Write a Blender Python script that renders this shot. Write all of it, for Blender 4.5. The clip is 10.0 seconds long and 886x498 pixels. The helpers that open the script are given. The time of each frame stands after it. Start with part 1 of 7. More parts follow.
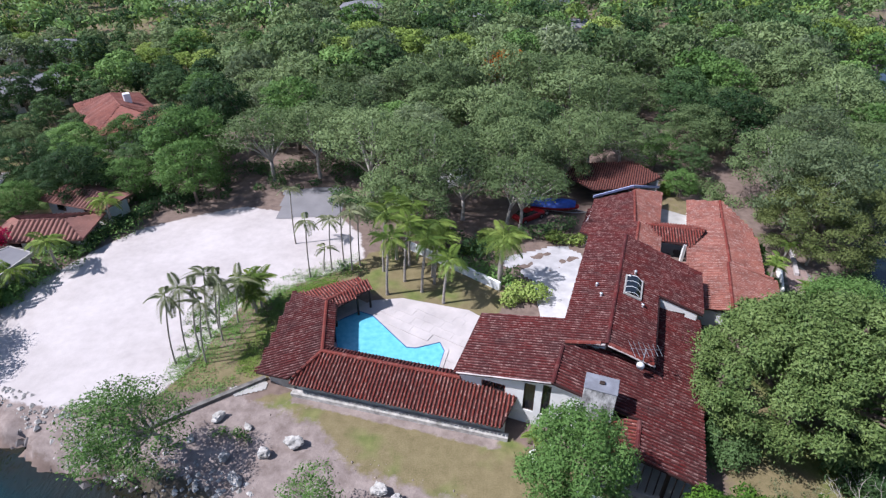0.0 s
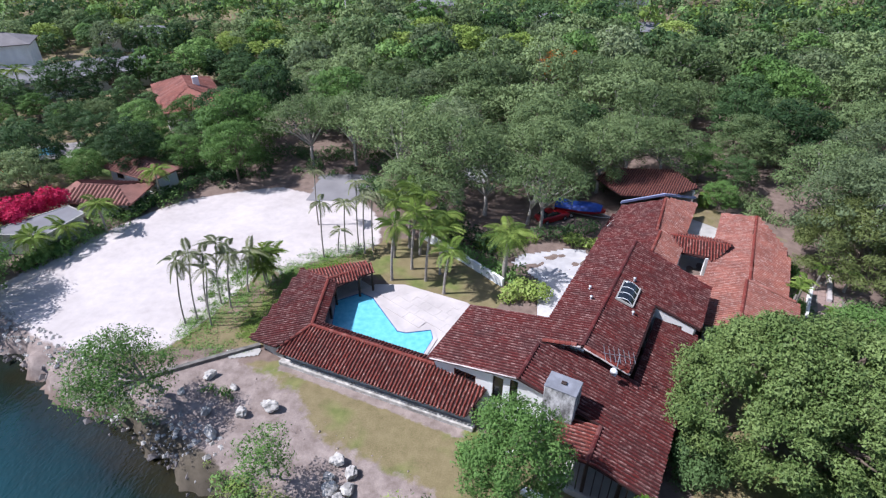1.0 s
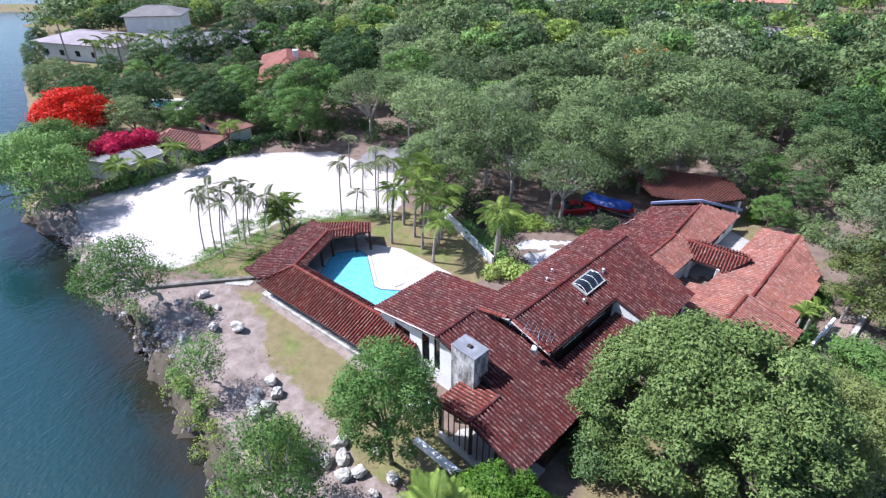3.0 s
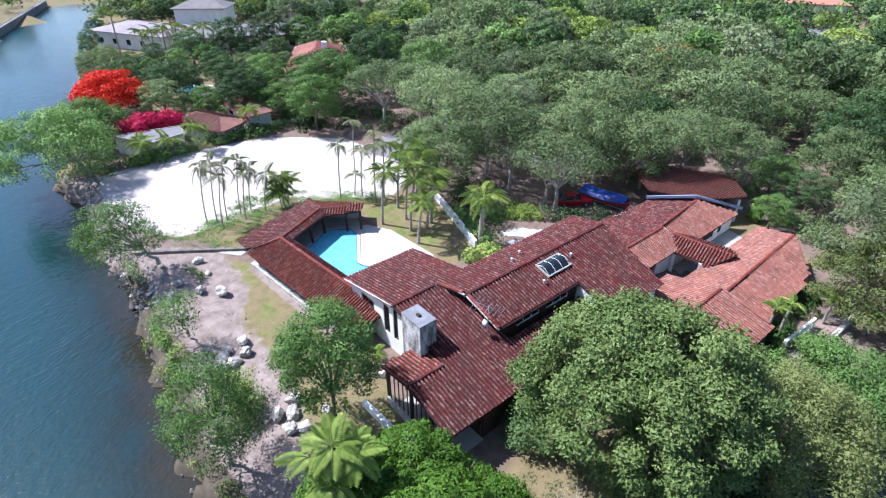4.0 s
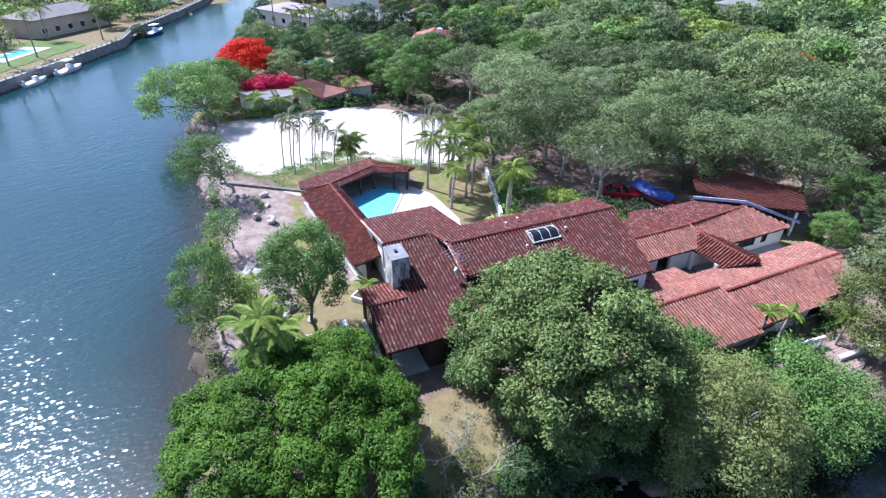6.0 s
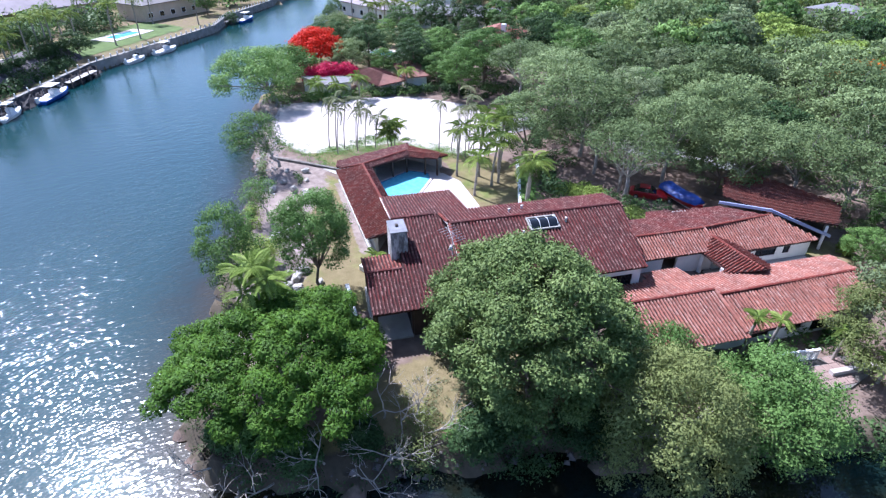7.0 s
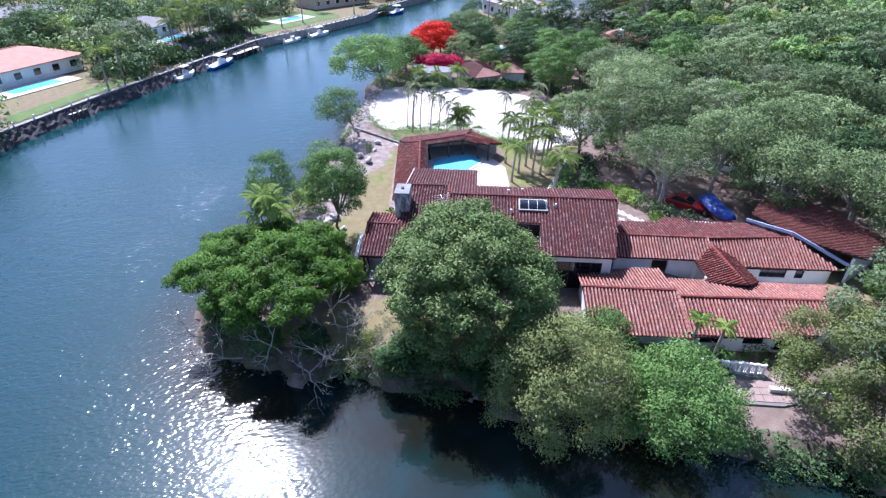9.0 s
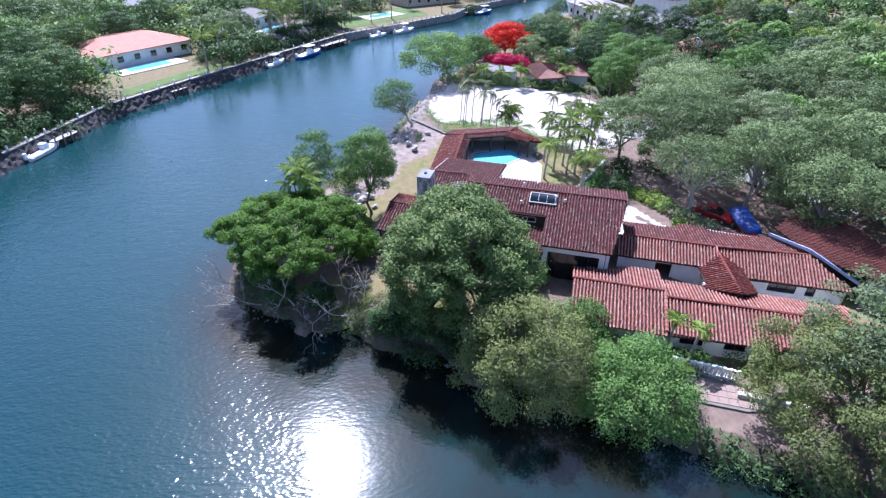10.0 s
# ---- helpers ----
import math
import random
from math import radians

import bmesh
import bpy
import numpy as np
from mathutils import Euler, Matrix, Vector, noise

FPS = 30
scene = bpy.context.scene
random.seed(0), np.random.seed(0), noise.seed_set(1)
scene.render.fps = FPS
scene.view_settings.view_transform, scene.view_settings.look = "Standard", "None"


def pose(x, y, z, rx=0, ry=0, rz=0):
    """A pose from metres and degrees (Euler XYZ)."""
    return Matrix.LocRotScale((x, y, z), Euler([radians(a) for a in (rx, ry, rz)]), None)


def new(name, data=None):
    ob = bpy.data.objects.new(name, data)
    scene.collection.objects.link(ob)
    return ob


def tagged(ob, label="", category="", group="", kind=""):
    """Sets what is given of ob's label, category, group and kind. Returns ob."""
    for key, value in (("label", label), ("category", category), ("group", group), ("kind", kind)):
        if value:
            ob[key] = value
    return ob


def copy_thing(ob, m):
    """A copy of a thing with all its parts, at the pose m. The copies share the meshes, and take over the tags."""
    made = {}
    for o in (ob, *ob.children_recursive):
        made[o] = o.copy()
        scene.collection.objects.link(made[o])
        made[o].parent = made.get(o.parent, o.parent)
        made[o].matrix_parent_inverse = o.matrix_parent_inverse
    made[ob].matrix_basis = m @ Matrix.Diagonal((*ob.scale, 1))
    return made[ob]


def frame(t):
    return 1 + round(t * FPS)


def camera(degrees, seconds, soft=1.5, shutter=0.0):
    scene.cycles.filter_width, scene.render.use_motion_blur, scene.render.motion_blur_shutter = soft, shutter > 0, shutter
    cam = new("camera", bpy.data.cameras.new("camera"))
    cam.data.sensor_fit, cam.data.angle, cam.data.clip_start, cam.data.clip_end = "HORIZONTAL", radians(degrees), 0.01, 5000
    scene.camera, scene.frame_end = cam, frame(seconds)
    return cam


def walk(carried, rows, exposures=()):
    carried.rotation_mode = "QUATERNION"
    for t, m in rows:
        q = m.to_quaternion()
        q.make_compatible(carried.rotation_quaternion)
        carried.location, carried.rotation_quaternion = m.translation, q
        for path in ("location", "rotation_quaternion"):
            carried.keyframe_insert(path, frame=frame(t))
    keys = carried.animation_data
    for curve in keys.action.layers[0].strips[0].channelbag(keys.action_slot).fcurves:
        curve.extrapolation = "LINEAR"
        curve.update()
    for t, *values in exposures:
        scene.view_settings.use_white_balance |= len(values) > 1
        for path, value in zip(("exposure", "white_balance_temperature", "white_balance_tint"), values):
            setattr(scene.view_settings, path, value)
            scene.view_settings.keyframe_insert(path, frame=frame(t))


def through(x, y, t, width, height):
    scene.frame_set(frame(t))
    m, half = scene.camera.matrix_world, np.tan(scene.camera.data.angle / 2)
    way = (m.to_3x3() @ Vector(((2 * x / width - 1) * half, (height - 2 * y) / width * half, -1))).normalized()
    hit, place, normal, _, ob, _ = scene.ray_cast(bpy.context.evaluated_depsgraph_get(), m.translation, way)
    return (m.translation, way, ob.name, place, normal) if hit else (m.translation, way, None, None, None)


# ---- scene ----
# ================= camera and its flight =================
cam = camera(78.035, 10.0, soft=1.3)
ROWS = [
    (0.0, 0.000, 0.000, 32.928, 0.031, -32.960, -0.204),
    (0.5, 3.315, -0.389, 32.709, 4.608, -32.884, -0.155),
    (1.0, 6.565, -0.586, 32.479, 9.028, -32.864, -0.132),
    (1.5, 9.722, -0.683, 32.112, 12.975, -32.875, -0.031),
    (2.0, 13.120, -0.647, 31.636, 17.295, -32.807, -0.013),
    (2.5, 16.419, -0.305, 31.292, 21.171, -32.813, 0.006),
    (4.0, 26.266, 1.042, 29.943, 30.177, -32.604, -0.237),
    (4.5, 29.249, 1.453, 29.446, 33.205, -32.450, -0.193),
    (5.0, 32.259, 1.883, 29.107, 37.183, -32.406, -0.151),
    (5.5, 35.279, 2.479, 28.748, 41.691, -32.318, -0.012),
    (7.0, 44.772, 6.272, 28.950, 55.696, -32.671, 0.207),
    (7.5, 47.873, 8.039, 29.135, 59.693, -32.741, 0.218),
    (8.0, 51.147, 10.266, 29.223, 63.927, -32.706, 0.267),
    (8.5, 54.231, 12.706, 29.354, 68.432, -32.603, 0.303),
    (9.0, 57.223, 15.252, 29.804, 73.411, -32.654, 0.308),
    (9.5, 60.134, 18.189, 30.209, 78.699, -32.687, 0.347),
    (10.0, 63.035, 21.450, 30.581, 83.979, -32.697, 0.428),
]
walk(cam, [(t, pose(x, y, z, 90 + pitch, 0, yaw) @ pose(0, 0, 0, 0, 0, roll)) for t, x, y, z, yaw, pitch, roll in ROWS],
     exposures=[(0.0, 0.38, 5950, 16), (2.5, 0.78, 5850, 15), (4.5, 0.98, 5750, 15), (7.0, 1.08, 5550, 19), (10.0, 1.13, 5450, 21)])

# ================= world and sun =================
SUN_ELEVATION, SUN_AZIMUTH = radians(53), radians(192)      # azimuth counted from +x towards +y
world = bpy.data.worlds.new("world")
scene.world = world
world.use_nodes = True
wn = world.node_tree.nodes
sky = wn.new("ShaderNodeTexSky")
sky.sky_type, sky.sun_disc = "NISHITA", False
sky.dust_density, sky.ozone_density = 0.8, 2.0
sky.sun_elevation, sky.sun_rotation = SUN_ELEVATION, radians(90) - SUN_AZIMUTH
world.node_tree.links.new(sky.outputs["Color"], wn["Background"].inputs["Color"])
wn["Background"].inputs["Strength"].default_value = 0.105
sun = new("sun", bpy.data.lights.new("sun", "SUN"))
sun.data.energy, sun.data.angle, sun.data.color = 5.0, radians(0.55), (1.0, 0.975, 0.95)
sun_way = Vector((math.cos(SUN_ELEVATION) * math.cos(SUN_AZIMUTH), math.cos(SUN_ELEVATION) * math.sin(SUN_AZIMUTH), math.sin(SUN_ELEVATION)))
sun.matrix_world = Matrix.Translation((0, 0, 80)) @ sun_way.to_track_quat("Z", "Y").to_matrix().to_4x4()

# ================= materials =================
class Nodes:
    """A small builder of node materials."""
    def __init__(self, name):
        self.material = bpy.data.materials.new(name)
        self.material.use_nodes = True
        self.tree = self.material.node_tree
        self.bsdf = self.tree.nodes["Principled BSDF"]
        self.out = self.tree.nodes["Material Output"]

    def add(self, kind, **inputs):
        node = self.tree.nodes.new("ShaderNode" + kind)
        for key, value in inputs.items():
            self.set(node, key, value)
        return node

    def set(self, node, key, value):
        socket = node.inputs[int(key[1:])] if key[0] == "i" and key[1:].isdigit() else node.inputs[key.replace("_", " ")]
        if isinstance(value, bpy.types.NodeSocket):
            self.tree.links.new(value, socket)
        else:
            socket.default_value = value

    def noise(self, scale, detail=4.0, rough=0.55, where=None):
        node = self.add("TexNoise", Scale=scale, Detail=detail, Roughness=rough)
        self.tree.links.new(where or self.coords(), node.inputs["Vector"])
        return node.outputs["Fac"]

    def coords(self):
        return self.add("NewGeometry").outputs["Position"]

    def local(self):
        return self.add("TexCoord").outputs["Object"]

    def ramp(self, fac, *stops):
        node = self.add("ValToRGB", Fac=fac)
        el = node.color_ramp.elements
        while len(el) < len(stops):
            el.new(0.5)
        for e, (at, colour) in zip(el, stops):
            e.position = at
            e.color = (*colour, 1) if len(colour) == 3 else colour
        return node.outputs["Color"]

    def mix(self, fac, a, b, how="MIX"):
        node = self.tree.nodes.new("ShaderNodeMix")
        node.data_type, node.blend_type = "RGBA", how
        for socket, value in ((node.inputs[0], fac), (node.inputs[6], a), (node.inputs[7], b)):
            if isinstance(value, bpy.types.NodeSocket):
                self.tree.links.new(value, socket)
            else:
                socket.default_value = (*value, 1) if isinstance(value, tuple) and len(value) == 3 else value
        return node.outputs[2]

    def math(self, how, a, b=0.0, clamp=False):
        node = self.add("Math")
        node.operation, node.use_clamp = how, clamp
        self.set(node, "i0", a)
        self.set(node, "i1", b)
        return node.outputs[0]

    def bump(self, height, strength=0.4, distance=0.05):
        node = self.add("Bump", Strength=strength, Distance=distance, Height=height)
        return node.outputs["Normal"]

    def chance(self):
        """A number of its own for every piece: by object and by island of the mesh."""
        a = self.add("ObjectInfo").outputs["Random"]
        b = self.add("NewGeometry").outputs["Random Per Island"]
        return self.math("FRACT", self.math("ADD", a, b))

    def finish(self, colour, rough=0.7, normal=None, metal=0.0, spec=0.4):
        self.set(self.bsdf, "Base_Color", colour if isinstance(colour, bpy.types.NodeSocket) else (*colour, 1))
        self.set(self.bsdf, "Roughness", rough)
        self.set(self.bsdf, "Metallic", metal)
        self.set(self.bsdf, "Specular_IOR_Level", spec)
        if normal is not None:
            self.set(self.bsdf, "Normal", normal)
        return self.material


def plain(name, colour, rough=0.6, vary=0.25, scale=1.5, bump=0.15, metal=0.0, spec=0.4):
    """A painted or raw surface with stains and fine grain."""
    n = Nodes(name)
    big, fine = n.noise(scale, 5), n.noise(scale * 14, 3)
    dark = tuple(c * (1 - vary) for c in colour)
    light = tuple(min(1, c * (1 + vary * 0.5)) for c in colour)
    c = n.mix(n.math("MULTIPLY", fine, 0.35), n.ramp(big, (0.3, dark), (0.7, light)), dark)
    return n.finish(c, rough, n.bump(fine, bump, 0.02), metal, spec)


def foliage(name, low, mid, high, through=0.24, gloss=0.10, grain=10.0):
    """Leaves: hue by leaf spray, by tree and by a broad drift, and a fine break-up into single leaves."""
    n = Nodes(name)
    geo = n.add("NewGeometry").outputs["Random Per Island"]
    obj = n.add("ObjectInfo").outputs["Random"]
    drift = n.noise(0.35, 3)
    cells = n.add("TexVoronoi", Scale=grain, Vector=n.coords())
    single = n.add("SeparateColor", Color=cells.outputs["Color"]).outputs[0]
    f = n.math("ADD", n.math("MULTIPLY", geo, 0.17), n.math("ADD", n.math("MULTIPLY", obj, 0.36), n.math("MULTIPLY", drift, 0.38)))
    f = n.math("ADD", f, n.math("MULTIPLY", single, 0.09))
    c = n.ramp(f, (0.20, low), (0.48, mid), (0.80, high))
    n.set(n.bsdf, "Base_Color", c)
    n.set(n.bsdf, "Roughness", 0.55)
    n.set(n.bsdf, "Specular_IOR_Level", gloss)
    back = n.add("BsdfTranslucent")
    n.set(back, "Color", n.mix(0.4, c, high))
    join = n.add("MixShader", Fac=through)
    n.tree.links.new(n.bsdf.outputs[0], join.inputs[1])
    n.tree.links.new(back.outputs[0], join.inputs[2])
    n.tree.links.new(join.outputs[0], n.out.inputs["Surface"])
    return n.material


def roof_tile(name, deep, mid, pale, soot):
    """Weathered clay barrel tiles with dark growth, pale scale and sun sparkle painted on the crests."""
    n = Nodes(name)
    r = n.chance()
    c = n.ramp(r, (0.0, tuple(0.25 * a + 0.75 * b for a, b in zip(deep, mid))), (0.45, mid), (0.85, mid), (1.0, tuple(0.86 * a + 0.14 * b for a, b in zip(mid, pale))))
    stain = n.ramp(n.noise(0.55, 6, 0.65), (0.36, (0, 0, 0)), (0.68, (1, 1, 1)))
    c = n.mix(n.math("MULTIPLY", stain, soot), c, (0.035, 0.022, 0.022))
    lichen = n.ramp(n.noise(4.2, 6, 0.75), (0.57, (0, 0, 0)), (0.66, (1, 1, 1)))
    c = n.mix(n.math("MULTIPLY", lichen, 0.36), c, pale)
    # Pale crests: weathered clay plus the sun's sparkle on tile lips, as colour.
    worn_and_glint = n.add("Attribute")
    worn_and_glint.attribute_name = "worn_and_glint"
    flecks = n.ramp(n.noise(2.2, 7, 0.8), (0.50, (0, 0, 0)), (0.63, (1, 1, 1)))
    c = n.mix(n.math("MULTIPLY", n.math("MULTIPLY", worn_and_glint.outputs["Fac"], flecks), 0.75), c, pale)
    speck = n.noise(22, 3)
    c = n.mix(n.math("MULTIPLY", speck, 0.35), c, deep)
    return n.finish(c, 0.75, n.bump(speck, 0.3, 0.02), spec=0.28)


# Old maroon clay; on some slopes this dark tile stands in for shade.
TILE_OLD_AND_SHADED = roof_tile("old_and_shaded_maroon_tile", (0.042, 0.006, 0.006), (0.112, 0.014, 0.012), (0.54, 0.34, 0.30), 0.62)
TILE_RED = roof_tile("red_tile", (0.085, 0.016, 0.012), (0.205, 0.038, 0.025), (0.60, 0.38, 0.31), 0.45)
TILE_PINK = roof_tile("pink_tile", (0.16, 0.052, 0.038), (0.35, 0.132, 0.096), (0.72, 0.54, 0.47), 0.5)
TILE_BROWN = roof_tile("leaf_strewn_tile", (0.11, 0.034, 0.026), (0.22, 0.070, 0.050), (0.36, 0.22, 0.17), 0.5)
TILE_PALE = roof_tile("faded_tile", (0.16, 0.070, 0.055), (0.29, 0.135, 0.105), (0.52, 0.38, 0.33), 0.45)
# Pan between the tiles; shadow of the gaps is put into its near-black colour.
ROOF_BASE_SHADE = plain("shade_dark_roof_pan", (0.040, 0.013, 0.012), 0.9, 0.4, 1.0)
WHITE_WALL = plain("white_stucco", (0.78, 0.77, 0.74), 0.8, 0.14, 0.8, 0.3)
GREY_WALL = plain("grey_block", (0.46, 0.44, 0.41), 0.85, 0.3, 1.2, 0.3)
# Dark timber of posts and frames; on walls under eaves it also carries shade.
DARK_WOOD_AND_SHADE = plain("dark_timber_and_shade", (0.05, 0.03, 0.022), 0.6, 0.4, 3.0)
BROWN_WOOD = plain("brown_shutter", (0.20, 0.075, 0.04), 0.6, 0.3, 3.0)
BLUE_TRIM = plain("blue_grey_fascia", (0.36, 0.40, 0.58), 0.5, 0.15, 1.0)
CONCRETE = plain("concrete", (0.40, 0.38, 0.35), 0.85, 0.25, 0.7, 0.3)
PALE_STONE = plain("pale_limestone", (0.50, 0.47, 0.43), 0.9, 0.6, 1.9, 0.9)
GRAVEL_STONE = plain("gravel_stone", (0.31, 0.25, 0.215), 0.95, 0.4, 1.6, 0.5)
DARK_STONE = plain("dark_bank_rock", (0.17, 0.15, 0.145), 0.95, 0.5, 1.2, 0.9)
MOSSY = plain("mossy_concrete", (0.20, 0.185, 0.165), 0.95, 0.5, 1.4, 0.5)
CORAL = plain("coral_stone_paving", (0.50, 0.45, 0.43), 0.8, 0.2, 0.5, 0.3)
BARK = plain("bark", (0.17, 0.13, 0.10), 0.95, 0.4, 4.0, 0.8)
PALE_BARK = plain("pale_bark", (0.40, 0.36, 0.32), 0.9, 0.35, 3.0, 0.6)
PALM_BARK = plain("palm_bark", (0.34, 0.30, 0.26), 0.9, 0.3, 5.0, 0.5)
ASPHALT = plain("grey_slab", (0.22, 0.21, 0.215), 0.9, 0.2, 0.4, 0.3)
WHITE_PAINT = plain("white_paint", (0.8, 0.8, 0.8), 0.4, 0.1, 2.0)
BLUE_HULL = plain("blue_paint", (0.02, 0.09, 0.42), 0.25, 0.15, 2.0, 0.05, spec=0.5)
BLUE_TARP = plain("blue_tarp", (0.015, 0.05, 0.25), 0.5, 0.3, 2.5, 0.5)
RED_PAINT = plain("red_paint", (0.26, 0.010, 0.013), 0.3, 0.2, 2.0)
GREY_METAL = plain("grey_metal", (0.45, 0.46, 0.48), 0.4, 0.2, 2.0, metal=0.7)
GREY_ROOF = plain("grey_roof", (0.19, 0.185, 0.195), 0.8, 0.25, 0.35, 0.3)
SLATE_ROOF = plain("slate_roof", (0.17, 0.155, 0.155), 0.8, 0.25, 0.6, 0.3)
TERRACOTTA = plain("terracotta_roof", (0.43, 0.19, 0.135), 0.8, 0.2, 0.8, 0.4)
BLACK_PLASTIC = plain("black_rubber", (0.02, 0.02, 0.02), 0.6, 0.2)

LEAF_OAK = foliage("oak_leaves", (0.040, 0.066, 0.028), (0.132, 0.186, 0.074), (0.250, 0.325, 0.140))
LEAF_OLIVE = foliage("olive_leaves", (0.040, 0.056, 0.018), (0.130, 0.160, 0.052), (0.245, 0.285, 0.100))
LEAF_GREY = foliage("silver_leaves", (0.056, 0.082, 0.042), (0.165, 0.214, 0.104), (0.29, 0.350, 0.185), 0.28, 0.08)
LEAF_GREEN = foliage("green_leaves", (0.028, 0.066, 0.017), (0.104, 0.192, 0.050), (0.225, 0.355, 0.105))
LEAF_DARK = foliage("dark_leaves", (0.014, 0.033, 0.013), (0.050, 0.096, 0.035), (0.130, 0.208, 0.076))
LEAF_FICUS = foliage("ficus_leaves", (0.008, 0.018, 0.006), (0.064, 0.108, 0.028), (0.225, 0.295, 0.095), 0.10, 0.14)
LEAF_BRIGHT = foliage("bright_leaves", (0.022, 0.060, 0.009), (0.125, 0.240, 0.032), (0.29, 0.44, 0.080))
LEAF_LIME = foliage("lime_leaves", (0.08, 0.13, 0.026), (0.19, 0.27, 0.055), (0.35, 0.43, 0.12))
LEAF_PALM = foliage("palm_leaves", (0.045, 0.085, 0.020), (0.13, 0.195, 0.042), (0.30, 0.36, 0.085))
LEAF_DRY = foliage("dull_palm_leaves", (0.10, 0.12, 0.06), (0.22, 0.24, 0.125), (0.37, 0.38, 0.22))
FLOWER_RED = foliage("flame_flowers", (0.24, 0.008, 0.006), (0.52, 0.018, 0.010), (0.70, 0.055, 0.02))
FLOWER_PINK = foliage("magenta_flowers", (0.20, 0.006, 0.024), (0.42, 0.012, 0.062), (0.60, 0.035, 0.12))
FLOWER_ORANGE = foliage("orange_flowers", (0.30, 0.07, 0.01), (0.55, 0.16, 0.02), (0.35, 0.25, 0.04))


def water_material():
    n = Nodes("canal_water")
    where = n.coords()
    big = n.noise(0.018, 3, 0.5, where)
    c = n.ramp(big, (0.3, (0.002, 0.027, 0.030)), (0.7, (0.0025, 0.034, 0.041)))
    shoal_and_shade = n.add("Attribute")
    shoal_and_shade.attribute_name = "shoal_and_shade"
    # Dark shallows; off the east bank tree shade and reflections are put into this.
    c = n.mix(n.math("MULTIPLY", shoal_and_shade.outputs["Fac"], n.ramp(n.noise(0.25, 4, 0.6, where), (0.3, (0.5, 0.5, 0.5)), (0.6, (1, 1, 1)))), c, (0.008, 0.009, 0.006))
    sheltered = n.add("Attribute")
    sheltered.attribute_name = "sheltered"
    stretch = n.add("Mapping", Vector=where, Rotation=(0, 0, radians(8)), Scale=(1.35, 0.7, 1.0))
    c = n.mix(n.math("MULTIPLY", n.math("SUBTRACT", 1.0, sheltered.outputs["Fac"]), n.ramp(shoal_and_shade.outputs["Fac"], (0.78, (0, 0, 0)), (1.0, (0.9, 0.9, 0.9)))), c, (0.020, 0.017, 0.008))
    swell = n.noise(0.8, 2, 0.5, stretch.outputs[0])
    ripple = n.noise(3.0, 1.5, 0.5, stretch.outputs[0])
    h = n.math("ADD", n.math("MULTIPLY", swell, 0.44), n.math("MULTIPLY", ripple, 0.35))
    calm = n.ramp(n.noise(0.035, 3, 0.55, where), (0.38, (0.6, 0.6, 0.6)), (0.6, (1, 1, 1)))
    node = n.add("Bump", Distance=0.2, Height=h)
    lee = n.math("SUBTRACT", 1.0, n.math("MULTIPLY", n.math("MAXIMUM", sheltered.outputs["Fac"], n.math("MULTIPLY", shoal_and_shade.outputs["Fac"], 0.15)), 0.9))
    n.set(node, "Strength", n.math("MULTIPLY", calm, lee))
    m = n.finish(c, 0.08, node.outputs["Normal"], spec=0.95)
    n.set(n.bsdf, "IOR", 1.33)
    # capillary ripples finer than the waves spread a broad sheen about the sun's track
    n.set(n.bsdf, "Coat_Weight", n.math("MULTIPLY", n.math("SUBTRACT", 1.0, sheltered.outputs["Fac"]), 0.16))
    n.set(n.bsdf, "Coat_Roughness", 0.32)
    n.set(n.bsdf, "Coat_IOR", 1.33)
    return m


def pool_material():
    n = Nodes("pool_water")
    cells = n.noise(2.0, 3)
    c = n.ramp(cells, (0.3, (0.115, 0.42, 0.55)), (0.7, (0.18, 0.54, 0.65)))
    return n.finish(c, 0.04, n.bump(n.noise(3.0, 2), 0.12, 0.05), spec=0.5)


def glass_material():
    n = Nodes("dark_glass")
    return n.finish((0.012, 0.014, 0.017), 0.06, n.bump(n.noise(0.8, 2), 0.05, 0.02), spec=0.7)


WATER, POOL_WATER, GLASS = water_material(), pool_material(), glass_material()


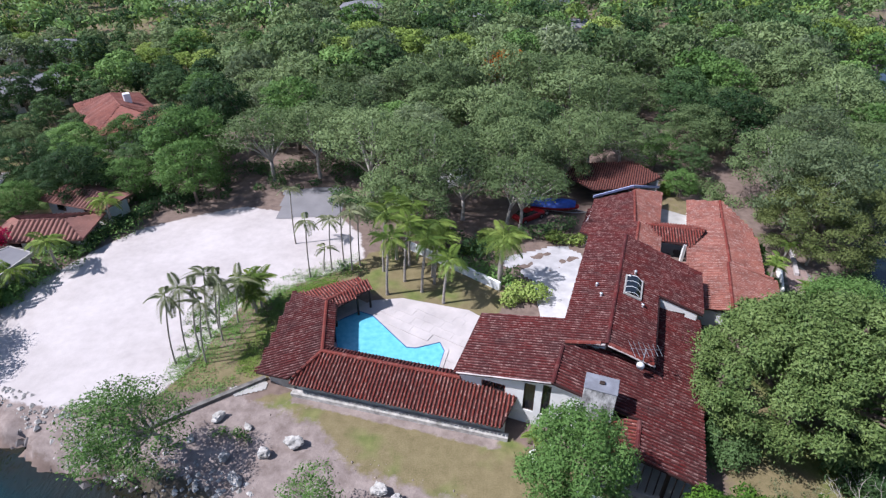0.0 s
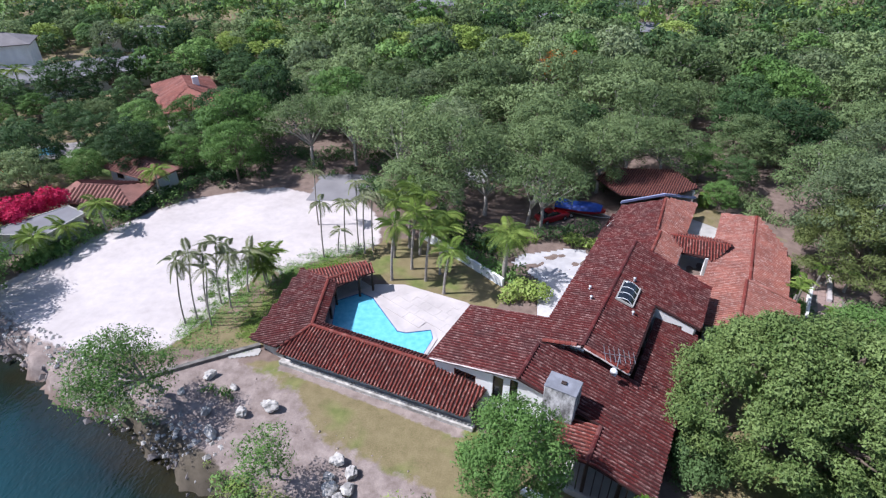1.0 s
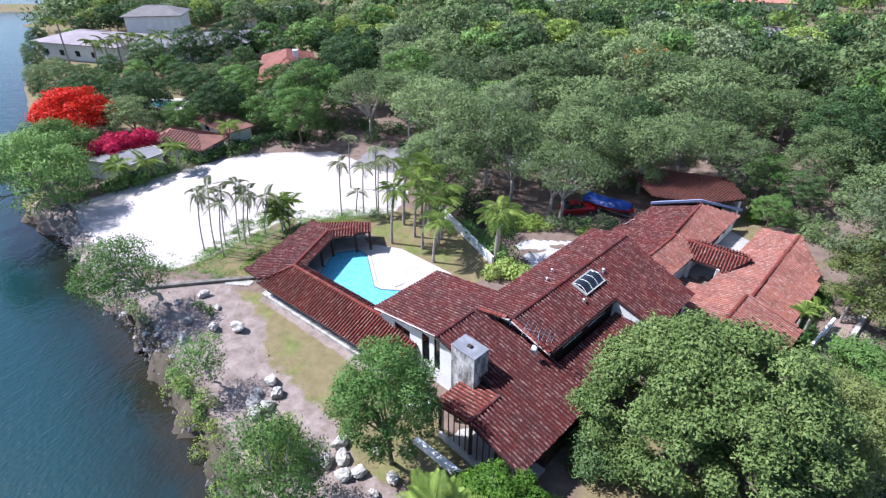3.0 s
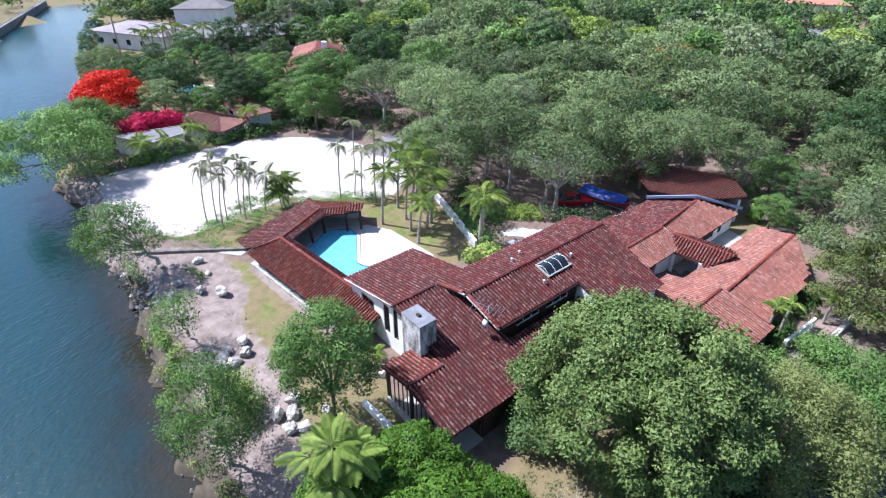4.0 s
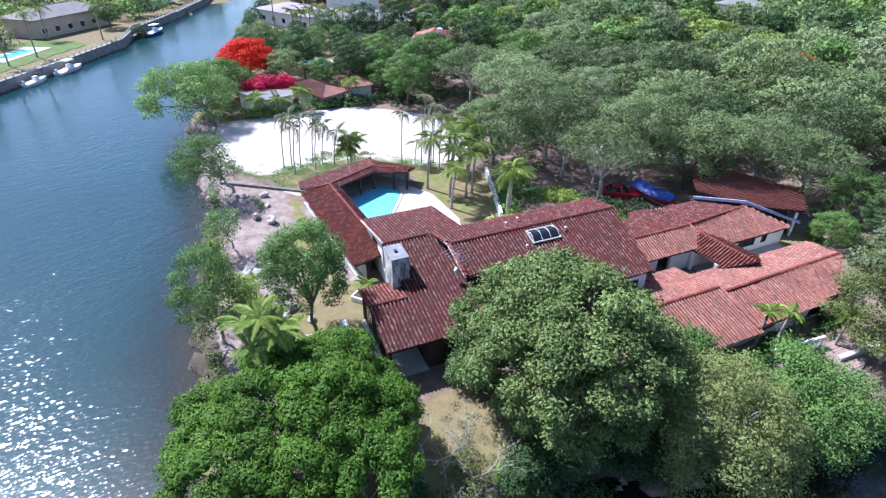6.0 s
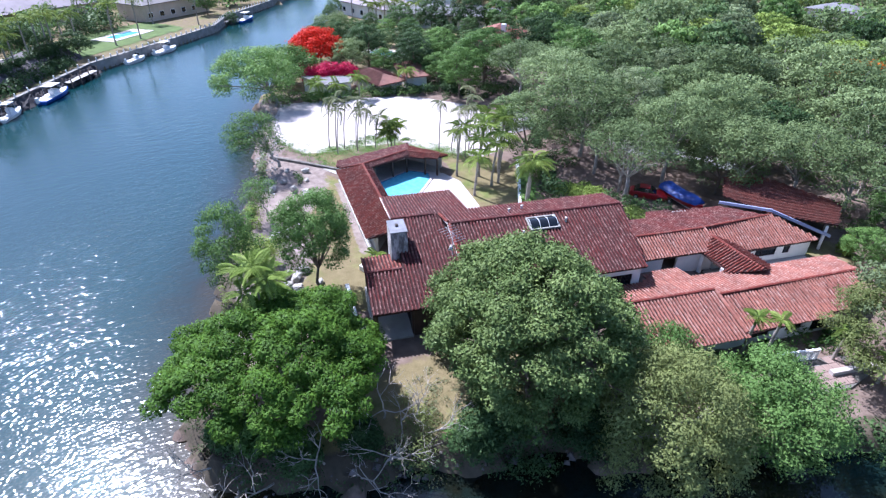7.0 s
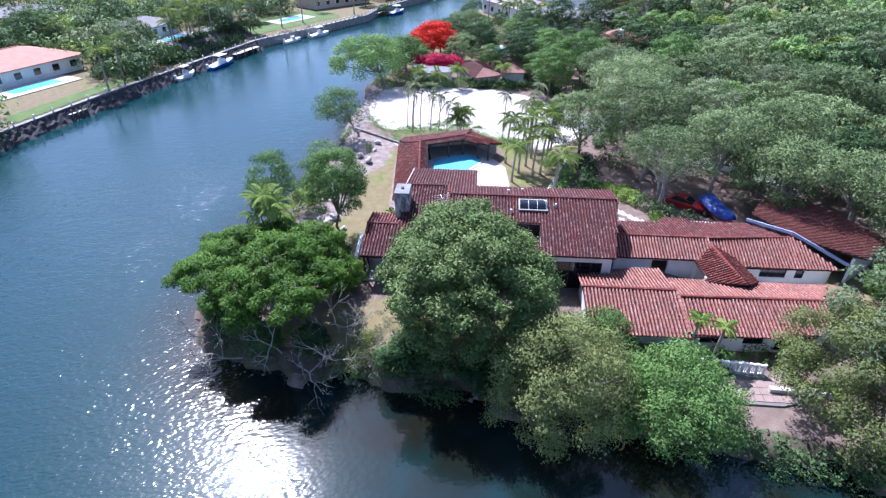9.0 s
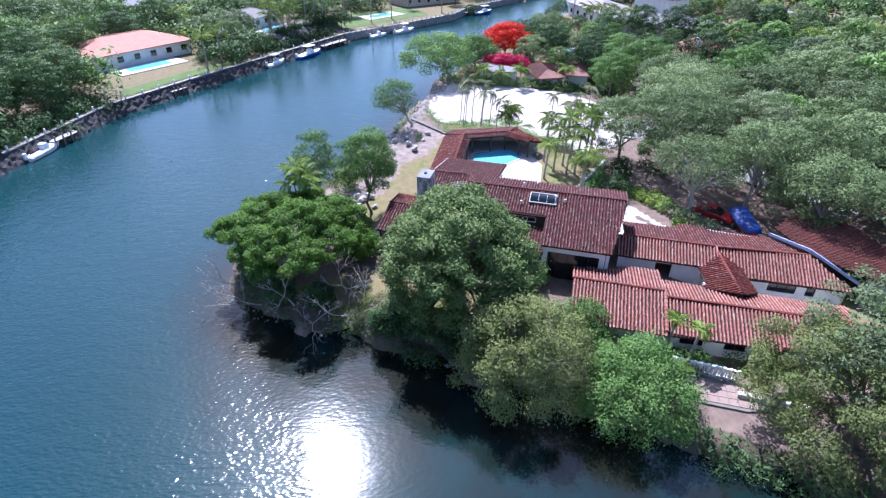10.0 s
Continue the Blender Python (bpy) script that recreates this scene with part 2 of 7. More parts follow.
def ground_material():
    """One sheet of ground: crushed limestone, thin lawn, leaf litter and bare earth, by the plots laid out in the mesh."""
    n = Nodes("ground_cover")
    plot = n.add("Attribute")
    plot.attribute_name = "plot"
    split = n.add("SeparateColor", Color=plot.outputs["Color"])
    rock = n.add("Attribute")
    rock.attribute_name = "rocky"
    where = n.coords()
    edge = n.math("MULTIPLY", n.math("SUBTRACT", n.noise(0.9, 6, 0.7, where), 0.5), 0.9)
    fine = n.noise(9, 4, 0.6, where)
    mid = n.noise(1.1, 5, 0.6, where)
    broad = n.noise(0.16, 4, 0.6, where)

    def zone(weight):
        return n.ramp(n.math("ADD", weight, edge), (0.42, (0, 0, 0)), (0.58, (1, 1, 1)))

    litter = n.mix(fine, n.ramp(mid, (0.3, (0.105, 0.074, 0.060)), (0.7, (0.27, 0.20, 0.165))), (0.165, 0.122, 0.100))
    lawn = n.mix(broad, n.ramp(mid, (0.3, (0.135, 0.108, 0.055)), (0.7, (0.245, 0.195, 0.11))), n.ramp(fine, (0.3, (0.12, 0.11, 0.045)), (0.7, (0.24, 0.19, 0.105))))
    green = n.ramp(mid, (0.3, (0.10, 0.125, 0.035)), (0.7, (0.19, 0.20, 0.07)))
    sand = n.ramp(n.math("ADD", n.math("MULTIPLY", broad, 0.6), n.math("MULTIPLY", mid, 0.4)), (0.3, (0.39, 0.345, 0.325)), (0.65, (0.54, 0.488, 0.465)))
    stony = n.mix(n.math("MULTIPLY", n.noise(14, 3, 0.6, where), 0.6), n.ramp(n.noise(0.8, 7, 0.72, where), (0.35, (0.155, 0.118, 0.102)), (0.65, (0.36, 0.295, 0.262))), (0.20, 0.16, 0.14))
    lawn = n.mix(n.ramp(n.noise(0.22, 3, 0.5, where), (0.52, (0, 0, 0)), (0.66, (1, 1, 1))), lawn, green)
    c = n.mix(zone(split.outputs[1]), litter, lawn)
    c = n.mix(zone(split.outputs[2]), c, stony)
    c = n.mix(zone(split.outputs[0]), c, sand)
    c = n.mix(zone(rock.outputs["Fac"]), c, n.mix(mid, (0.040, 0.035, 0.022), (0.15, 0.122, 0.092)))
    return n.finish(c, 0.95, n.bump(n.math("ADD", fine, mid), 0.5, 0.06), spec=0.15)


GROUND = ground_material()

# ================= mesh helpers =================
def mesh_of(name, verts, faces, material=None, smooth=False):
    """A mesh from arrays of corners and of faces with equal numbers of corners, or a list of faces."""
    me = bpy.data.meshes.new(name)
    me.from_pydata([tuple(v) for v in np.asarray(verts, float)], [], [tuple(int(i) for i in f) for f in faces])
    if material:
        me.materials.append(material)
    if smooth:
        me.polygons.foreach_set("use_smooth", [True] * len(me.polygons))
    me.update()
    return me


def leaf_mesh(name, leaves, count, material):
    """Many loose leaves of three corners each; leaves is the corners and the soft normals of the crown they sit on."""
    verts, soft = leaves
    me = bpy.data.meshes.new(name)
    me.vertices.add(count * 3)
    me.loops.add(count * 3)
    me.polygons.add(count)
    me.vertices.foreach_set("co", np.ascontiguousarray(verts, dtype=np.float32).ravel())
    me.loops.foreach_set("vertex_index", np.arange(count * 3, dtype=np.int32))
    me.polygons.foreach_set("loop_start", np.arange(0, count * 3, 3, dtype=np.int32))
    me.materials.append(material)
    me.update(calc_edges=True)
    me.polygons.foreach_set("use_smooth", np.ones(count, dtype=bool))
    me.normals_split_custom_set_from_vertices(np.repeat(np.asarray(soft, dtype=np.float32), 3, axis=0))
    me.update()
    return me


def part(name, data, parent, label="", kind=""):
    """A mesh object as a part of a thing or of another part; data is a bmesh with a material, or a mesh."""
    ob = new(name, data)
    ob.parent = parent
    return tagged(ob, label, "", "", kind)


def thing(name, label, category, group="", kind="", at=(0, 0, 0), turn=0.0, data=None):
    ob = new(name, data)
    ob.matrix_basis = pose(*at, 0, 0, turn)
    return tagged(ob, label, category, group, kind)


def bm_mesh(name, bm, material, smooth=False):
    me = bpy.data.meshes.new(name)
    bmesh.ops.recalc_face_normals(bm, faces=bm.faces)
    bm.to_mesh(me)
    bm.free()
    me.materials.append(material)
    if smooth:
        me.polygons.foreach_set("use_smooth", [True] * len(me.polygons))
    return me


def add_box(bm, lo, hi, m=Matrix(), bevel=0.0):
    size = [max(1e-4, b - a) for a, b in zip(lo, hi)]
    centre = [(a + b) / 2 for a, b in zip(lo, hi)]
    got = bmesh.ops.create_cube(bm, size=1, matrix=m @ Matrix.Translation(centre) @ Matrix.Diagonal((*size, 1)))
    if bevel:
        edges = list({e for v in got["verts"] for e in v.link_edges})
        bmesh.ops.bevel(bm, geom=edges, offset=bevel, segments=1, affect="EDGES")


def box_mesh(name, material, lo, hi, bevel=0.02):
    bm = bmesh.new()
    add_box(bm, lo, hi, bevel=bevel)
    return bm_mesh(name, bm, material)


def add_prism(bm, outline, low, high):
    """An upright prism on a plan outline; low and high are heights or functions of x, y."""
    lo = low if callable(low) else (lambda x, y: low)
    hi = high if callable(high) else (lambda x, y: high)
    a = [bm.verts.new((x, y, lo(x, y))) for x, y in outline]
    b = [bm.verts.new((x, y, hi(x, y))) for x, y in outline]
    bm.faces.new(a[::-1])
    bm.faces.new(b)
    for i in range(len(outline)):
        j = (i + 1) % len(outline)
        bm.faces.new((a[i], a[j], b[j], b[i]))


def prism_mesh(name, material, outline, low, high):
    bm = bmesh.new()
    add_prism(bm, outline, low, high)
    return bm_mesh(name, bm, material)


def tube(points, radii, sides=7):
    """Corners and faces of a tapered tube along a line of points."""
    pts = [Vector(p) for p in points]
    verts, faces = [], []
    for i, (p, r) in enumerate(zip(pts, radii)):
        way = (pts[min(i + 1, len(pts) - 1)] - pts[max(i - 1, 0)]).normalized()
        side = way.cross(Vector((0.31, 0.95, 0.05))).normalized()
        up = way.cross(side)
        for k in range(sides):
            a = 2 * math.pi * k / sides
            verts.append(p + r * (math.cos(a) * side + math.sin(a) * up))
    for i in range(len(pts) - 1):
        for k in range(sides):
            a, b = i * sides + k, i * sides + (k + 1) % sides
            faces.append((a, b, b + sides, a + sides))
    faces.append(tuple(range((len(pts) - 1) * sides, len(pts) * sides)))
    return verts, faces


def tubes_mesh(name, material, runs, sides=7):
    verts, faces = [], []
    for points, radii in runs:
        v, f = tube(points, radii, sides)
        faces += [tuple(i + len(verts) for i in face) for face in f]
        verts += v
    return mesh_of(name, verts, faces, material, True)


def inside(x, y, outline):
    """Whether points lie in a plan outline (arrays or numbers)."""
    x, y = np.asarray(x, float), np.asarray(y, float)
    odd = np.zeros(x.shape, bool)
    for (ax, ay), (bx, by) in zip(outline, outline[1:] + outline[:1]):
        if ay != by:
            odd ^= ((ay > y) != (by > y)) & (x < (bx - ax) * (y - ay) / (by - ay) + ax)
    return odd


def edge_distance(x, y, outline):
    """Distance from points to a closed outline, positive inside."""
    x, y = np.asarray(x, float), np.asarray(y, float)
    best = np.full(x.shape, 1e9)
    for (ax, ay), (bx, by) in zip(outline, outline[1:] + outline[:1]):
        dx, dy = bx - ax, by - ay
        s = np.clip(((x - ax) * dx + (y - ay) * dy) / (dx * dx + dy * dy), 0, 1)
        best = np.minimum(best, np.hypot(x - ax - s * dx, y - ay - s * dy))
    return np.where(inside(x, y, outline), best, -best)


def smooth01(a):
    a = np.clip(a, 0, 1)
    return a * a * (3 - 2 * a)


# House axes: u runs along the main ridge, v across it to the canal side.
HU, HV, HO = Vector((0.35, 0.9367)), Vector((0.9367, -0.35)), Vector((12.0, 29.9))


def plan(u, v):
    p = HO + HU * u + HV * v
    return (p.x, p.y)

# ================= ground, canal =================
WATER_LEVEL = -1.6
HOME_LAND = [(-420, 316), (-176, 121), (-140, 93), (-103, 66), (-72, 47.5), (-56, 36.5), (-46, 30.8), (-41.9, 29.9), (-38, 28.4), (-33.2, 26.9), (-29, 24.9),
             (-24.6, 23.2), (-19, 21.2), (-13.5, 18.7), (-9, 16.6), (-4.2, 14.6), (0, 11.8), (5, 10.6), (10, 8.2), (15, 6.2), (20, 6.4), (23.2, 8.4),
             (24.2, 11.5), (25.4, 15), (27.3, 18.7), (29.4, 22.5), (32.6, 27.8), (36, 34), (40, 40.5), (43.4, 46.4), (47.2, 50), (53, 57.6),
             (64, 74), (88, 110), (150, 200), (420, 560), (420, 900), (-420, 900)]
FAR_LAND = [(-420, 270), (-200, 112), (-150, 69), (-131, 50), (-118, 43), (-104, 27), (-91, 11), (-78, 2), (-63, -8), (-50, -17), (-35, -26.5), (-15, -32),
            (10, -40), (60, -62), (420, -200), (420, -900), (-900, -900), (-900, 270)]
LOT = [(-44.2, 34.2), (-43.2, 39), (-41, 45.5), (-38.4, 51), (-35.6, 55.3), (-30, 58.6), (-25, 60.8), (-20.4, 59.5), (-12.7, 58.2), (-9.5, 54), (-8.5, 49),
       (-11, 46.6), (-14.5, 44.6), (-17.4, 41.5), (-20.2, 36.5), (-21.6, 31.6), (-22.6, 29.6), (-28, 28.4), (-33, 29.0), (-38, 31)]
LAWN = [(-15, 29.5), (-13.0, 25.4), (-9.2, 21.8), (-1.8, 18.6), (2.2, 17.4), (8.5, 17.6), (12, 21), (8, 24), (4.6, 25.6), (-11.8, 30.2)]
POOL_LAWN = [(-14, 44), (-8.2, 43.4), (-4, 41), (4, 38), (6.8, 42.4), (5.2, 43.9), (-3.2, 50.8), (-9, 50), (-10, 47)]
LOT_VERGE = [(-22.6, 29.9), (-14.2, 31.2), (-14, 41), (-9, 44.2), (-11, 46.8), (-17, 42), (-20.6, 36)]
EAST_LAWN = [(18.5, 17), (21, 12), (24, 11), (27.4, 18), (31.4, 25), (25, 34), (19, 26)]
BANK = [(-26, 24), (-23, 28), (-16, 30.4), (-9, 27), (-6, 23.5), (2, 21), (6, 18), (12, 17.5), (13, 9), (10, 8.6), (5, 11), (-4, 15), (-13, 19)]


def ground_height(x, y):
    x, y = np.asarray(x, float), np.asarray(y, float)
    home, far = edge_distance(x, y, HOME_LAND), edge_distance(x, y, FAR_LAND)
    d = np.maximum(home, far)
    land = -0.8 * np.maximum(smooth01((y - 45) / 7) * smooth01((x + 2) / 6) * smooth01((140 - y) / 60), smooth01((x - 28) / 5) * smooth01((y - 30) / 6) * smooth01((140 - y) / 60))
    land = land + 0.10 * np.sin(x * 0.31 + 1.3 * np.sin(y * 0.17)) * smooth01((home - 3) / 3) * smooth01((-y + 27) / 4)
    shore = smooth01((home + 0.9) / 2.3)
    shore = np.where(far > home, smooth01((far + 0.15) / 0.3), shore)
    bed = np.maximum(-3.2, -2.1 + 0.35 * d)
    return bed + (land - bed) * shore


def axis(lo, hi, fine_lo, fine_hi, step, grow=1.25):
    mid = list(np.arange(fine_lo, fine_hi + step / 2, step))
    out, s, v = [], step, fine_hi
    while v < hi:
        s *= grow
        v += s
        out.append(v)
    low, s, v = [], step, fine_lo
    while v > lo:
        s *= grow
        v -= s
        low.append(v)
    return np.array(low[::-1] + mid + out)


def waves(x, y, seed):
    """Uneven wobble between about -1 and 1, from waves of many lengths and headings."""
    rng = np.random.default_rng(seed)
    out = np.zeros(x.shape)
    for k in range(14):
        a, length = rng.uniform(0, 2 * math.pi), 0.9 * 1.28 ** k
        out += 0.30 * (0.7 + 0.06 * k) * np.sin(2 * math.pi * (x * math.cos(a) + y * math.sin(a)) / length + rng.uniform(0, 6.28))
    return out


def build_ground():
    xs, ys = axis(-900, 900, -62, 62, 0.55), axis(-900, 1100, -34, 72, 0.55)
    xs = np.concatenate([xs[xs < -150], np.arange(-149, -62.2, 1.0), xs[xs > -62.1]])
    ys = np.concatenate([ys[ys < 72.1], np.arange(73, 112, 1.1), ys[ys > 112]])
    gx, gy = np.meshgrid(xs, ys)
    x, y = gx.ravel(), gy.ravel()
    wob, wob2 = waves(x, y, 3), waves(x, y, 4)
    near_plot = smooth01((90 - np.hypot(x, y - 25)) / 30)
    z = ground_height(x + 0.75 * wob * near_plot, y + 0.75 * wob2 * near_plot)
    home = edge_distance(x, y, HOME_LAND)
    near = smooth01(1 - np.abs(home - 0.6) / 2.2)
    z = z + near * 0.2 * waves(x, y, 5)
    w = len(xs)
    i = np.arange(len(ys) - 1)[:, None] * w + np.arange(w - 1)[None]
    quads = np.stack([i, i + 1, i + 1 + w, i + w], -1).reshape(-1, 4)
    me = mesh_of("ground", np.stack([x, y, z], 1), quads, GROUND, True)

    def soft(outline, width=0.8):
        return np.clip(0.5 + edge_distance(x, y, outline) / (2 * width), 0, 1)

    plot = np.zeros((len(x), 4), np.float32)
    plot[:, 3] = 1
    plot[:, 0] = soft(LOT)
    far = np.clip(edge_distance(x, y, FAR_LAND) / 2, 0, 1)
    plot[:, 1] = np.maximum.reduce([soft(LAWN), soft(POOL_LAWN), 0.9 * soft(LOT_VERGE), 0.9 * soft(EAST_LAWN, 1.5), 0.6 * soft([(20, 58), (28, 56), (34, 53), (38, 58), (30, 68), (22, 66)], 2.0), 0.5 * far, 0.55 * smooth01((-x - 45) / 5), 0.5 * smooth01((y - 120) / 30)])
    plot[:, 2] = np.maximum(0.8 * soft(BANK, 1.5), soft([(-12, 29.2), (4, 24.6), (4, 25.9), (-11.6, 30.4)], 0.5))
    plot[:, 2] = np.maximum(plot[:, 2], np.clip(1.3 - np.abs(home - 2.0) / 2.6, 0, 1) * smooth01((-x - 22) / 4) * smooth01((x + 52) / 4))
    plot[:, 1] = np.where(plot[:, 0] > 0.5, 0, plot[:, 1])
    me.color_attributes.new("plot", "FLOAT_COLOR", "POINT").data.foreach_set("color", plot.ravel())
    rocky = (np.clip(1.2 - np.abs(home - 0.5) / 1.8, 0, 1) * smooth01((x + 27) / 5)).astype(np.float32)
    me.attributes.new("rocky", "FLOAT", "POINT").data.foreach_set("value", rocky)
    tagged(new("ground", me), "pale crushed limestone, thin lawn and leaf litter", "ground", kind="structure")


build_ground()


def build_water():
    xs, ys = axis(-900, 900, -70, 70, 1.5), axis(-900, 1100, -40, 80, 1.5)
    gx, gy = np.meshgrid(xs, ys)
    x, y = gx.ravel(), gy.ravel()
    w = len(xs)
    i = np.arange(len(ys) - 1)[:, None] * w + np.arange(w - 1)[None]
    quads = np.stack([i, i + 1, i + 1 + w, i + w], -1).reshape(-1, 4)
    me = mesh_of("water", np.stack([x, y, np.full(len(x), WATER_LEVEL)], 1), quads, WATER)
    # East of the point the band is widened to carry the trees' shade and reflection.
    east = smooth01((x - 19) / 6) * smooth01((y - 2) / 8)
    shoal_and_shade = np.clip(1 + (edge_distance(x, y, HOME_LAND) + 1.2 + 3 * east) / (6.0 + 8 * east), 0, 1).astype(np.float32)
    me.attributes.new("shoal_and_shade", "FLOAT", "POINT").data.foreach_set("value", shoal_and_shade)
    # still water in the lee of the wooded point, and calmer water up the canal
    lee = smooth01((y - 7.0 - 0.27 * (x - 24) + 0.5 * waves(x, y, 6)) / 3.5) * smooth01((x - 21) / 3)
    lee = np.maximum(lee, 0.55 * smooth01((-x - 12) / 25))
    me.attributes.new("sheltered", "FLOAT", "POINT").data.foreach_set("value", lee.astype(np.float32))
    return new("water", me)


water = build_water()
tagged(water, "rippled blue-green canal water glittering in the sun", "water", kind="structure")

def stained(name, clean, dirty):
    """Old render streaked with black growth."""
    n = Nodes(name)
    run = n.add("Mapping", Vector=n.coords(), Scale=(1.0, 1.0, 0.4))
    grime = n.ramp(n.noise(1.5, 7, 0.72, run.outputs[0]), (0.40, (0, 0, 0)), (0.58, (1, 1, 1)))
    c = n.mix(n.math("MULTIPLY", grime, 0.85), n.ramp(n.noise(6, 4), (0.3, tuple(v * 0.8 for v in clean)), (0.7, clean)), dirty)
    return n.finish(c, 0.9, n.bump(n.noise(18, 3), 0.3, 0.02), spec=0.2)


# ================= roofs =================
def tile_shape(width, length, rise, lift, thick=0.02):
    """Corners and faces of one barrel tile; x across, y down the slope from 0 to length."""
    verts, faces = [], []
    for y, w, up in ((0.0, width * 0.42, 0.0), (length, width * 0.5, lift)):
        for a in (0, 45, 90, 135, 180):
            verts.append((-w * math.cos(radians(a)), y, rise * math.sin(radians(a)) + up))
    faces = [(k, k + 1, k + 6, k + 5) for k in range(4)]
    faces.append((5, 6, 7, 8, 9))
    return np.array(verts), faces


def crest_wear_and_glint(me):
    """Marks the crest of each tile, where pale weathering and sun sparkle are put into the colour."""
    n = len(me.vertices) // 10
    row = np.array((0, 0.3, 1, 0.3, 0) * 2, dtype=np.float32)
    me.attributes.new("worn_and_glint", "FLOAT", "POINT").data.foreach_set("value", np.tile(row, n))
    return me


class Roof:
    """A tiled roof plane over a plan outline. z = base + slope * (distance of the point up the slope from the origin)."""
    budget = 300

    def __init__(self, owner, outline, origin, down, top, fall, tile, label="", pitch=0.29, course=0.42, thick=0.16, singles=0):
        self.owner, self.outline, self.tile = owner, [tuple(p) for p in outline], tile
        self.origin, self.top, self.fall = Vector(origin), top, fall
        self.down = Vector(down).normalized()
        self.side = Vector((-self.down.y, self.down.x))
        self.pitch, self.course, self.thick = pitch, course, thick
        bm = bmesh.new()
        add_prism(bm, self.outline, lambda x, y: self.height(x, y) - thick, self.height)
        self.ob = part("roof", bm_mesh("roof", bm, ROOF_BASE_SHADE), owner, label)
        self.tiles(singles)

    def height(self, x, y):
        return self.top - self.fall * (Vector((x, y)) - self.origin).dot(self.down)

    def tiles(self, singles):
        ox = np.array(self.outline)
        s = (ox - np.array(self.origin)) @ np.array(self.down)
        w = (ox - np.array(self.origin)) @ np.array(self.side)
        sv, sf = tile_shape(self.pitch * 0.64, self.course * 1.1, 0.125, 0.014)
        slant = math.atan(self.fall)
        axes = Matrix(((self.side.x, self.down.x * math.cos(slant), self.down.x * math.sin(slant)),
                       (self.side.y, self.down.y * math.cos(slant), self.down.y * math.sin(slant)),
                       (0, -math.sin(slant), math.cos(slant))))
        cells = []
        for a in np.arange(w.min() + self.pitch / 2, w.max(), self.pitch):
            for b in np.arange(s.min(), s.max(), self.course):
                mid = np.array(self.origin) + np.array(self.side) * a + np.array(self.down) * (b + self.course / 2)
                cells.append((mid[0], mid[1], a, b))
        cells = np.array(cells)
        cells = cells[inside(cells[:, 0], cells[:, 1], self.outline)]
        rng = np.random.default_rng(len(cells))
        shared = None
        verts, faces = [], []
        rot = np.array(axes)
        for n, (_, _, a, b) in enumerate(cells):
            p = np.array(self.origin) + np.array(self.side) * (a + rng.normal(0, 0.012)) + np.array(self.down) * (b + rng.normal(0, 0.015))
            p = np.array((p[0], p[1], self.height(p[0], p[1]) - 0.005 + rng.uniform(0, 0.012)))
            if n < singles:
                if shared is None:
                    shared = crest_wear_and_glint(mesh_of("tile", sv, sf, self.tile))
                ob = part("tile", shared, self.ob)
                ob.matrix_basis = Matrix.Translation(p) @ axes.to_4x4()
                continue
            k = len(verts) * 10
            verts.append(sv @ rot.T + p)
            faces += [tuple(i + k for i in f) for f in sf]
        if verts:
            part("tile_field", crest_wear_and_glint(mesh_of("tile_field", np.concatenate(verts), faces, self.tile)), self.ob, "rows of weathered clay barrel tiles", "stuff")


def ridge_caps(owner, a, b, tile, width=0.34, step=0.42):
    """A row of cap tiles along a ridge or hip from a to b."""
    a, b = Vector(a), Vector(b)
    way = (b - a).normalized()
    side = Vector((-way.y, way.x, 0)).normalized()
    up = side.cross(way)
    up = up if up.z > 0 else -up
    axes = np.array(Matrix((side, way, up)).transposed())
    sv, sf = tile_shape(width, step * 1.1, 0.15, 0.03)
    verts, faces = [], []
    for i in range(int((b - a).length / step)):
        k = len(verts) * 10
        verts.append(sv @ axes.T + np.array(a + way * i * step) + np.array((0, 0, 0.04)))
        faces += [tuple(j + k for j in f) for f in sf]
    if verts:
        part("ridge_cap", mesh_of("ridge_cap", np.concatenate(verts), faces, tile), owner, "mortared row of ridge tiles", "stuff")


def wall(owner, a, b, low, top_a, top_b, thick=0.25, holes=(), material=None, name="wall", label=""):
    """An upright wall from a to b with openings (from, to, sill, head) in metres along it."""
    a, b = Vector(a), Vector(b)
    length = (b - a).length
    way = (b - a) / length
    side = Vector((-way.y, way.x)) * thick / 2
    cuts = sorted({0.0, length, *(c for h in holes for c in h[:2])})
    bm = bmesh.new()

    def slab(s0, s1, z0, z1):
        lo = z0 if callable(z0) else (lambda s: z0)
        hi = z1 if callable(z1) else (lambda s: z1)
        rows = []
        for s in (s0, s1):
            p = a + way * s
            rows.append([(p - side, lo(s)), (p + side, lo(s)), (p + side, hi(s)), (p - side, hi(s))])
        v = [bm.verts.new((p.x, p.y, z)) for row in rows for p, z in row]
        for f in ((0, 1, 2, 3), (4, 7, 6, 5), (0, 4, 5, 1), (1, 5, 6, 2), (2, 6, 7, 3), (3, 7, 4, 0)):
            bm.faces.new([v[i] for i in f])

    def top(s):
        return top_a + (top_b - top_a) * s / length

    for s0, s1 in zip(cuts, cuts[1:]):
        hole = next((h for h in holes if h[0] <= s0 + 1e-6 and h[1] >= s1 - 1e-6), None)
        if hole is None:
            slab(s0, s1, low, top)
        else:
            if hole[2] > low + 0.01:
                slab(s0, s1, low, hole[2])
            slab(s0, s1, hole[3], top)
    bmesh.ops.remove_doubles(bm, verts=bm.verts, dist=0.002)
    return part(name, bm_mesh(name, bm, material or WHITE_WALL), owner, label)


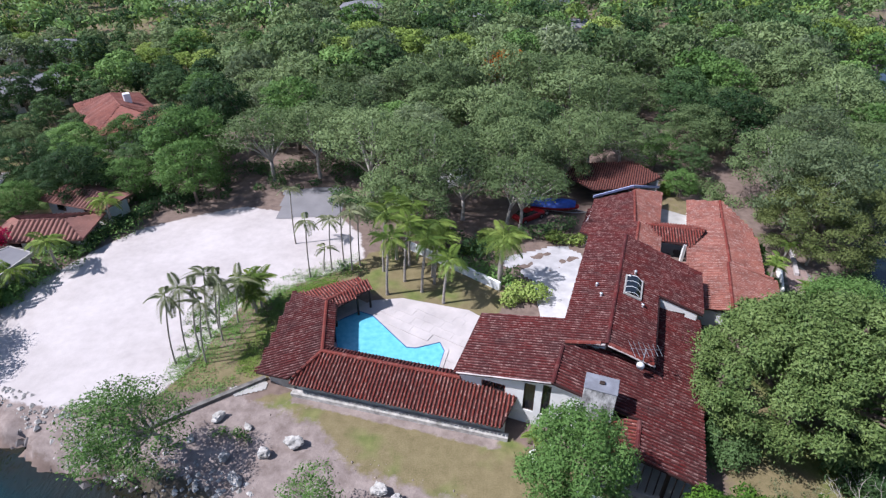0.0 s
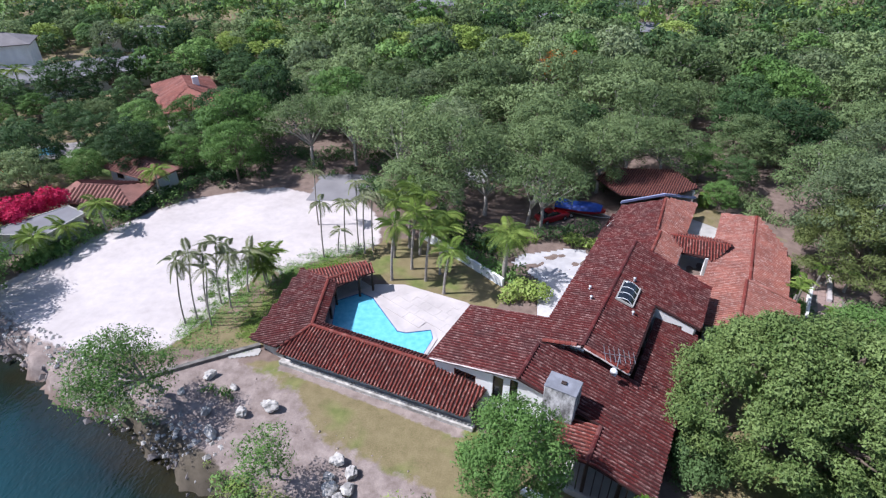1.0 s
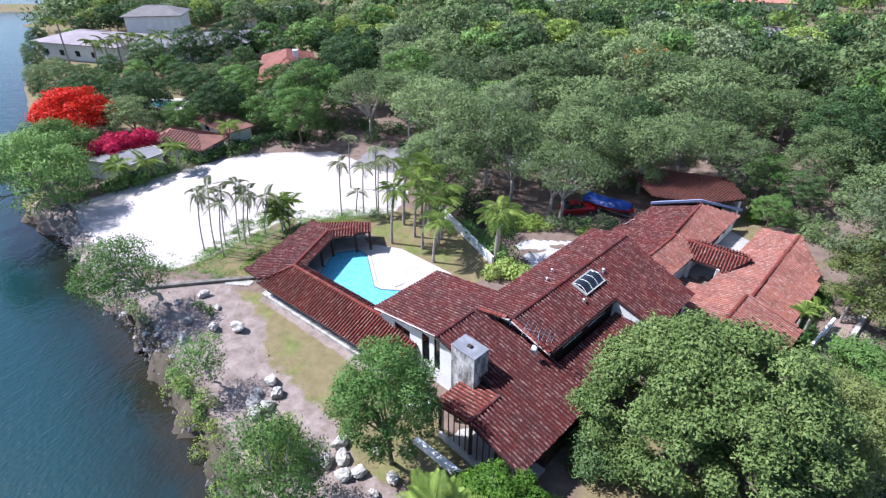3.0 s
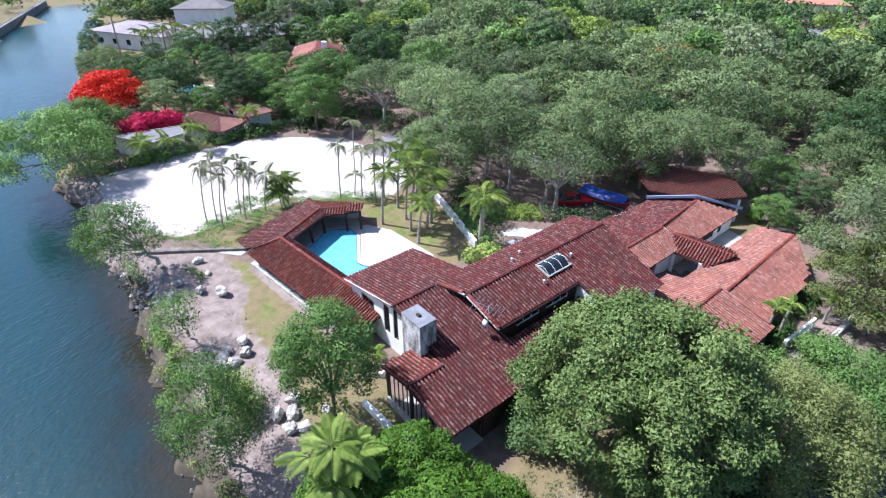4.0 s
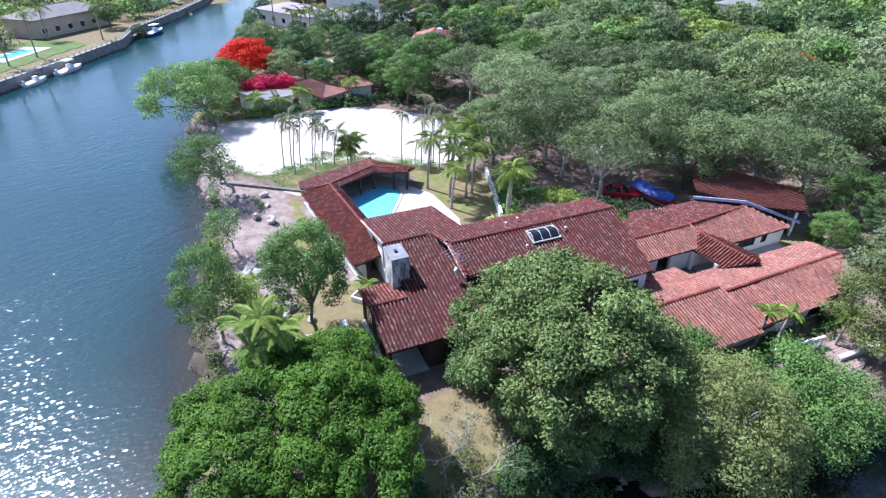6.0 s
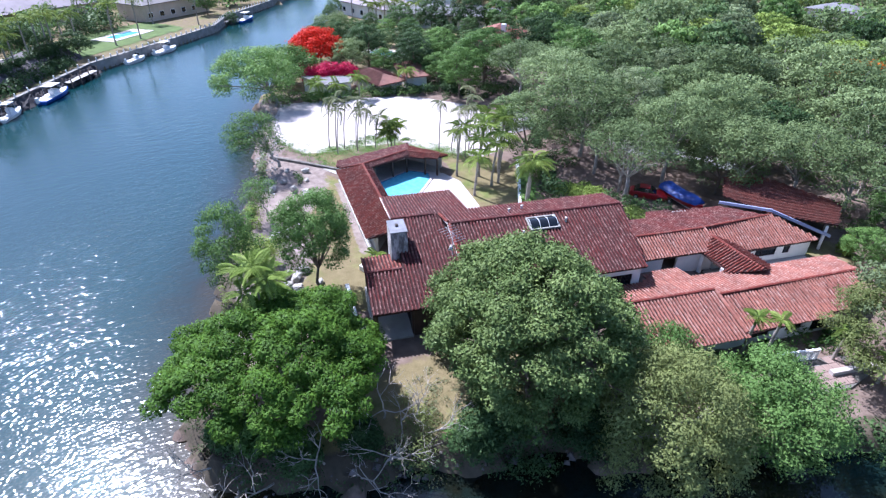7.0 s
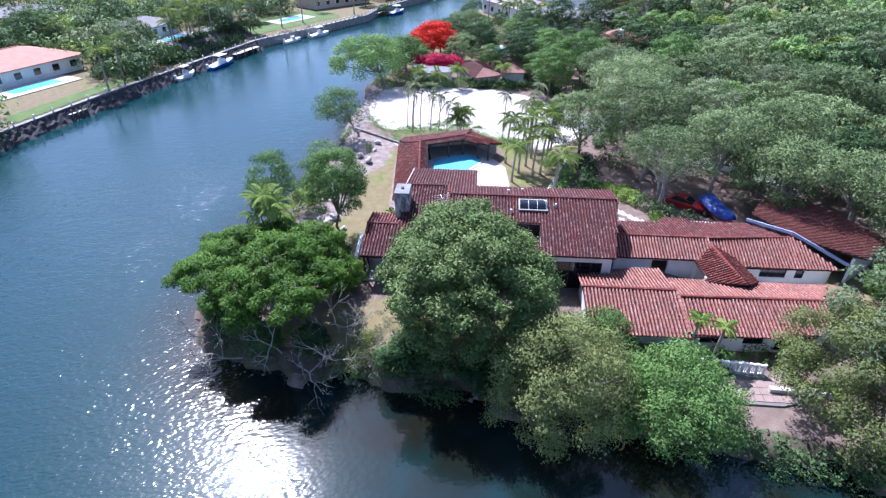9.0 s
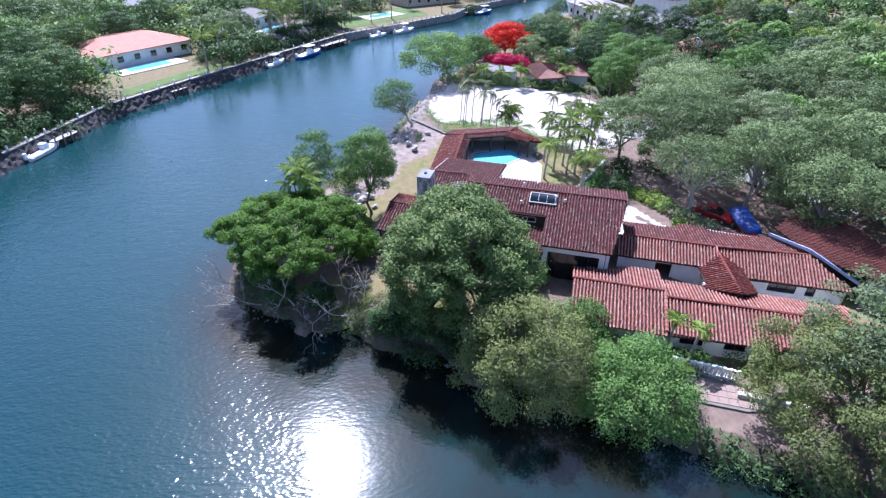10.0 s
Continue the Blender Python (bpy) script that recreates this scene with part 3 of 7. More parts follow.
def window(owner, a, b, s0, s1, sill, head, frame_material, bars=1, pane_material=None, label=""):
    """A framed pane in an opening of the wall from a to b."""
    a, b = Vector(a), Vector(b)
    way = (b - a).normalized()
    turn = Matrix.Translation((*(a + way * s0), 0)) @ Matrix.Rotation(math.atan2(way.y, way.x), 4, "Z")
    w = s1 - s0
    bm = bmesh.new()
    t = 0.07
    for lo, hi in (((0, -0.06, sill), (t, 0.06, head)), ((w - t, -0.06, sill), (w, 0.06, head)),
                   ((t, -0.06, sill), (w - t, 0.06, sill + t)), ((t, -0.06, head - t), (w - t, 0.06, head))):
        add_box(bm, lo, hi, turn)
    for k in range(1, bars):
        x = w * k / bars
        add_box(bm, (x - 0.025, -0.04, sill + t), (x + 0.025, 0.04, head - t), turn)
    frame_ob = part("window", bm_mesh("window", bm, frame_material), owner, label)
    bm = bmesh.new()
    add_box(bm, (t, -0.012, sill + t), (w - t, 0.012, head - t), turn)
    part("pane", bm_mesh("pane", bm, pane_material or GLASS), frame_ob)
    return frame_ob


# ================= main house =================
villa = thing("villa", "rambling white stucco villa with weathered red barrel-tile roofs", "house", at=(0, 0, 0))
MAIN_TOP, WEST_FALL, EAST_FALL = 5.65, 0.20, 0.28


def uv_list(*pairs):
    return [plan(u, v) for u, v in pairs]


# West slope of the main hall, running on over the pool wing.
west = Roof(villa, uv_list((-0.6, 0), (-0.9, -3.0), (-5.1, -3.0), (-5.1, -10.2), (2.1, -10.2), (2.1, -3.4), (15.7, -3.4), (15.6, 0)),
            plan(0, 0), -HV, MAIN_TOP, WEST_FALL, TILE_OLD_AND_SHADED, "dark maroon tiled roof slope, streaked with age", singles=120)
# East slope of the main hall with its deeper far end.
east = Roof(villa, uv_list((-0.6, 0.005), (15.6, 0.005), (14.4, 7.1), (8.0, 7.1), (8.0, 3.55), (-0.6, 3.55)),
            plan(0, 0), HV, MAIN_TOP, EAST_FALL, TILE_OLD_AND_SHADED, "dark maroon tiled roof slope with a skylight", singles=90)
# Long slope of the front wing, passing below the hall's gable.
LOW_TOP, LOW_FALL = 5.05, 0.225
front = Roof(villa, uv_list((-5.1, -2.99), (-0.9, -2.99), (0.2, 0.0), (0.2, 3.7), (8.3, 3.7), (8.3, 7.1), (-8.2, 7.1), (-8.2, 2.92), (-5.1, 2.92)),
             plan(0, -3.0), HV, LOW_TOP, LOW_FALL, TILE_OLD_AND_SHADED, "long red-brown tiled roof slope down to the garden", singles=90)
step_top = LOW_TOP - LOW_FALL * 5.9
porch_roof = Roof(villa, uv_list((-8.2, 2.9), (-5.1, 2.9), (-5.1, -0.1), (-8.2, -0.1)), plan(0, 2.9), -HV, step_top, 0.16, TILE_RED,
                  "short tiled slope beside the chimney")


def ridge_uv(u0, v0, z0, u1, v1, z1, tile=TILE_OLD_AND_SHADED):
    ridge_caps(villa, (*plan(u0, v0), z0), (*plan(u1, v1), z1), tile)


ridge_uv(-0.6, 0, MAIN_TOP, 15.6, 0, MAIN_TOP)
ridge_uv(-5.1, -3.0, LOW_TOP, -0.9, -3.0, LOW_TOP)
ridge_uv(-8.2, 2.9, step_top, -5.1, 2.9, step_top)
ridge_uv(-0.75, -2.9, MAIN_TOP - 0.58, -0.55, -0.1, MAIN_TOP, TILE_RED)
ridge_uv(-0.55, 0.1, MAIN_TOP, -0.55, 3.5, MAIN_TOP - 3.5 * EAST_FALL, TILE_RED)

MORTAR = plain("pale_mortar", (0.58, 0.50, 0.47), 0.9, 0.35, 2.5, 0.5)


def verge(u0, v0, z0, u1, v1, z1, r=0.09):
    a, b = Vector((*plan(u0, v0), z0)), Vector((*plan(u1, v1), z1))
    pts = [a.lerp(b, k / 8) + Vector((0, 0, 0.015 * math.sin(2.3 * k))) for k in range(9)]
    part("verge", tubes_mesh("verge", MORTAR, [(pts, [r * (1 + 0.15 * math.sin(1.7 * k)) for k in range(9)])], 6), villa, "rough pale mortar along the roof edge")


verge(-0.66, -2.9, MAIN_TOP - 0.60, -0.66, -0.1, MAIN_TOP - 0.03)
verge(-0.66, 0.1, MAIN_TOP - 0.03, -0.66, 3.5, MAIN_TOP - 3.5 * EAST_FALL)
verge(-5.16, -9.9, MAIN_TOP - 9.9 * WEST_FALL + 0.03, -5.16, -3.1, LOW_TOP + 0.03, 0.06)

# Walls of the hall and the pool wing.
wall_top_w = lambda v: MAIN_TOP + WEST_FALL * v - 0.17
FRONT_A, FRONT_B = plan(-4.6, -9.7), plan(-4.6, -0.6)
front_top = LOW_TOP - 0.17
wall(villa, FRONT_A, plan(-4.6, -3.0), -0.3, wall_top_w(-9.7), front_top, holes=[(1.6, 3.4, 2.35, 3.25), (4.75, 5.55, 1.35, 4.05), (6.05, 6.65, 1.35, 4.3)], label="white stucco gable wall with tall slit windows")
wall(villa, plan(-4.6, -3.0), FRONT_B, -0.3, front_top, front_top - 2.4 * LOW_FALL)
for s0, s1, sill, head, m, bars in ((1.6, 3.4, 2.35, 3.25, BROWN_WOOD, 2), (4.75, 5.55, 1.35, 4.05, DARK_WOOD_AND_SHADE, 1), (6.05, 6.65, 1.35, 4.3, DARK_WOOD_AND_SHADE, 1)):
    window(villa, FRONT_A, plan(-4.6, -3.0), s0, s1, sill, head, m, bars)
wall(villa, plan(-4.6, -9.7), plan(1.6, -9.7), -0.3, wall_top_w(-9.7), wall_top_w(-9.7), holes=[(2.0, 5.2, 0.1, 2.3)], label="white stucco wall facing the pool")
window(villa, plan(-4.6, -9.7), plan(1.6, -9.7), 2.0, 5.2, 0.1, 2.3, DARK_WOOD_AND_SHADE, 4)
wall(villa, plan(1.6, -9.6), plan(1.6, -3.1), -0.3, wall_top_w(-9.6), wall_top_w(-3.1))
wall(villa, plan(1.7, -3.0), plan(15.2, -3.0), -0.9, wall_top_w(-3.0), wall_top_w(-3.0), holes=[(9.2, 10.4, -0.7, 1.6)])
wall(villa, plan(0.3, -2.8), plan(0.3, 0), 2.0, wall_top_w(-2.8), MAIN_TOP - 0.17)
wall(villa, plan(0.3, 0), plan(0.3, 3.3), 2.0, MAIN_TOP - 0.17, MAIN_TOP - 0.17 - 3.3 * EAST_FALL, holes=[(0.5, 2.9, 4.25, 4.55)], material=DARK_WOOD_AND_SHADE, label="dark timber gable with a clerestory")
# The eave's shade on this wall is put into its dark colour.
wall(villa, plan(0.3, 3.2), plan(8.2, 3.2), 2.0, 4.55, 4.55, holes=[(1.0, 3.5, 3.75, 4.35), (4.2, 6.8, 3.75, 4.35)], material=DARK_WOOD_AND_SHADE, label="clerestory wall, eave shade put into its dark colour")
for s0, s1 in ((1.0, 3.5), (4.2, 6.8)):
    window(villa, plan(0.3, 3.2), plan(8.2, 3.2), s0, s1, 3.75, 4.35, WHITE_PAINT, 3)
wall(villa, plan(8.2, 3.2), plan(8.2, 6.7), -0.8, 4.55, 3.6, holes=[(0.6, 2.6, 2.4, 3.4)], label="white wall in the shade of the eave")
window(villa, plan(8.2, 3.2), plan(8.2, 6.7), 0.6, 2.6, 2.4, 3.4, DARK_WOOD_AND_SHADE, 2)
wall(villa, plan(8.2, 6.7), plan(13.9, 6.7), -0.8, 3.55, 3.55, holes=[(0.5, 5.2, 0.0, 2.9)], label="glazed garden wall of the hall")
window(villa, plan(8.2, 6.7), plan(13.9, 6.7), 0.5, 5.2, 0.0, 2.9, DARK_WOOD_AND_SHADE, 5)
wall(villa, plan(15.2, -3.0), plan(14.1, 6.7), -0.9, wall_top_w(-3.0), 3.6)
# Walls under this eave are near black; the recess's shade is in that colour.
wall(villa, plan(8.2, 6.6), plan(-5.0, 6.6), -0.8, 2.7, 2.7, holes=[(2, 5, 0, 2.1), (7, 10.5, 0, 2.1)], material=DARK_WOOD_AND_SHADE, label="screened wall under the long eave, shade put into its dark colour")
for s0, s1 in ((2, 5), (7, 10.5)):
    window(villa, plan(8.2, 6.6), plan(-5.0, 6.6), s0, s1, 0.0, 2.1, DARK_WOOD_AND_SHADE, 4)
wall(villa, plan(-5.0, 6.6), plan(-5.0, -0.4), -0.5, 2.7, 3.9, holes=[(0.8, 4.6, 0, 2.4)], material=DARK_WOOD_AND_SHADE, label="timber screen at the porch end, recess shade put into its dark colour")

# Open porch under the south corner: posts, rails and a lattice of bars.
for u, v, top in ((-7.9, 0.2, 3.1), (-7.9, 2.9, 3.5), (-7.9, 5.0, 3.05), (-7.9, 6.7, 2.65), (-6.4, 0.2, 3.1)):
    x, y = plan(u, v)
    part("post", prism_mesh("post", DARK_WOOD_AND_SHADE, [(x - 0.1, y - 0.1), (x + 0.1, y - 0.1), (x + 0.1, y + 0.1), (x - 0.1, y + 0.1)], -0.3, top), villa)
for k in range(12):
    x, y = plan(-7.95, 0.5 + 0.5 * k)
    part("screen_bar", prism_mesh("screen_bar", DARK_WOOD_AND_SHADE, [(x - 0.03, y - 0.03), (x + 0.03, y - 0.03), (x + 0.03, y + 0.03), (x - 0.03, y + 0.03)], 0, 3.3 - 0.1 * k * 0.5), villa)
wall(villa, plan(-8.0, 0.2), plan(-8.0, 6.7), -0.3, 0.5, 0.5, 0.3, material=GREY_WALL, name="planter_wall", label="low white block planter wall")
wall(villa, plan(-9.6, -0.5), plan(-9.2, 6.0), -0.3, 0.55, 0.55, 0.35, material=WHITE_WALL, name="planter_wall")
part("porch_floor", prism_mesh("porch_floor", CONCRETE, uv_list((-8.2, -0.2), (-5.1, -0.2), (-5.1, 6.9), (-8.2, 6.9)), -0.4, 0.06), villa)


def house_block(u0, v0, u1, v1, z0, z1):
    bm = bmesh.new()
    add_box(bm, (u0, -v1, z0), (u1, -v0, z1), pose(HO.x, HO.y, 0, 0, 0, math.degrees(math.atan2(HU.y, HU.x))), 0.03)
    return bm


# Chimney: a tall weathered stack with a cap and a small flue.
chimney = part("chimney", bm_mesh("chimney", house_block(-5.75, -0.95, -4.35, 1.15, -0.3, 6.05), stained("weathered_render", (0.66, 0.65, 0.64), (0.07, 0.065, 0.06))), villa, "weathered grey-white rendered chimney stack")
part("chimney_cap", bm_mesh("chimney_cap", house_block(-5.78, -0.98, -4.32, 1.18, 6.05, 6.15), plain("cap_grey", (0.22, 0.225, 0.25), 0.8, 0.4, 1.5)), chimney)
part("flue", bm_mesh("flue", house_block(-5.2, -0.05, -4.95, 0.3, 6.15, 6.3), DARK_WOOD_AND_SHADE), chimney)

# Skylight: a curved dark glazed vault in a pale frame.
def skylight():
    turn = pose(HO.x, HO.y, 0, 0, 0, math.degrees(math.atan2(HU.y, HU.x)))
    tilt = Matrix.Translation((6.1, -0.55, MAIN_TOP - 0.55 * EAST_FALL + 0.1)) @ Matrix.Rotation(math.atan(EAST_FALL), 4, "X")
    base = turn @ tilt
    bm = bmesh.new()
    for lo, hi in (((0, -1.5, 0), (2.7, -1.4, 0.16)), ((0, -0.1, 0), (2.7, 0, 0.16)), ((0, -1.4, 0), (0.1, -0.1, 0.16)), ((2.6, -1.4, 0), (2.7, -0.1, 0.16))):
        add_box(bm, lo, hi, base)
    frame_ob = part("skylight", bm_mesh("skylight", bm, CONCRETE), villa, "vaulted dark skylight in a white frame")
    bm = bmesh.new()
    rows = []
    for x in (0.1, 2.6):
        rows.append([bm.verts.new(base @ Vector((x, -1.4 + 1.3 * k / 8, 0.12 + 0.27 * math.sin(math.pi * k / 8)))) for k in range(9)])
    for k in range(8):
        bm.faces.new((rows[0][k], rows[0][k + 1], rows[1][k + 1], rows[1][k]))
    for r in rows:
        bm.faces.new(r)
    part("pane", bm_mesh("pane", bm, GLASS), frame_ob)
    for k in range(4):
        x = 0.1 + 2.45 * k / 3
        pts = [base @ Vector((x, -1.4 + 1.3 * j / 8, 0.125 + 0.28 * math.sin(math.pi * j / 8))) for j in range(9)]
        part("glazing_bar", tubes_mesh("glazing_bar", WHITE_PAINT, [(pts, [0.02] * 9)], 5), frame_ob)


skylight()
for u, v in ((5.2, -1.1), (6.6, -1.6), (9.6, 1.3), (5.4, 2.2), (8.6, 0.9)):
    x, y = plan(u, v)
    z = MAIN_TOP - (EAST_FALL * v if v > 0 else -WEST_FALL * v)
    part("vent_pipe", tubes_mesh("vent_pipe", WHITE_PAINT, [([(x, y, z - 0.1), (x, y, z + 0.35), (x, y, z + 0.4)], [0.09, 0.09, 0.13])], 8), villa)


def aerial():
    x, y = plan(-0.9, 2.6)
    part("satellite_dish", tubes_mesh("satellite_dish", WHITE_PAINT, [([(x, y, 4.3), (x, y, 4.7), (x - 0.12, y - 0.12, 4.85), (x - 0.2, y - 0.2, 4.9)], [0.06, 0.06, 0.2, 0.3])], 10), villa, "small white dish on the gable")
    mast = part("aerial", tubes_mesh("aerial", GREY_METAL, [([(x, y, 4.3), (x, y, 6.4)], [0.04, 0.03])], 6), villa, "thin metal television aerial")
    for k in range(7):
        z = 6.35 - 0.03 * k
        s = 0.85 - 0.05 * k
        dx = -1.0 + 0.33 * k
        part("element", tubes_mesh("element", GREY_METAL, [([(x + dx, y - s, z), (x + dx, y + s, z)], [0.022, 0.022])], 4), mast)
    part("boom", tubes_mesh("boom", GREY_METAL, [([(x - 1.1, y, 6.36), (x + 1.1, y, 6.2)], [0.024, 0.024])], 4), mast)


aerial()

# ---- north wing, connector and east wing ----
Z_GROUND_N = -0.9
# North wing: west slopes' shade and east slopes' sun are put into tile colour.
n_roof_w = Roof(villa, uv_list((15.8, 1.2), (24.4, 1.2), (24.4, -4.8), (22.0, -4.8), (20.8, -3.2), (15.8, -3.2)), plan(0, 1.2), -HV, 2.55, 0.2, TILE_OLD_AND_SHADED, "north wing tiled slope, shade put into its dark tile")
n_roof_e = Roof(villa, uv_list((15.2, 1.2), (24.4, 1.2), (24.4, 3.7), (15.2, 3.7)), plan(0, 1.2), HV, 2.55, 0.36, TILE_PINK, "pinkish tiled slope, sunlight put into its pale tile")
m_roof_w = Roof(villa, uv_list((24.4, 0.8), (32.6, 0.2), (30.4, -4.2), (24.4, -4.8)), plan(28, 0.5), -HV, 2.3, 0.22, TILE_OLD_AND_SHADED, "north wing tiled slope, shade put into its dark tile")
m_roof_e = Roof(villa, uv_list((24.4, 0.8), (32.6, 0.2), (36.0, 3.5), (24.4, 3.7)), plan(28, 0.5), HV, 2.3, 0.42, TILE_PINK, "pinkish tiled slope, sunlight put into its pale tile")
ridge_uv(15.6, 1.2, 2.55, 24.4, 1.2, 2.55, TILE_RED)
ridge_uv(24.4, 0.8, 2.3, 32.5, 0.2, 2.35, TILE_RED)
wall(villa, plan(15.4, 3.2), plan(24.3, 3.2), Z_GROUND_N, 1.6, 1.6, holes=[(3.5, 5.0, -0.8, 1.2)], label="white courtyard wall of the north wing")
wall(villa, plan(24.5, 3.2), plan(35.2, 3.2), Z_GROUND_N, 0.95, 0.85, holes=[(4.5, 6.9, -0.2, 0.7), (7.7, 8.5, -0.2, 0.7)], label="white courtyard wall of the north wing")
window(villa, plan(24.5, 3.2), plan(35.2, 3.2), 4.5, 6.9, -0.2, 0.7, DARK_WOOD_AND_SHADE, 3)
window(villa, plan(24.5, 3.2), plan(35.2, 3.2), 7.7, 8.5, -0.2, 0.7, DARK_WOOD_AND_SHADE, 1)
wall(villa, plan(20.8, -2.9), plan(24.4, -4.4), Z_GROUND_N, 1.5, 1.4)
wall(villa, plan(24.4, -4.4), plan(30.2, -3.9), Z_GROUND_N, 1.3, 1.3)
wall(villa, plan(35.4, 3.2), plan(32.8, -0.4), Z_GROUND_N, 0.9, 2.0)

# Fascia boards between the wing and the garage roof behind it.
FW, FA, FE = (*plan(30.3, -4.4), 1.55), (*plan(32.7, 0.0), 2.6), (*plan(37.6, 3.2), 0.75)


def board(name, a, b, material, tall=0.3, thick=0.14, label=""):
    a, b = Vector(a), Vector(b)
    way = (b - a)
    side = Vector((-way.y, way.x, 0)).normalized() * thick
    bm = bmesh.new()
    v = [bm.verts.new(p + d + Vector((0, 0, h))) for p in (a, b) for d, h in ((Vector(), 0), (side, 0), (side, tall), (Vector(), tall))]
    for f in ((0, 1, 2, 3), (4, 7, 6, 5), (0, 4, 5, 1), (1, 5, 6, 2), (2, 6, 7, 3), (3, 7, 4, 0)):
        bm.faces.new([v[i] for i in f])
    return part(name, bm_mesh(name, bm, material), villa, label)


board("fascia", FW, FA, BLUE_TRIM, label="blue-grey painted fascia board")
board("fascia", FA, FE, BLUE_TRIM, label="blue-grey painted fascia board")
g_roof = Roof(villa, uv_list((30.8, -4.5), (33.0, 0.1), (38.0, 3.2), (42.2, -0.6), (38.4, -8.0), (34, -8.6)), plan(34, -2), -HU, 2.3, -0.03, TILE_BROWN, "old tiled garage roof littered with leaves")
wall(villa, plan(37.2, 2.8), plan(41.6, -0.8), Z_GROUND_N, 1.9, 1.9, label="garage wall in deep shade")

# Connector across the courtyard.
c_w = Roof(villa, uv_list((24.3, 1.2), (25.5, 8.2), (22.9, 7.0), (22.6, 3.4)), plan(24.3, 1.2), (-HU * 0.98 - HV * -0.17), 2.25, 0.33, TILE_RED, "red tiled slope of the link roof")
c_e = Roof(villa, uv_list((24.3, 1.2), (26.6, 3.6), (27.0, 7.0), (25.5, 8.2)), plan(24.3, 1.2), (HU * 0.98 - HV * 0.17), 2.25, 0.33, TILE_RED, "red tiled slope of the link roof")
ridge_uv(24.3, 1.2, 2.3, 25.5, 8.2, 2.05, TILE_RED)
for u, v in ((22.9, 3.6), (22.9, 6.2), (26.6, 4.0), (26.8, 6.2)):
    x, y = plan(u, v)
    part("post", prism_mesh("post", WHITE_WALL, [(x - 0.15, y - 0.15), (x + 0.15, y - 0.15), (x + 0.15, y + 0.15), (x - 0.15, y + 0.15)], Z_GROUND_N, 1.5), villa)

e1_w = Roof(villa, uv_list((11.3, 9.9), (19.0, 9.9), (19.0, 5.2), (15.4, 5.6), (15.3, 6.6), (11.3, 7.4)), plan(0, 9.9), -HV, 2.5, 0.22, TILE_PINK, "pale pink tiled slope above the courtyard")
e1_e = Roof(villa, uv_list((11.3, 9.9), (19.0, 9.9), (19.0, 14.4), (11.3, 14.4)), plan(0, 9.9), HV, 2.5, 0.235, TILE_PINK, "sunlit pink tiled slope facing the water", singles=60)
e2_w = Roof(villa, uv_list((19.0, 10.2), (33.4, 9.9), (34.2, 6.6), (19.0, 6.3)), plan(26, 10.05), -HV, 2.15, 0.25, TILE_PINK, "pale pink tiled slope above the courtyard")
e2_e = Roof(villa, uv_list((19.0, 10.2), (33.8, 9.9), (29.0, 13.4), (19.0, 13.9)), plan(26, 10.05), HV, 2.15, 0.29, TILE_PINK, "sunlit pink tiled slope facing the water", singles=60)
ridge_uv(11.3, 9.9, 2.5, 19.0, 9.9, 2.5, TILE_RED)
ridge_uv(19.0, 10.2, 2.15, 33.4, 9.9, 2.15, TILE_RED)
ridge_uv(19.0, 10.0, 2.5, 19.0, 14.4, 1.5, TILE_PINK)
wall(villa, plan(11.7, 13.6), plan(29.0, 12.9), Z_GROUND_N, 1.3, 0.95, holes=[(8.6, 10.4, 0.0, 0.85), (12.0, 13.6, 0.0, 0.85), (14.6, 16.4, -0.6, 0.85)], label="white stucco wall facing the water")
for s0, s1, sill in ((8.6, 10.4, 0.0), (12.0, 13.6, 0.0), (14.6, 16.4, -0.6)):
    window(villa, plan(11.7, 13.6), plan(29.0, 12.9), s0, s1, sill, 0.85, DARK_WOOD_AND_SHADE, 2)
wall(villa, plan(11.7, 7.6), plan(11.7, 13.6), Z_GROUND_N, 1.8, 1.35, label="white end wall")
wall(villa, plan(11.7, 7.6), plan(34.0, 6.9), Z_GROUND_N, 1.6, 1.2, holes=[(5.5, 7.0, -0.8, 1.1), (10.5, 12.5, -0.8, 1.1)])
wall(villa, plan(34.0, 6.9), plan(33.4, 9.9), Z_GROUND_N, 1.2, 1.9)
wall(villa, plan(33.4, 9.9), plan(29.0, 12.9), Z_GROUND_N, 1.9, 0.95)
part("courtyard_floor", prism_mesh("courtyard_floor", CONCRETE, uv_list((15.3, 3.4), (35, 3.4), (34, 6.8), (11.8, 7.5), (14.3, 6.9)), -1.0, -0.72), villa, "pale concrete courtyard paving")

# ================= pool, deck, pavilion =================
DECK = [(-9.2, 33.0), (-10.4, 38.6), (-6.9, 41.6), (-4.0, 42.0), (2.4, 40.1), (4.6, 38.2), (3.0, 35.6), (0.9, 29.8), (-3.0, 31.0)]
POOL = [(-8.9, 33.6), (-10.0, 38.4), (-7.9, 40.0), (-6.6, 39.4), (-3.2, 35.1), (-2.4, 35.0), (-0.3, 35.7), (0.1, 34.6), (-0.6, 31.6), (-4.6, 32.2)]


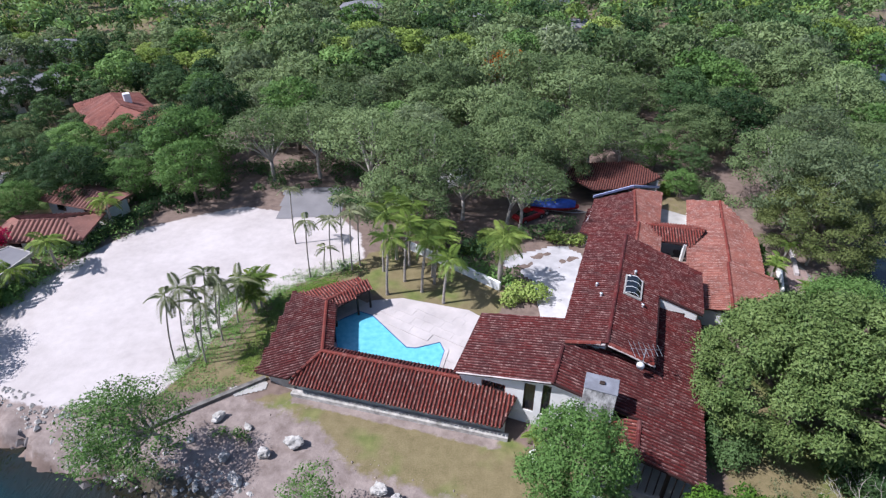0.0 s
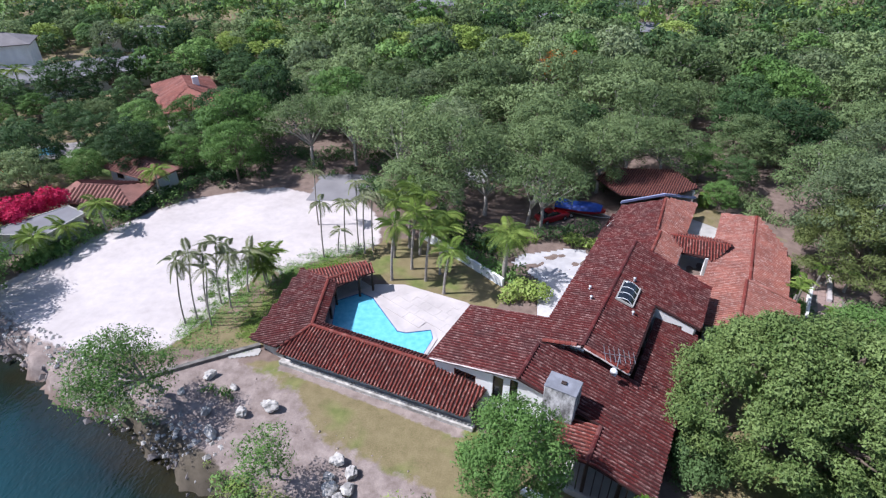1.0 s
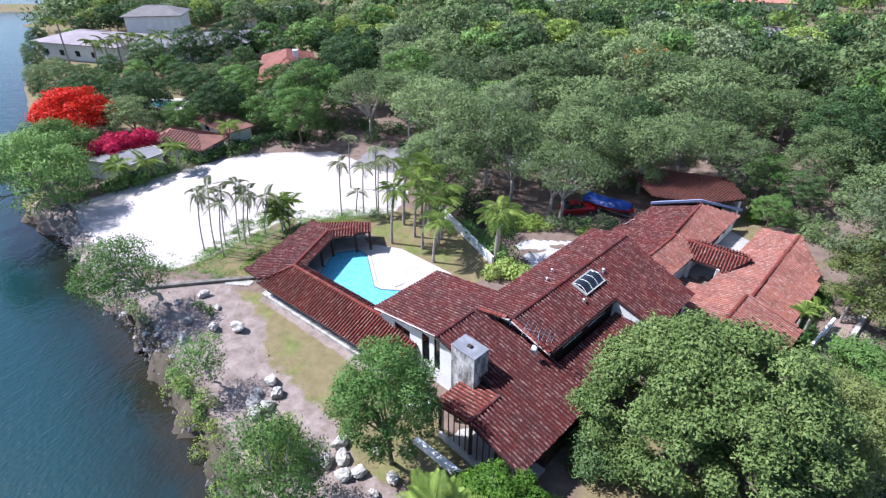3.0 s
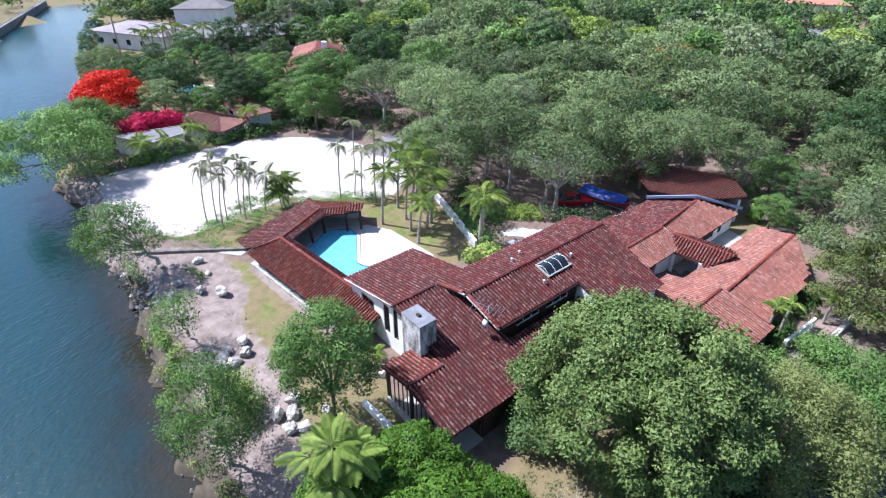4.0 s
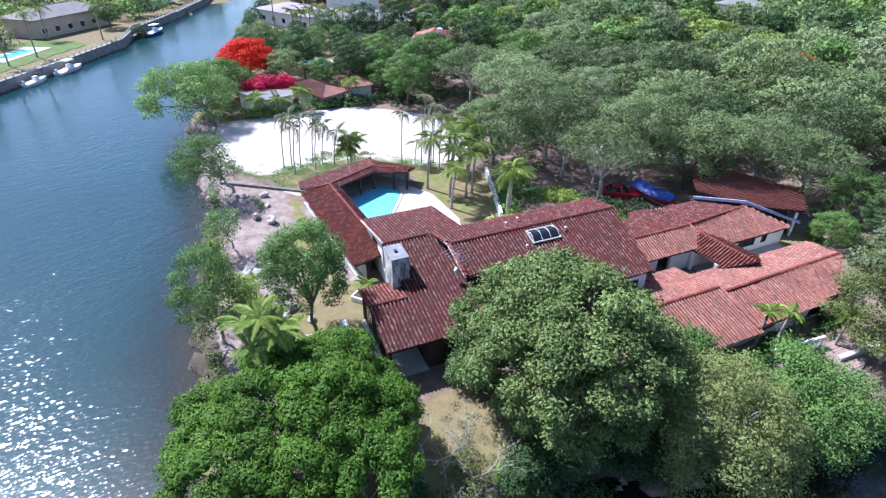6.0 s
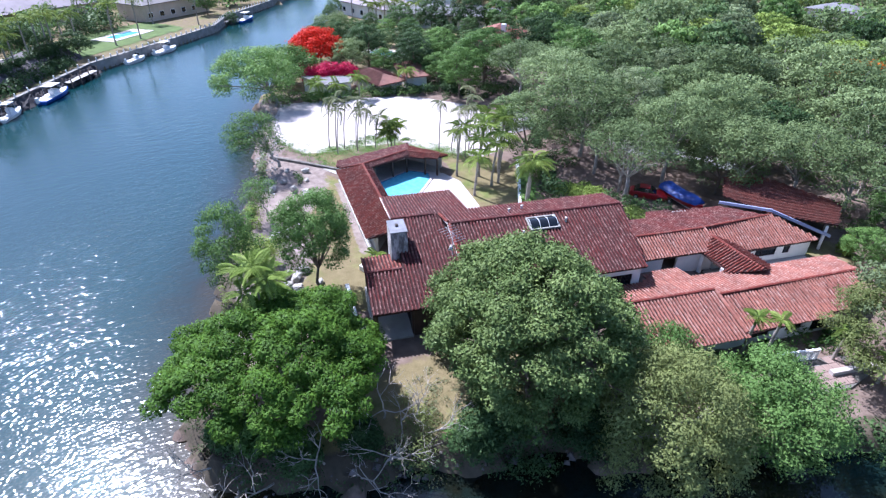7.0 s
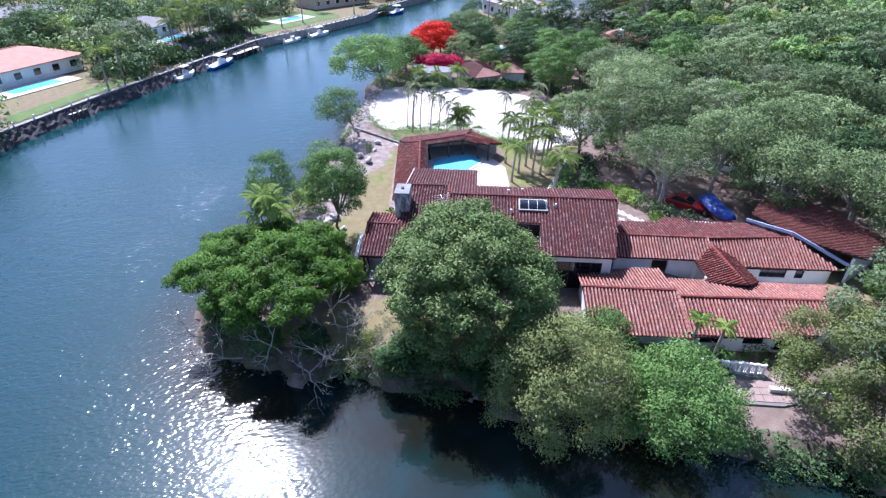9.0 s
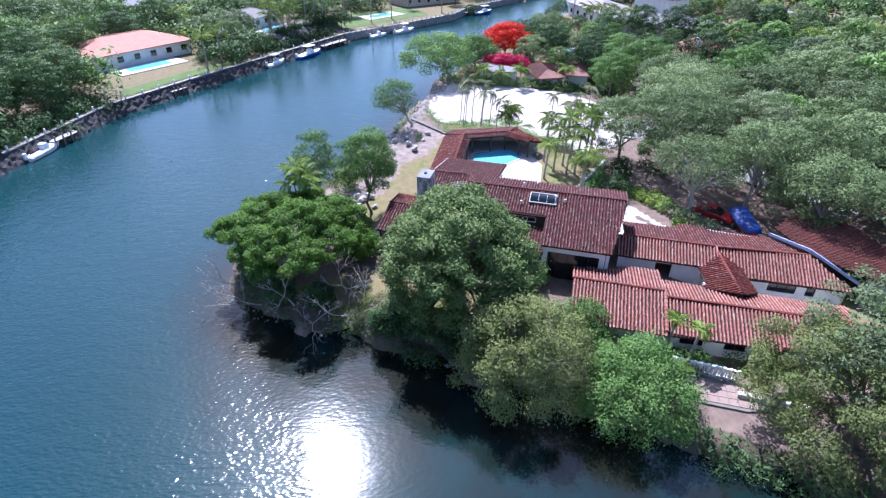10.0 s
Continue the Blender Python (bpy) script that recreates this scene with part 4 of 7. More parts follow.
def band(outline, grow):
    """The outline moved outwards by a width."""
    c = Vector((sum(p[0] for p in outline) / len(outline), sum(p[1] for p in outline) / len(outline)))
    area = sum(a[0] * b[1] - b[0] * a[1] for a, b in zip(outline, outline[1:] + outline[:1]))
    out = []
    for i, p in enumerate(outline):
        a, b = Vector(outline[i - 1]), Vector(outline[(i + 1) % len(outline)])
        n1 = (Vector(p) - a).normalized()
        n2 = (b - Vector(p)).normalized()
        t = (n1 + n2).normalized()
        normal = Vector((t.y, -t.x)) * (1 if area > 0 else -1)
        out.append(tuple(Vector(p) + normal * grow))
    return out


def ring_mesh(name, material, inner, outer, low, high):
    n = len(inner)
    verts = [(*p, z) for ring, z in ((inner, low), (inner, high), (outer, high), (outer, low)) for p in ring]
    faces = []
    for k in range(3):
        for i in range(n):
            j = (i + 1) % n
            faces.append((k * n + i, k * n + j, (k + 1) * n + j, (k + 1) * n + i))
    return mesh_of(name, verts, faces, material)


def deck_slabs():
    """Rows of coral stone slabs round the pool, each with its own edges."""
    deck = thing("pool_deck", "pale coral-stone paving round the swimming pool", "paving", kind="structure")
    part("bed", prism_mesh("bed", CORAL, DECK, -0.2, 0.045), deck)
    hole = band(POOL, 0.35)
    way = Vector((0.84, -0.54))
    side = Vector((0.54, 0.84))
    size = 1.05
    bm = bmesh.new()
    add_box(bm, (-size / 2 + 0.006, -size / 2 + 0.006, 0), (size / 2 - 0.006, size / 2 - 0.006, 0.05), bevel=0.005)
    slab = bm_mesh("slab", bm, CORAL)
    turn = math.degrees(math.atan2(way.y, way.x))
    rng = random.Random(4)
    for i in range(-14, 15):
        for j in range(-14, 15):
            p = Vector((-3.5, 36.5)) + way * (i + 0.5 * (j % 2)) * size + side * j * size
            corners = [p + way * a * size / 2 + side * b * size / 2 for a in (-1, 1) for b in (-1, 1)]
            if all(inside(c.x, c.y, DECK) for c in corners) and not any(inside(c.x, c.y, hole) for c in (*corners, p)):
                ob = part("slab", slab, deck)
                ob.matrix_basis = pose(p.x, p.y, 0.045 + rng.uniform(0, 0.006), 0, 0, turn)


deck_slabs()
pool = thing("swimming_pool", "angular turquoise swimming pool with a pale coping", "pool")
part("pool_water", prism_mesh("pool_water", POOL_WATER, POOL, 0.0, 0.052), pool, "clear turquoise water")
part("coping", ring_mesh("coping", CORAL, POOL, band(POOL, 0.36), 0.0, 0.115), pool)
part("tile_line", ring_mesh("tile_line", plain("pool_tile", (0.05, 0.12, 0.28), 0.3, 0.2, 6.0), band(POOL, -0.07), band(POOL, 0.0), 0.0, 0.10), pool, "dark blue waterline tiles")

pavilion = thing("pool_pavilion", "low L-shaped poolside loggia under red barrel tiles", "pavilion")
s_dir = Vector((15.7, -4.2)).normalized()
s_out = Vector((-s_dir.y, s_dir.x)) * -1
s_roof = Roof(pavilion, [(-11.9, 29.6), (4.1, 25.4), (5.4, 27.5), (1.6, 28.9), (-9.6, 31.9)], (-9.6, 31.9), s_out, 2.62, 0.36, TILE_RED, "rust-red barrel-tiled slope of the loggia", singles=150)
s_in = Roof(pavilion, [(-9.6, 31.9), (1.6, 28.9), (1.85, 29.85), (-8.9, 32.75)], (-9.6, 31.9), -s_out, 2.62, 0.3, TILE_OLD_AND_SHADED, "narrow inner tiled slope over the pool side")
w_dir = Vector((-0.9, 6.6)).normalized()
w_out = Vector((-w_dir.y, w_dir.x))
# West slope's tree shade is in its dark tile; inner slopes share that tile.
w_roof = Roof(pavilion, [(-9.6, 31.9), (-11.9, 29.6), (-14.8, 30.9), (-14.0, 40.7), (-10.4, 38.5)], (-9.6, 31.9), w_out, 2.62, 0.24, TILE_OLD_AND_SHADED, "red tiled slope, tree shade put into its dark tile", singles=60)
w_in = Roof(pavilion, [(-9.6, 31.9), (-10.4, 38.5), (-9.4, 38.0), (-8.9, 32.75)], (-9.6, 31.9), -w_out, 2.62, 0.3, TILE_OLD_AND_SHADED, "narrow inner tiled slope over the pool side")
n_dir = Vector((5.4, 3.0)).normalized()
n_out = Vector((-n_dir.y, n_dir.x))
nn = Roof(pavilion, [(-10.4, 38.5), (-14.0, 40.7), (-8.3, 43.1), (-7.2, 41.4)], (-10.4, 38.5), n_out, 2.45, 0.26, TILE_RED, "short red tiled slope at the loggia's end")
n_in = Roof(pavilion, [(-10.4, 38.5), (-7.2, 41.4), (-6.6, 40.5), (-9.4, 38.0)], (-10.4, 38.5), -n_out, 2.45, 0.3, TILE_RED, "narrow inner tiled slope")
for a, b in (((-9.6, 31.9, 2.64), (1.6, 28.9, 2.64)), ((-9.6, 31.9, 2.64), (-10.4, 38.5, 2.6)), ((-9.6, 31.9, 2.64), (-11.8, 29.7, 1.75)), ((-10.4, 38.5, 2.5), (-7.3, 41.3, 2.42)), ((-10.4, 38.5, 2.55), (-13.8, 40.6, 1.65))):
    ridge_caps(pavilion, a, b, TILE_RED)
wall(pavilion, (-11.5, 30.3), (4.4, 26.1), -0.3, 1.55, 1.55, 0.3, material=GREY_WALL, label="low grey-white block wall below the eave")
wall(pavilion, (-11.7, 30.3), (-13.9, 31.4), -0.3, 1.6, 1.4, 0.25, material=GREY_WALL)
wall(pavilion, (-14.0, 31.5), (-13.4, 40.2), -0.3, 1.4, 1.5, 0.25, material=GREY_WALL, label="grey rendered back wall")
wall(pavilion, (-13.4, 40.2), (-8.6, 42.4), -0.3, 1.6, 1.6, 0.25, material=GREY_WALL)
wall(pavilion, (-11.9, 29.9), (4.6, 25.55), -0.3, 0.35, 0.35, 0.5, material=PALE_STONE, name="plinth", label="rough pale stone footing")
for x, y in ((-9.3, 33.2), (-9.5, 35.8), (-9.7, 37.9), (-7.9, 39.5), (-6.9, 40.6), (-6.0, 31.9), (-3.0, 31.1), (0.2, 30.2)):
    part("post", prism_mesh("post", DARK_WOOD_AND_SHADE, [(x - 0.09, y - 0.09), (x + 0.09, y - 0.09), (x + 0.09, y + 0.09), (x - 0.09, y + 0.09)], 0.0, 2.3), pavilion)
part("loggia_floor", prism_mesh("loggia_floor", CONCRETE, [(-13.8, 31.4), (-13.3, 40.1), (-8.7, 42.2), (-6.9, 41.0), (-9.6, 38.3), (-8.9, 33.0), (1.0, 30.0), (4.2, 26.4), (-11.4, 30.5)], -0.3, 0.035), pavilion)

# ================= plants =================
def leaf_cloud(rng, clumps, count, size, slim=0.55, droop=0.0, low=-0.35, calm=0.45, ragged=0.10):
    """Corners of many pointed leaf sprays over a set of clumps (centre, radii)."""
    cs = np.array([c for c, _ in clumps], float)
    rs = np.array([r for _, r in clumps], float)
    weight = (rs[:, 0] * rs[:, 1] + rs[:, 0] * rs[:, 2])
    pick = rng.choice(len(clumps), count, p=weight / weight.sum())
    d = rng.normal(size=(count, 3))
    d[:, 2] = np.abs(d[:, 2]) * np.where(rng.random(count) < 0.74, 1, -1)
    d /= np.linalg.norm(d, axis=1, keepdims=True)
    d[:, 2] = np.maximum(d[:, 2], low - 0.3 * rng.random(count))
    reach = 1.12 - 0.48 * rng.random(count) ** 1.4
    reach *= 1 + 0.10 * np.sin(7 * d[:, 0] + pick) * np.sin(6 * d[:, 1] + 2 * pick) + ragged * rng.normal(size=count)
    p = cs[pick] + rs[pick] * d * reach[:, None]
    out = d / rs[pick] * rs[pick].mean(1, keepdims=True)
    out /= np.linalg.norm(out, axis=1, keepdims=True)
    normal = out + 0.85 * rng.normal(size=(count, 3)) + (0, 0, 0.45)
    normal /= np.linalg.norm(normal, axis=1, keepdims=True)
    facing = np.sign((normal * out).sum(1, keepdims=True))
    normal *= np.where(facing == 0, 1, facing)
    soft = calm * out + (1.1 - calm) * normal + (0, 0, 0.12)
    soft /= np.linalg.norm(soft, axis=1, keepdims=True)
    a = np.cross(normal, rng.normal(size=(count, 3)))
    a[:, 2] -= droop
    a /= np.linalg.norm(a, axis=1, keepdims=True)
    b = np.cross(normal, a)
    s = size * (0.55 + 0.9 * rng.random(count))[:, None]
    fold = normal * s * 0.12
    # corners run anticlockwise about the normal
    return np.stack([p - a * s * 0.45 - b * s * slim * 0.55, p + a * s * 0.6 + fold, p - a * s * 0.45 + b * s * slim * 0.55], 1), soft


def limb_runs(rng, base, clumps, girth, lean=0.3, keep=9):
    """Trunk and limbs from a base to the clumps of a crown."""
    top = np.mean([c for c, _ in clumps], 0)
    base = np.array(base, float)
    fork = base + (top - base) * np.array((0.35, 0.35, 0.42))
    runs = [([base - (0, 0, 0.4), base + (0, 0, 0.25), (base + fork) / 2 + rng.normal(size=3) * lean * 0.4, fork], [girth * 1.5, girth * 1.1, girth * 0.9, girth * 0.8])]
    order = sorted(range(len(clumps)), key=lambda k: -clumps[k][1][0])[:keep]
    for k in order:
        end = np.array(clumps[k][0]) + (0, 0, -0.15 * clumps[k][1][2])
        mid = fork + (end - fork) * 0.5 + rng.normal(size=3) * lean + (0, 0, 0.25)
        runs.append(([fork - (0, 0, 0.1), mid, end, end + (end - mid) * 0.1], [girth * 0.6, girth * 0.36, girth * 0.18, girth * 0.05]))
        for _ in range(2):
            tip = end + rng.normal(size=3) * np.array(clumps[k][1]) * 0.55
            runs.append(([mid, (mid + tip) / 2 + rng.normal(size=3) * 0.2, tip], [girth * 0.22, girth * 0.14, girth * 0.04]))
    return runs


def crown_clumps(rng, n, radius, height, bottom, flat=0.55, spread=0.62):
    """Clumps set out over an uneven dome, with gaps between them and a few inside."""
    out = []
    mid, half = bottom + (height - bottom) * 0.45, (height - bottom) * 0.55
    lumps = [(rng.normal(size=3), rng.uniform(-0.22, 0.22)) for _ in range(7)]
    size = 1.62 * radius / math.sqrt(n)
    for k in range(n):
        z = 1 - 1.5 * (k + 0.5) / n
        a = k * 2.39996 + rng.uniform(-0.25, 0.25)
        r = math.sqrt(max(0, 1 - z * z))
        d = np.array((r * math.cos(a), r * math.sin(a), z))
        push = 1 + sum(w * math.exp(-3 * float(((d - c / np.linalg.norm(c)) ** 2).sum())) for c, w in lumps) * 1.2
        s = size * rng.uniform(0.72, 1.3)
        q = (0.5 if k % 6 == 5 else 1.0) * push * rng.uniform(0.88, 1.08)
        x, y = d[:2] * max(0.3, radius - s * 0.8) * q
        out.append(((x, y, mid + d[2] * max(0.3, half - s * flat * 0.7) * q), (s, s * rng.uniform(0.8, 1.15), s * (0.45 + 0.5 * flat) * rng.uniform(0.8, 1.1))))
    return out


def tree(name, label, clumps, leaves, size, leaf, bark, girth, seed, at, turn=0.0, category="tree", group="", droop=0.0, slim=0.55, base=(0, 0, 0), keep=9, calm=0.45, ragged=0.10):
    rng = np.random.default_rng(seed)
    ob = thing(name, label, category, group, at=at, turn=turn)
    runs = limb_runs(rng, base, clumps, girth, keep=keep)
    part("trunk", tubes_mesh("trunk", bark, runs, 6), ob)
    part("crown", leaf_mesh("crown", leaf_cloud(rng, clumps, leaves, size, slim, droop, calm=calm, ragged=ragged), leaves, leaf), ob)
    return ob


def ground_at(x, y):
    return float(ground_height(np.array([x]), np.array([y]))[0])


def spread_tree(name, label, leaf, bark, x, y, radius, height, bottom, n, leaves, size, seed, girth=0.3, flat=0.6, group="", droop=0.0, spread=0.62, z=None, slim=0.55, category="tree", base=(0, 0, 0), keep=9, calm=0.45, ragged=0.14):
    rng = np.random.default_rng(seed)
    return tree(name, label, crown_clumps(rng, n, radius, height, bottom, flat, spread), leaves, size, leaf, bark, girth, seed, (x, y, ground_at(x, y) if z is None else z), group=group, droop=droop, slim=slim, category=category, base=base, keep=keep, calm=calm, ragged=ragged)


# ---- the large trees close to the house ----
spread_tree("ficus_tree", "large dense dark-green ficus tree beside the house", LEAF_FICUS, BARK, 25.0, 26.9, 6.7, 11.3, 0.6, 150, 115000, 0.19, 11, 0.55, 0.5, calm=0.16, keep=30, ragged=0.24)
def umbrella_clumps(rng, n, radius, height, drop, thick):
    """Clumps of a broad flat crown, evenly strewn over a shallow uneven dome."""
    out = []
    for k in range(n):
        r = math.sqrt((k + 0.5) / n)
        a = k * 2.39996 + rng.uniform(-0.2, 0.2)
        edge = 1 + 0.10 * math.sin(3 * a + 1) + 0.07 * math.sin(7 * a)
        x, y = r * radius * edge * math.cos(a), r * radius * edge * math.sin(a)
        z = height - drop * r ** 2.4 + 0.5 * math.sin(x * 1.1 + 0.6) * math.sin(y * 0.9) + rng.uniform(-0.6, 0.25)
        s = 1.6 * radius / math.sqrt(n) * rng.uniform(0.8, 1.25)
        out.append(((x, y, z), (s, s, thick * rng.uniform(0.8, 1.2))))
    return out


tree("poinciana_tree", "broad flat-topped bright green poinciana over the water", umbrella_clumps(np.random.default_rng(12), 240, 6.5, 6.6, 2.4, 0.40), 100000, 0.18, LEAF_BRIGHT, PALE_BARK, 0.4, 12, (17.9, 12.0, ground_at(17.9, 12.0)), keep=18, calm=0.62)
spread_tree("garden_tree", "round young green tree on the front lawn", LEAF_GREEN, BARK, 7.5, 19.0, 3.3, 9.4, 2.4, 60, 24000, 0.15, 13, 0.15, 0.75, keep=12)
spread_tree("shore_tree", "open leaning green tree on the rocky bank", LEAF_GREEN, PALE_BARK, -19.9, 22.6, 3.7, 7.6, 2.0, 26, 8500, 0.17, 14, 0.17, 0.45, base=(0.4, 2.5, 0.9), keep=14)
spread_tree("shore_sapling", "thin grey-green leaning sapling on the bank", LEAF_GREEN, PALE_BARK, -7.9, 18.9, 1.9, 5.0, 1.6, 14, 2600, 0.15, 15, 0.08, 0.5, base=(-0.5, 0.8, 0.6))
spread_tree("shore_willow", "feathery light-green tree hanging over the canal", LEAF_GREEN, PALE_BARK, 3.8, 13.1, 3.0, 8.6, 0.2, 34, 14000, 0.15, 16, 0.13, 0.8, droop=0.9)
spread_tree("silver_tree", "olive grey-green buttonwood tree at the water's edge", LEAF_OLIVE, PALE_BARK, 33.8, 30.6, 5.2, 7.4, -1.4, 90, 44000, 0.16, 17, 0.3, 0.6, droop=0.4, ragged=0.26)
spread_tree("sea_grape", "bright green broad-leaved shrub tree over the bank", LEAF_GREEN, BARK, 36.6, 38.2, 4.4, 5.0, -1.6, 60, 26000, 0.17, 18, 0.25, 0.6, ragged=0.26)
spread_tree("oak_tree", "olive-green live oak beside the east wing", LEAF_OLIVE, BARK, 41.6, 51.8, 6.8, 8.4, -0.4, 150, 54000, 0.17, 19, 0.4, 0.5)
spread_tree("shrub", "low green shrub in front of the porch", LEAF_BRIGHT, BARK, 13.2, 17.4, 2.3, 2.9, -0.2, 26, 7000, 0.18, 20, 0.1, 0.6, category="shrub")
spread_tree("shrub", "low green shrub in front of the porch", LEAF_BRIGHT, BARK, 16.4, 17.8, 2.2, 3.1, -0.2, 26, 7000, 0.18, 21, 0.1, 0.6, category="shrub")
spread_tree("flame_tree", "scarlet-flowering royal poinciana tree", FLOWER_RED, PALE_BARK, -61.4, 48.2, 5.7, 7.4, 1.6, 50, 12000, 0.32, 22, 0.3, 0.35)
rng = np.random.default_rng(23)
tree("bougainvillea", "sprawling crimson bougainvillea behind the flat-roofed shed", [((-1.8 + 3.6 * f + rng.normal() * 0.7, -4.2 + 8.4 * f + rng.normal() * 0.6, 1.6 + 2.0 * rng.random()), (1.0, 1.0, 0.75)) for f in np.linspace(0, 1, 34)],
     9000, 0.24, FLOWER_PINK, BARK, 0.15, 23, (-48.9, 45.6, ground_at(-48.9, 45.6)), category="shrub")
spread_tree("bank_tree", "large open green tree leaning over the canal bank", LEAF_GREEN, PALE_BARK, -46.8, 31.8, 7.0, 9.4, 2.0, 64, 20000, 0.26, 24, 0.3, 0.5, droop=0.4, base=(1.2, 2.4, 0.8), keep=14)
spread_tree("bank_tree", "broad low green tree at the neighbour's bank", LEAF_GREEN, PALE_BARK, -54.5, 40.4, 5.0, 6.6, 0.8, 40, 11000, 0.27, 240, 0.25, 0.5, keep=10)
spread_tree("shrub", "dark garden shrubs beside the long wall", LEAF_DARK, BARK, 19.6, 24.6, 2.2, 2.6, -0.3, 24, 6000, 0.18, 26, 0.1, 0.6, category="shrub")
spread_tree("shrub", "dark garden shrubs beside the long wall", LEAF_GREEN, BARK, 22.4, 33.6, 2.0, 2.4, -0.3, 24, 6000, 0.18, 27, 0.1, 0.6, category="shrub")
spread_tree("shrub", "tangled shrubs below the big trees", LEAF_DARK, BARK, 27.2, 22.4, 2.4, 2.6, -0.6, 24, 6000, 0.18, 28, 0.1, 0.6, category="shrub")
spread_tree("shrub", "tangled shrubs below the big trees", LEAF_GREEN, BARK, 29.6, 36.6, 2.6, 3.2, -0.6, 24, 6500, 0.18, 29, 0.1, 0.6, category="shrub")
for k, (x, y, r, h, leaf) in enumerate(((22.4, 10.8, 1.5, 2.2, LEAF_DARK), (23.6, 14.6, 1.5, 2.0, LEAF_DARK), (18.6, 8.0, 1.5, 2.0, LEAF_DARK), (27.6, 20.6, 1.7, 2.6, LEAF_DARK), (20.4, 9.4, 1.4, 2.6, LEAF_GREEN), (31.0, 26.4, 2.0, 3.2, LEAF_DARK))):
    spread_tree("shrub", "dense dark shrub on the shaded bank", leaf, BARK, x, y, r, h, -0.4, 26, 6000, 0.17, 300 + k, 0.09, 0.7, category="shrub", group="shrubs on the shaded bank")
spread_tree("flame_tree", "olive tree touched with orange blossom", FLOWER_ORANGE, BARK, 11.5, 103.5, 4.0, 9.6, 4.0, 10, 1500, 0.6, 25, 0.25, 0.5)

# ---- trees of the woods: a few kinds, planted many times ----
KINDS = []
for k, (label, leaf, bark, radius, height, flat, low) in enumerate((
        ("olive-green live oak with a spreading crown", LEAF_OAK, BARK, 5.0, 9.4, 0.6, 0.14),
        ("grey-green oak with an uneven crown", LEAF_OAK, PALE_BARK, 5.6, 9.0, 0.55, 0.2),
        ("silvery thin-leaved tree with pale limbs", LEAF_GREY, PALE_BARK, 5.0, 9.8, 0.65, 0.2),
        ("dark green broad-crowned wood tree", LEAF_DARK, BARK, 4.4, 9.0, 0.7, 0.12),
        ("fresh green round wood tree", LEAF_GREEN, BARK, 4.5, 8.8, 0.6, 0.12),
        ("yellow-green low spreading tree", LEAF_LIME, PALE_BARK, 4.6, 8.2, 0.5, 0.15),
        ("olive oak with open pale limbs below its crown", LEAF_OAK, PALE_BARK, 5.2, 9.6, 0.5, 0.5))):
    rng = np.random.default_rng(100 + k)
    clumps = [(c, (r[0], r[1], r[2] * 0.8)) for c, r in crown_clumps(rng, 72, radius, height, height * low, flat)]
    pair = []
    for leaves, size in ((13500, 0.21), (7800, 0.29), (2800, 0.5)) if k != 6 else ((8500, 0.20), (5000, 0.28), (2000, 0.48)):
        pair.append(tree("wood_tree", label, clumps, leaves, size, leaf, bark, 0.22, 200 + k, (0, 0, -60), group="trees of the wood", keep=9 if k in (1, 2, 6) else 4, calm=0.72))
    KINDS.append(pair)

KEEP_CLEAR = [
    [(-46, 30), (-44, 44), (-37, 57), (-27, 64), (-12, 66.5), (-9, 57), (-6, 52.5), (1, 52), (5, 55), (12, 56), (14, 63), (20, 71), (29, 70), (38, 64), (40, 52), (44, 48), (30, 20), (0, 0)],
    [(-57, 42), (-40, 42), (-37, 58), (-50, 62)],
    [(-64, 92), (-51, 73), (-40, 77), (-47, 96), (-58, 99)],
    [(-126, 84), (-100, 68), (-80, 74), (-62, 108), (-84, 122), (-118, 116)],
]
SPOTS = []


def clear_spot(x, y, gap):
    if any(inside(x, y, o) for o in KEEP_CLEAR):
        return False
    if edge_distance(x, y, HOME_LAND) < (5.0 if x < -50 and y < 56 else 2.0):
        return False
    return all((x - a) ** 2 + (y - b) ** 2 > gap * gap for a, b in SPOTS)


def plant(kind, x, y, scale, turn):
    SPOTS.append((x, y))
    ob = copy_thing(KINDS[kind][(y > 76) + (y > 98)], pose(x, y, ground_at(x, y) - 0.1, 0, 0, turn))
    ob.scale = (scale, scale, scale * random.uniform(0.85, 1.1))
    return ob


random.seed(7)
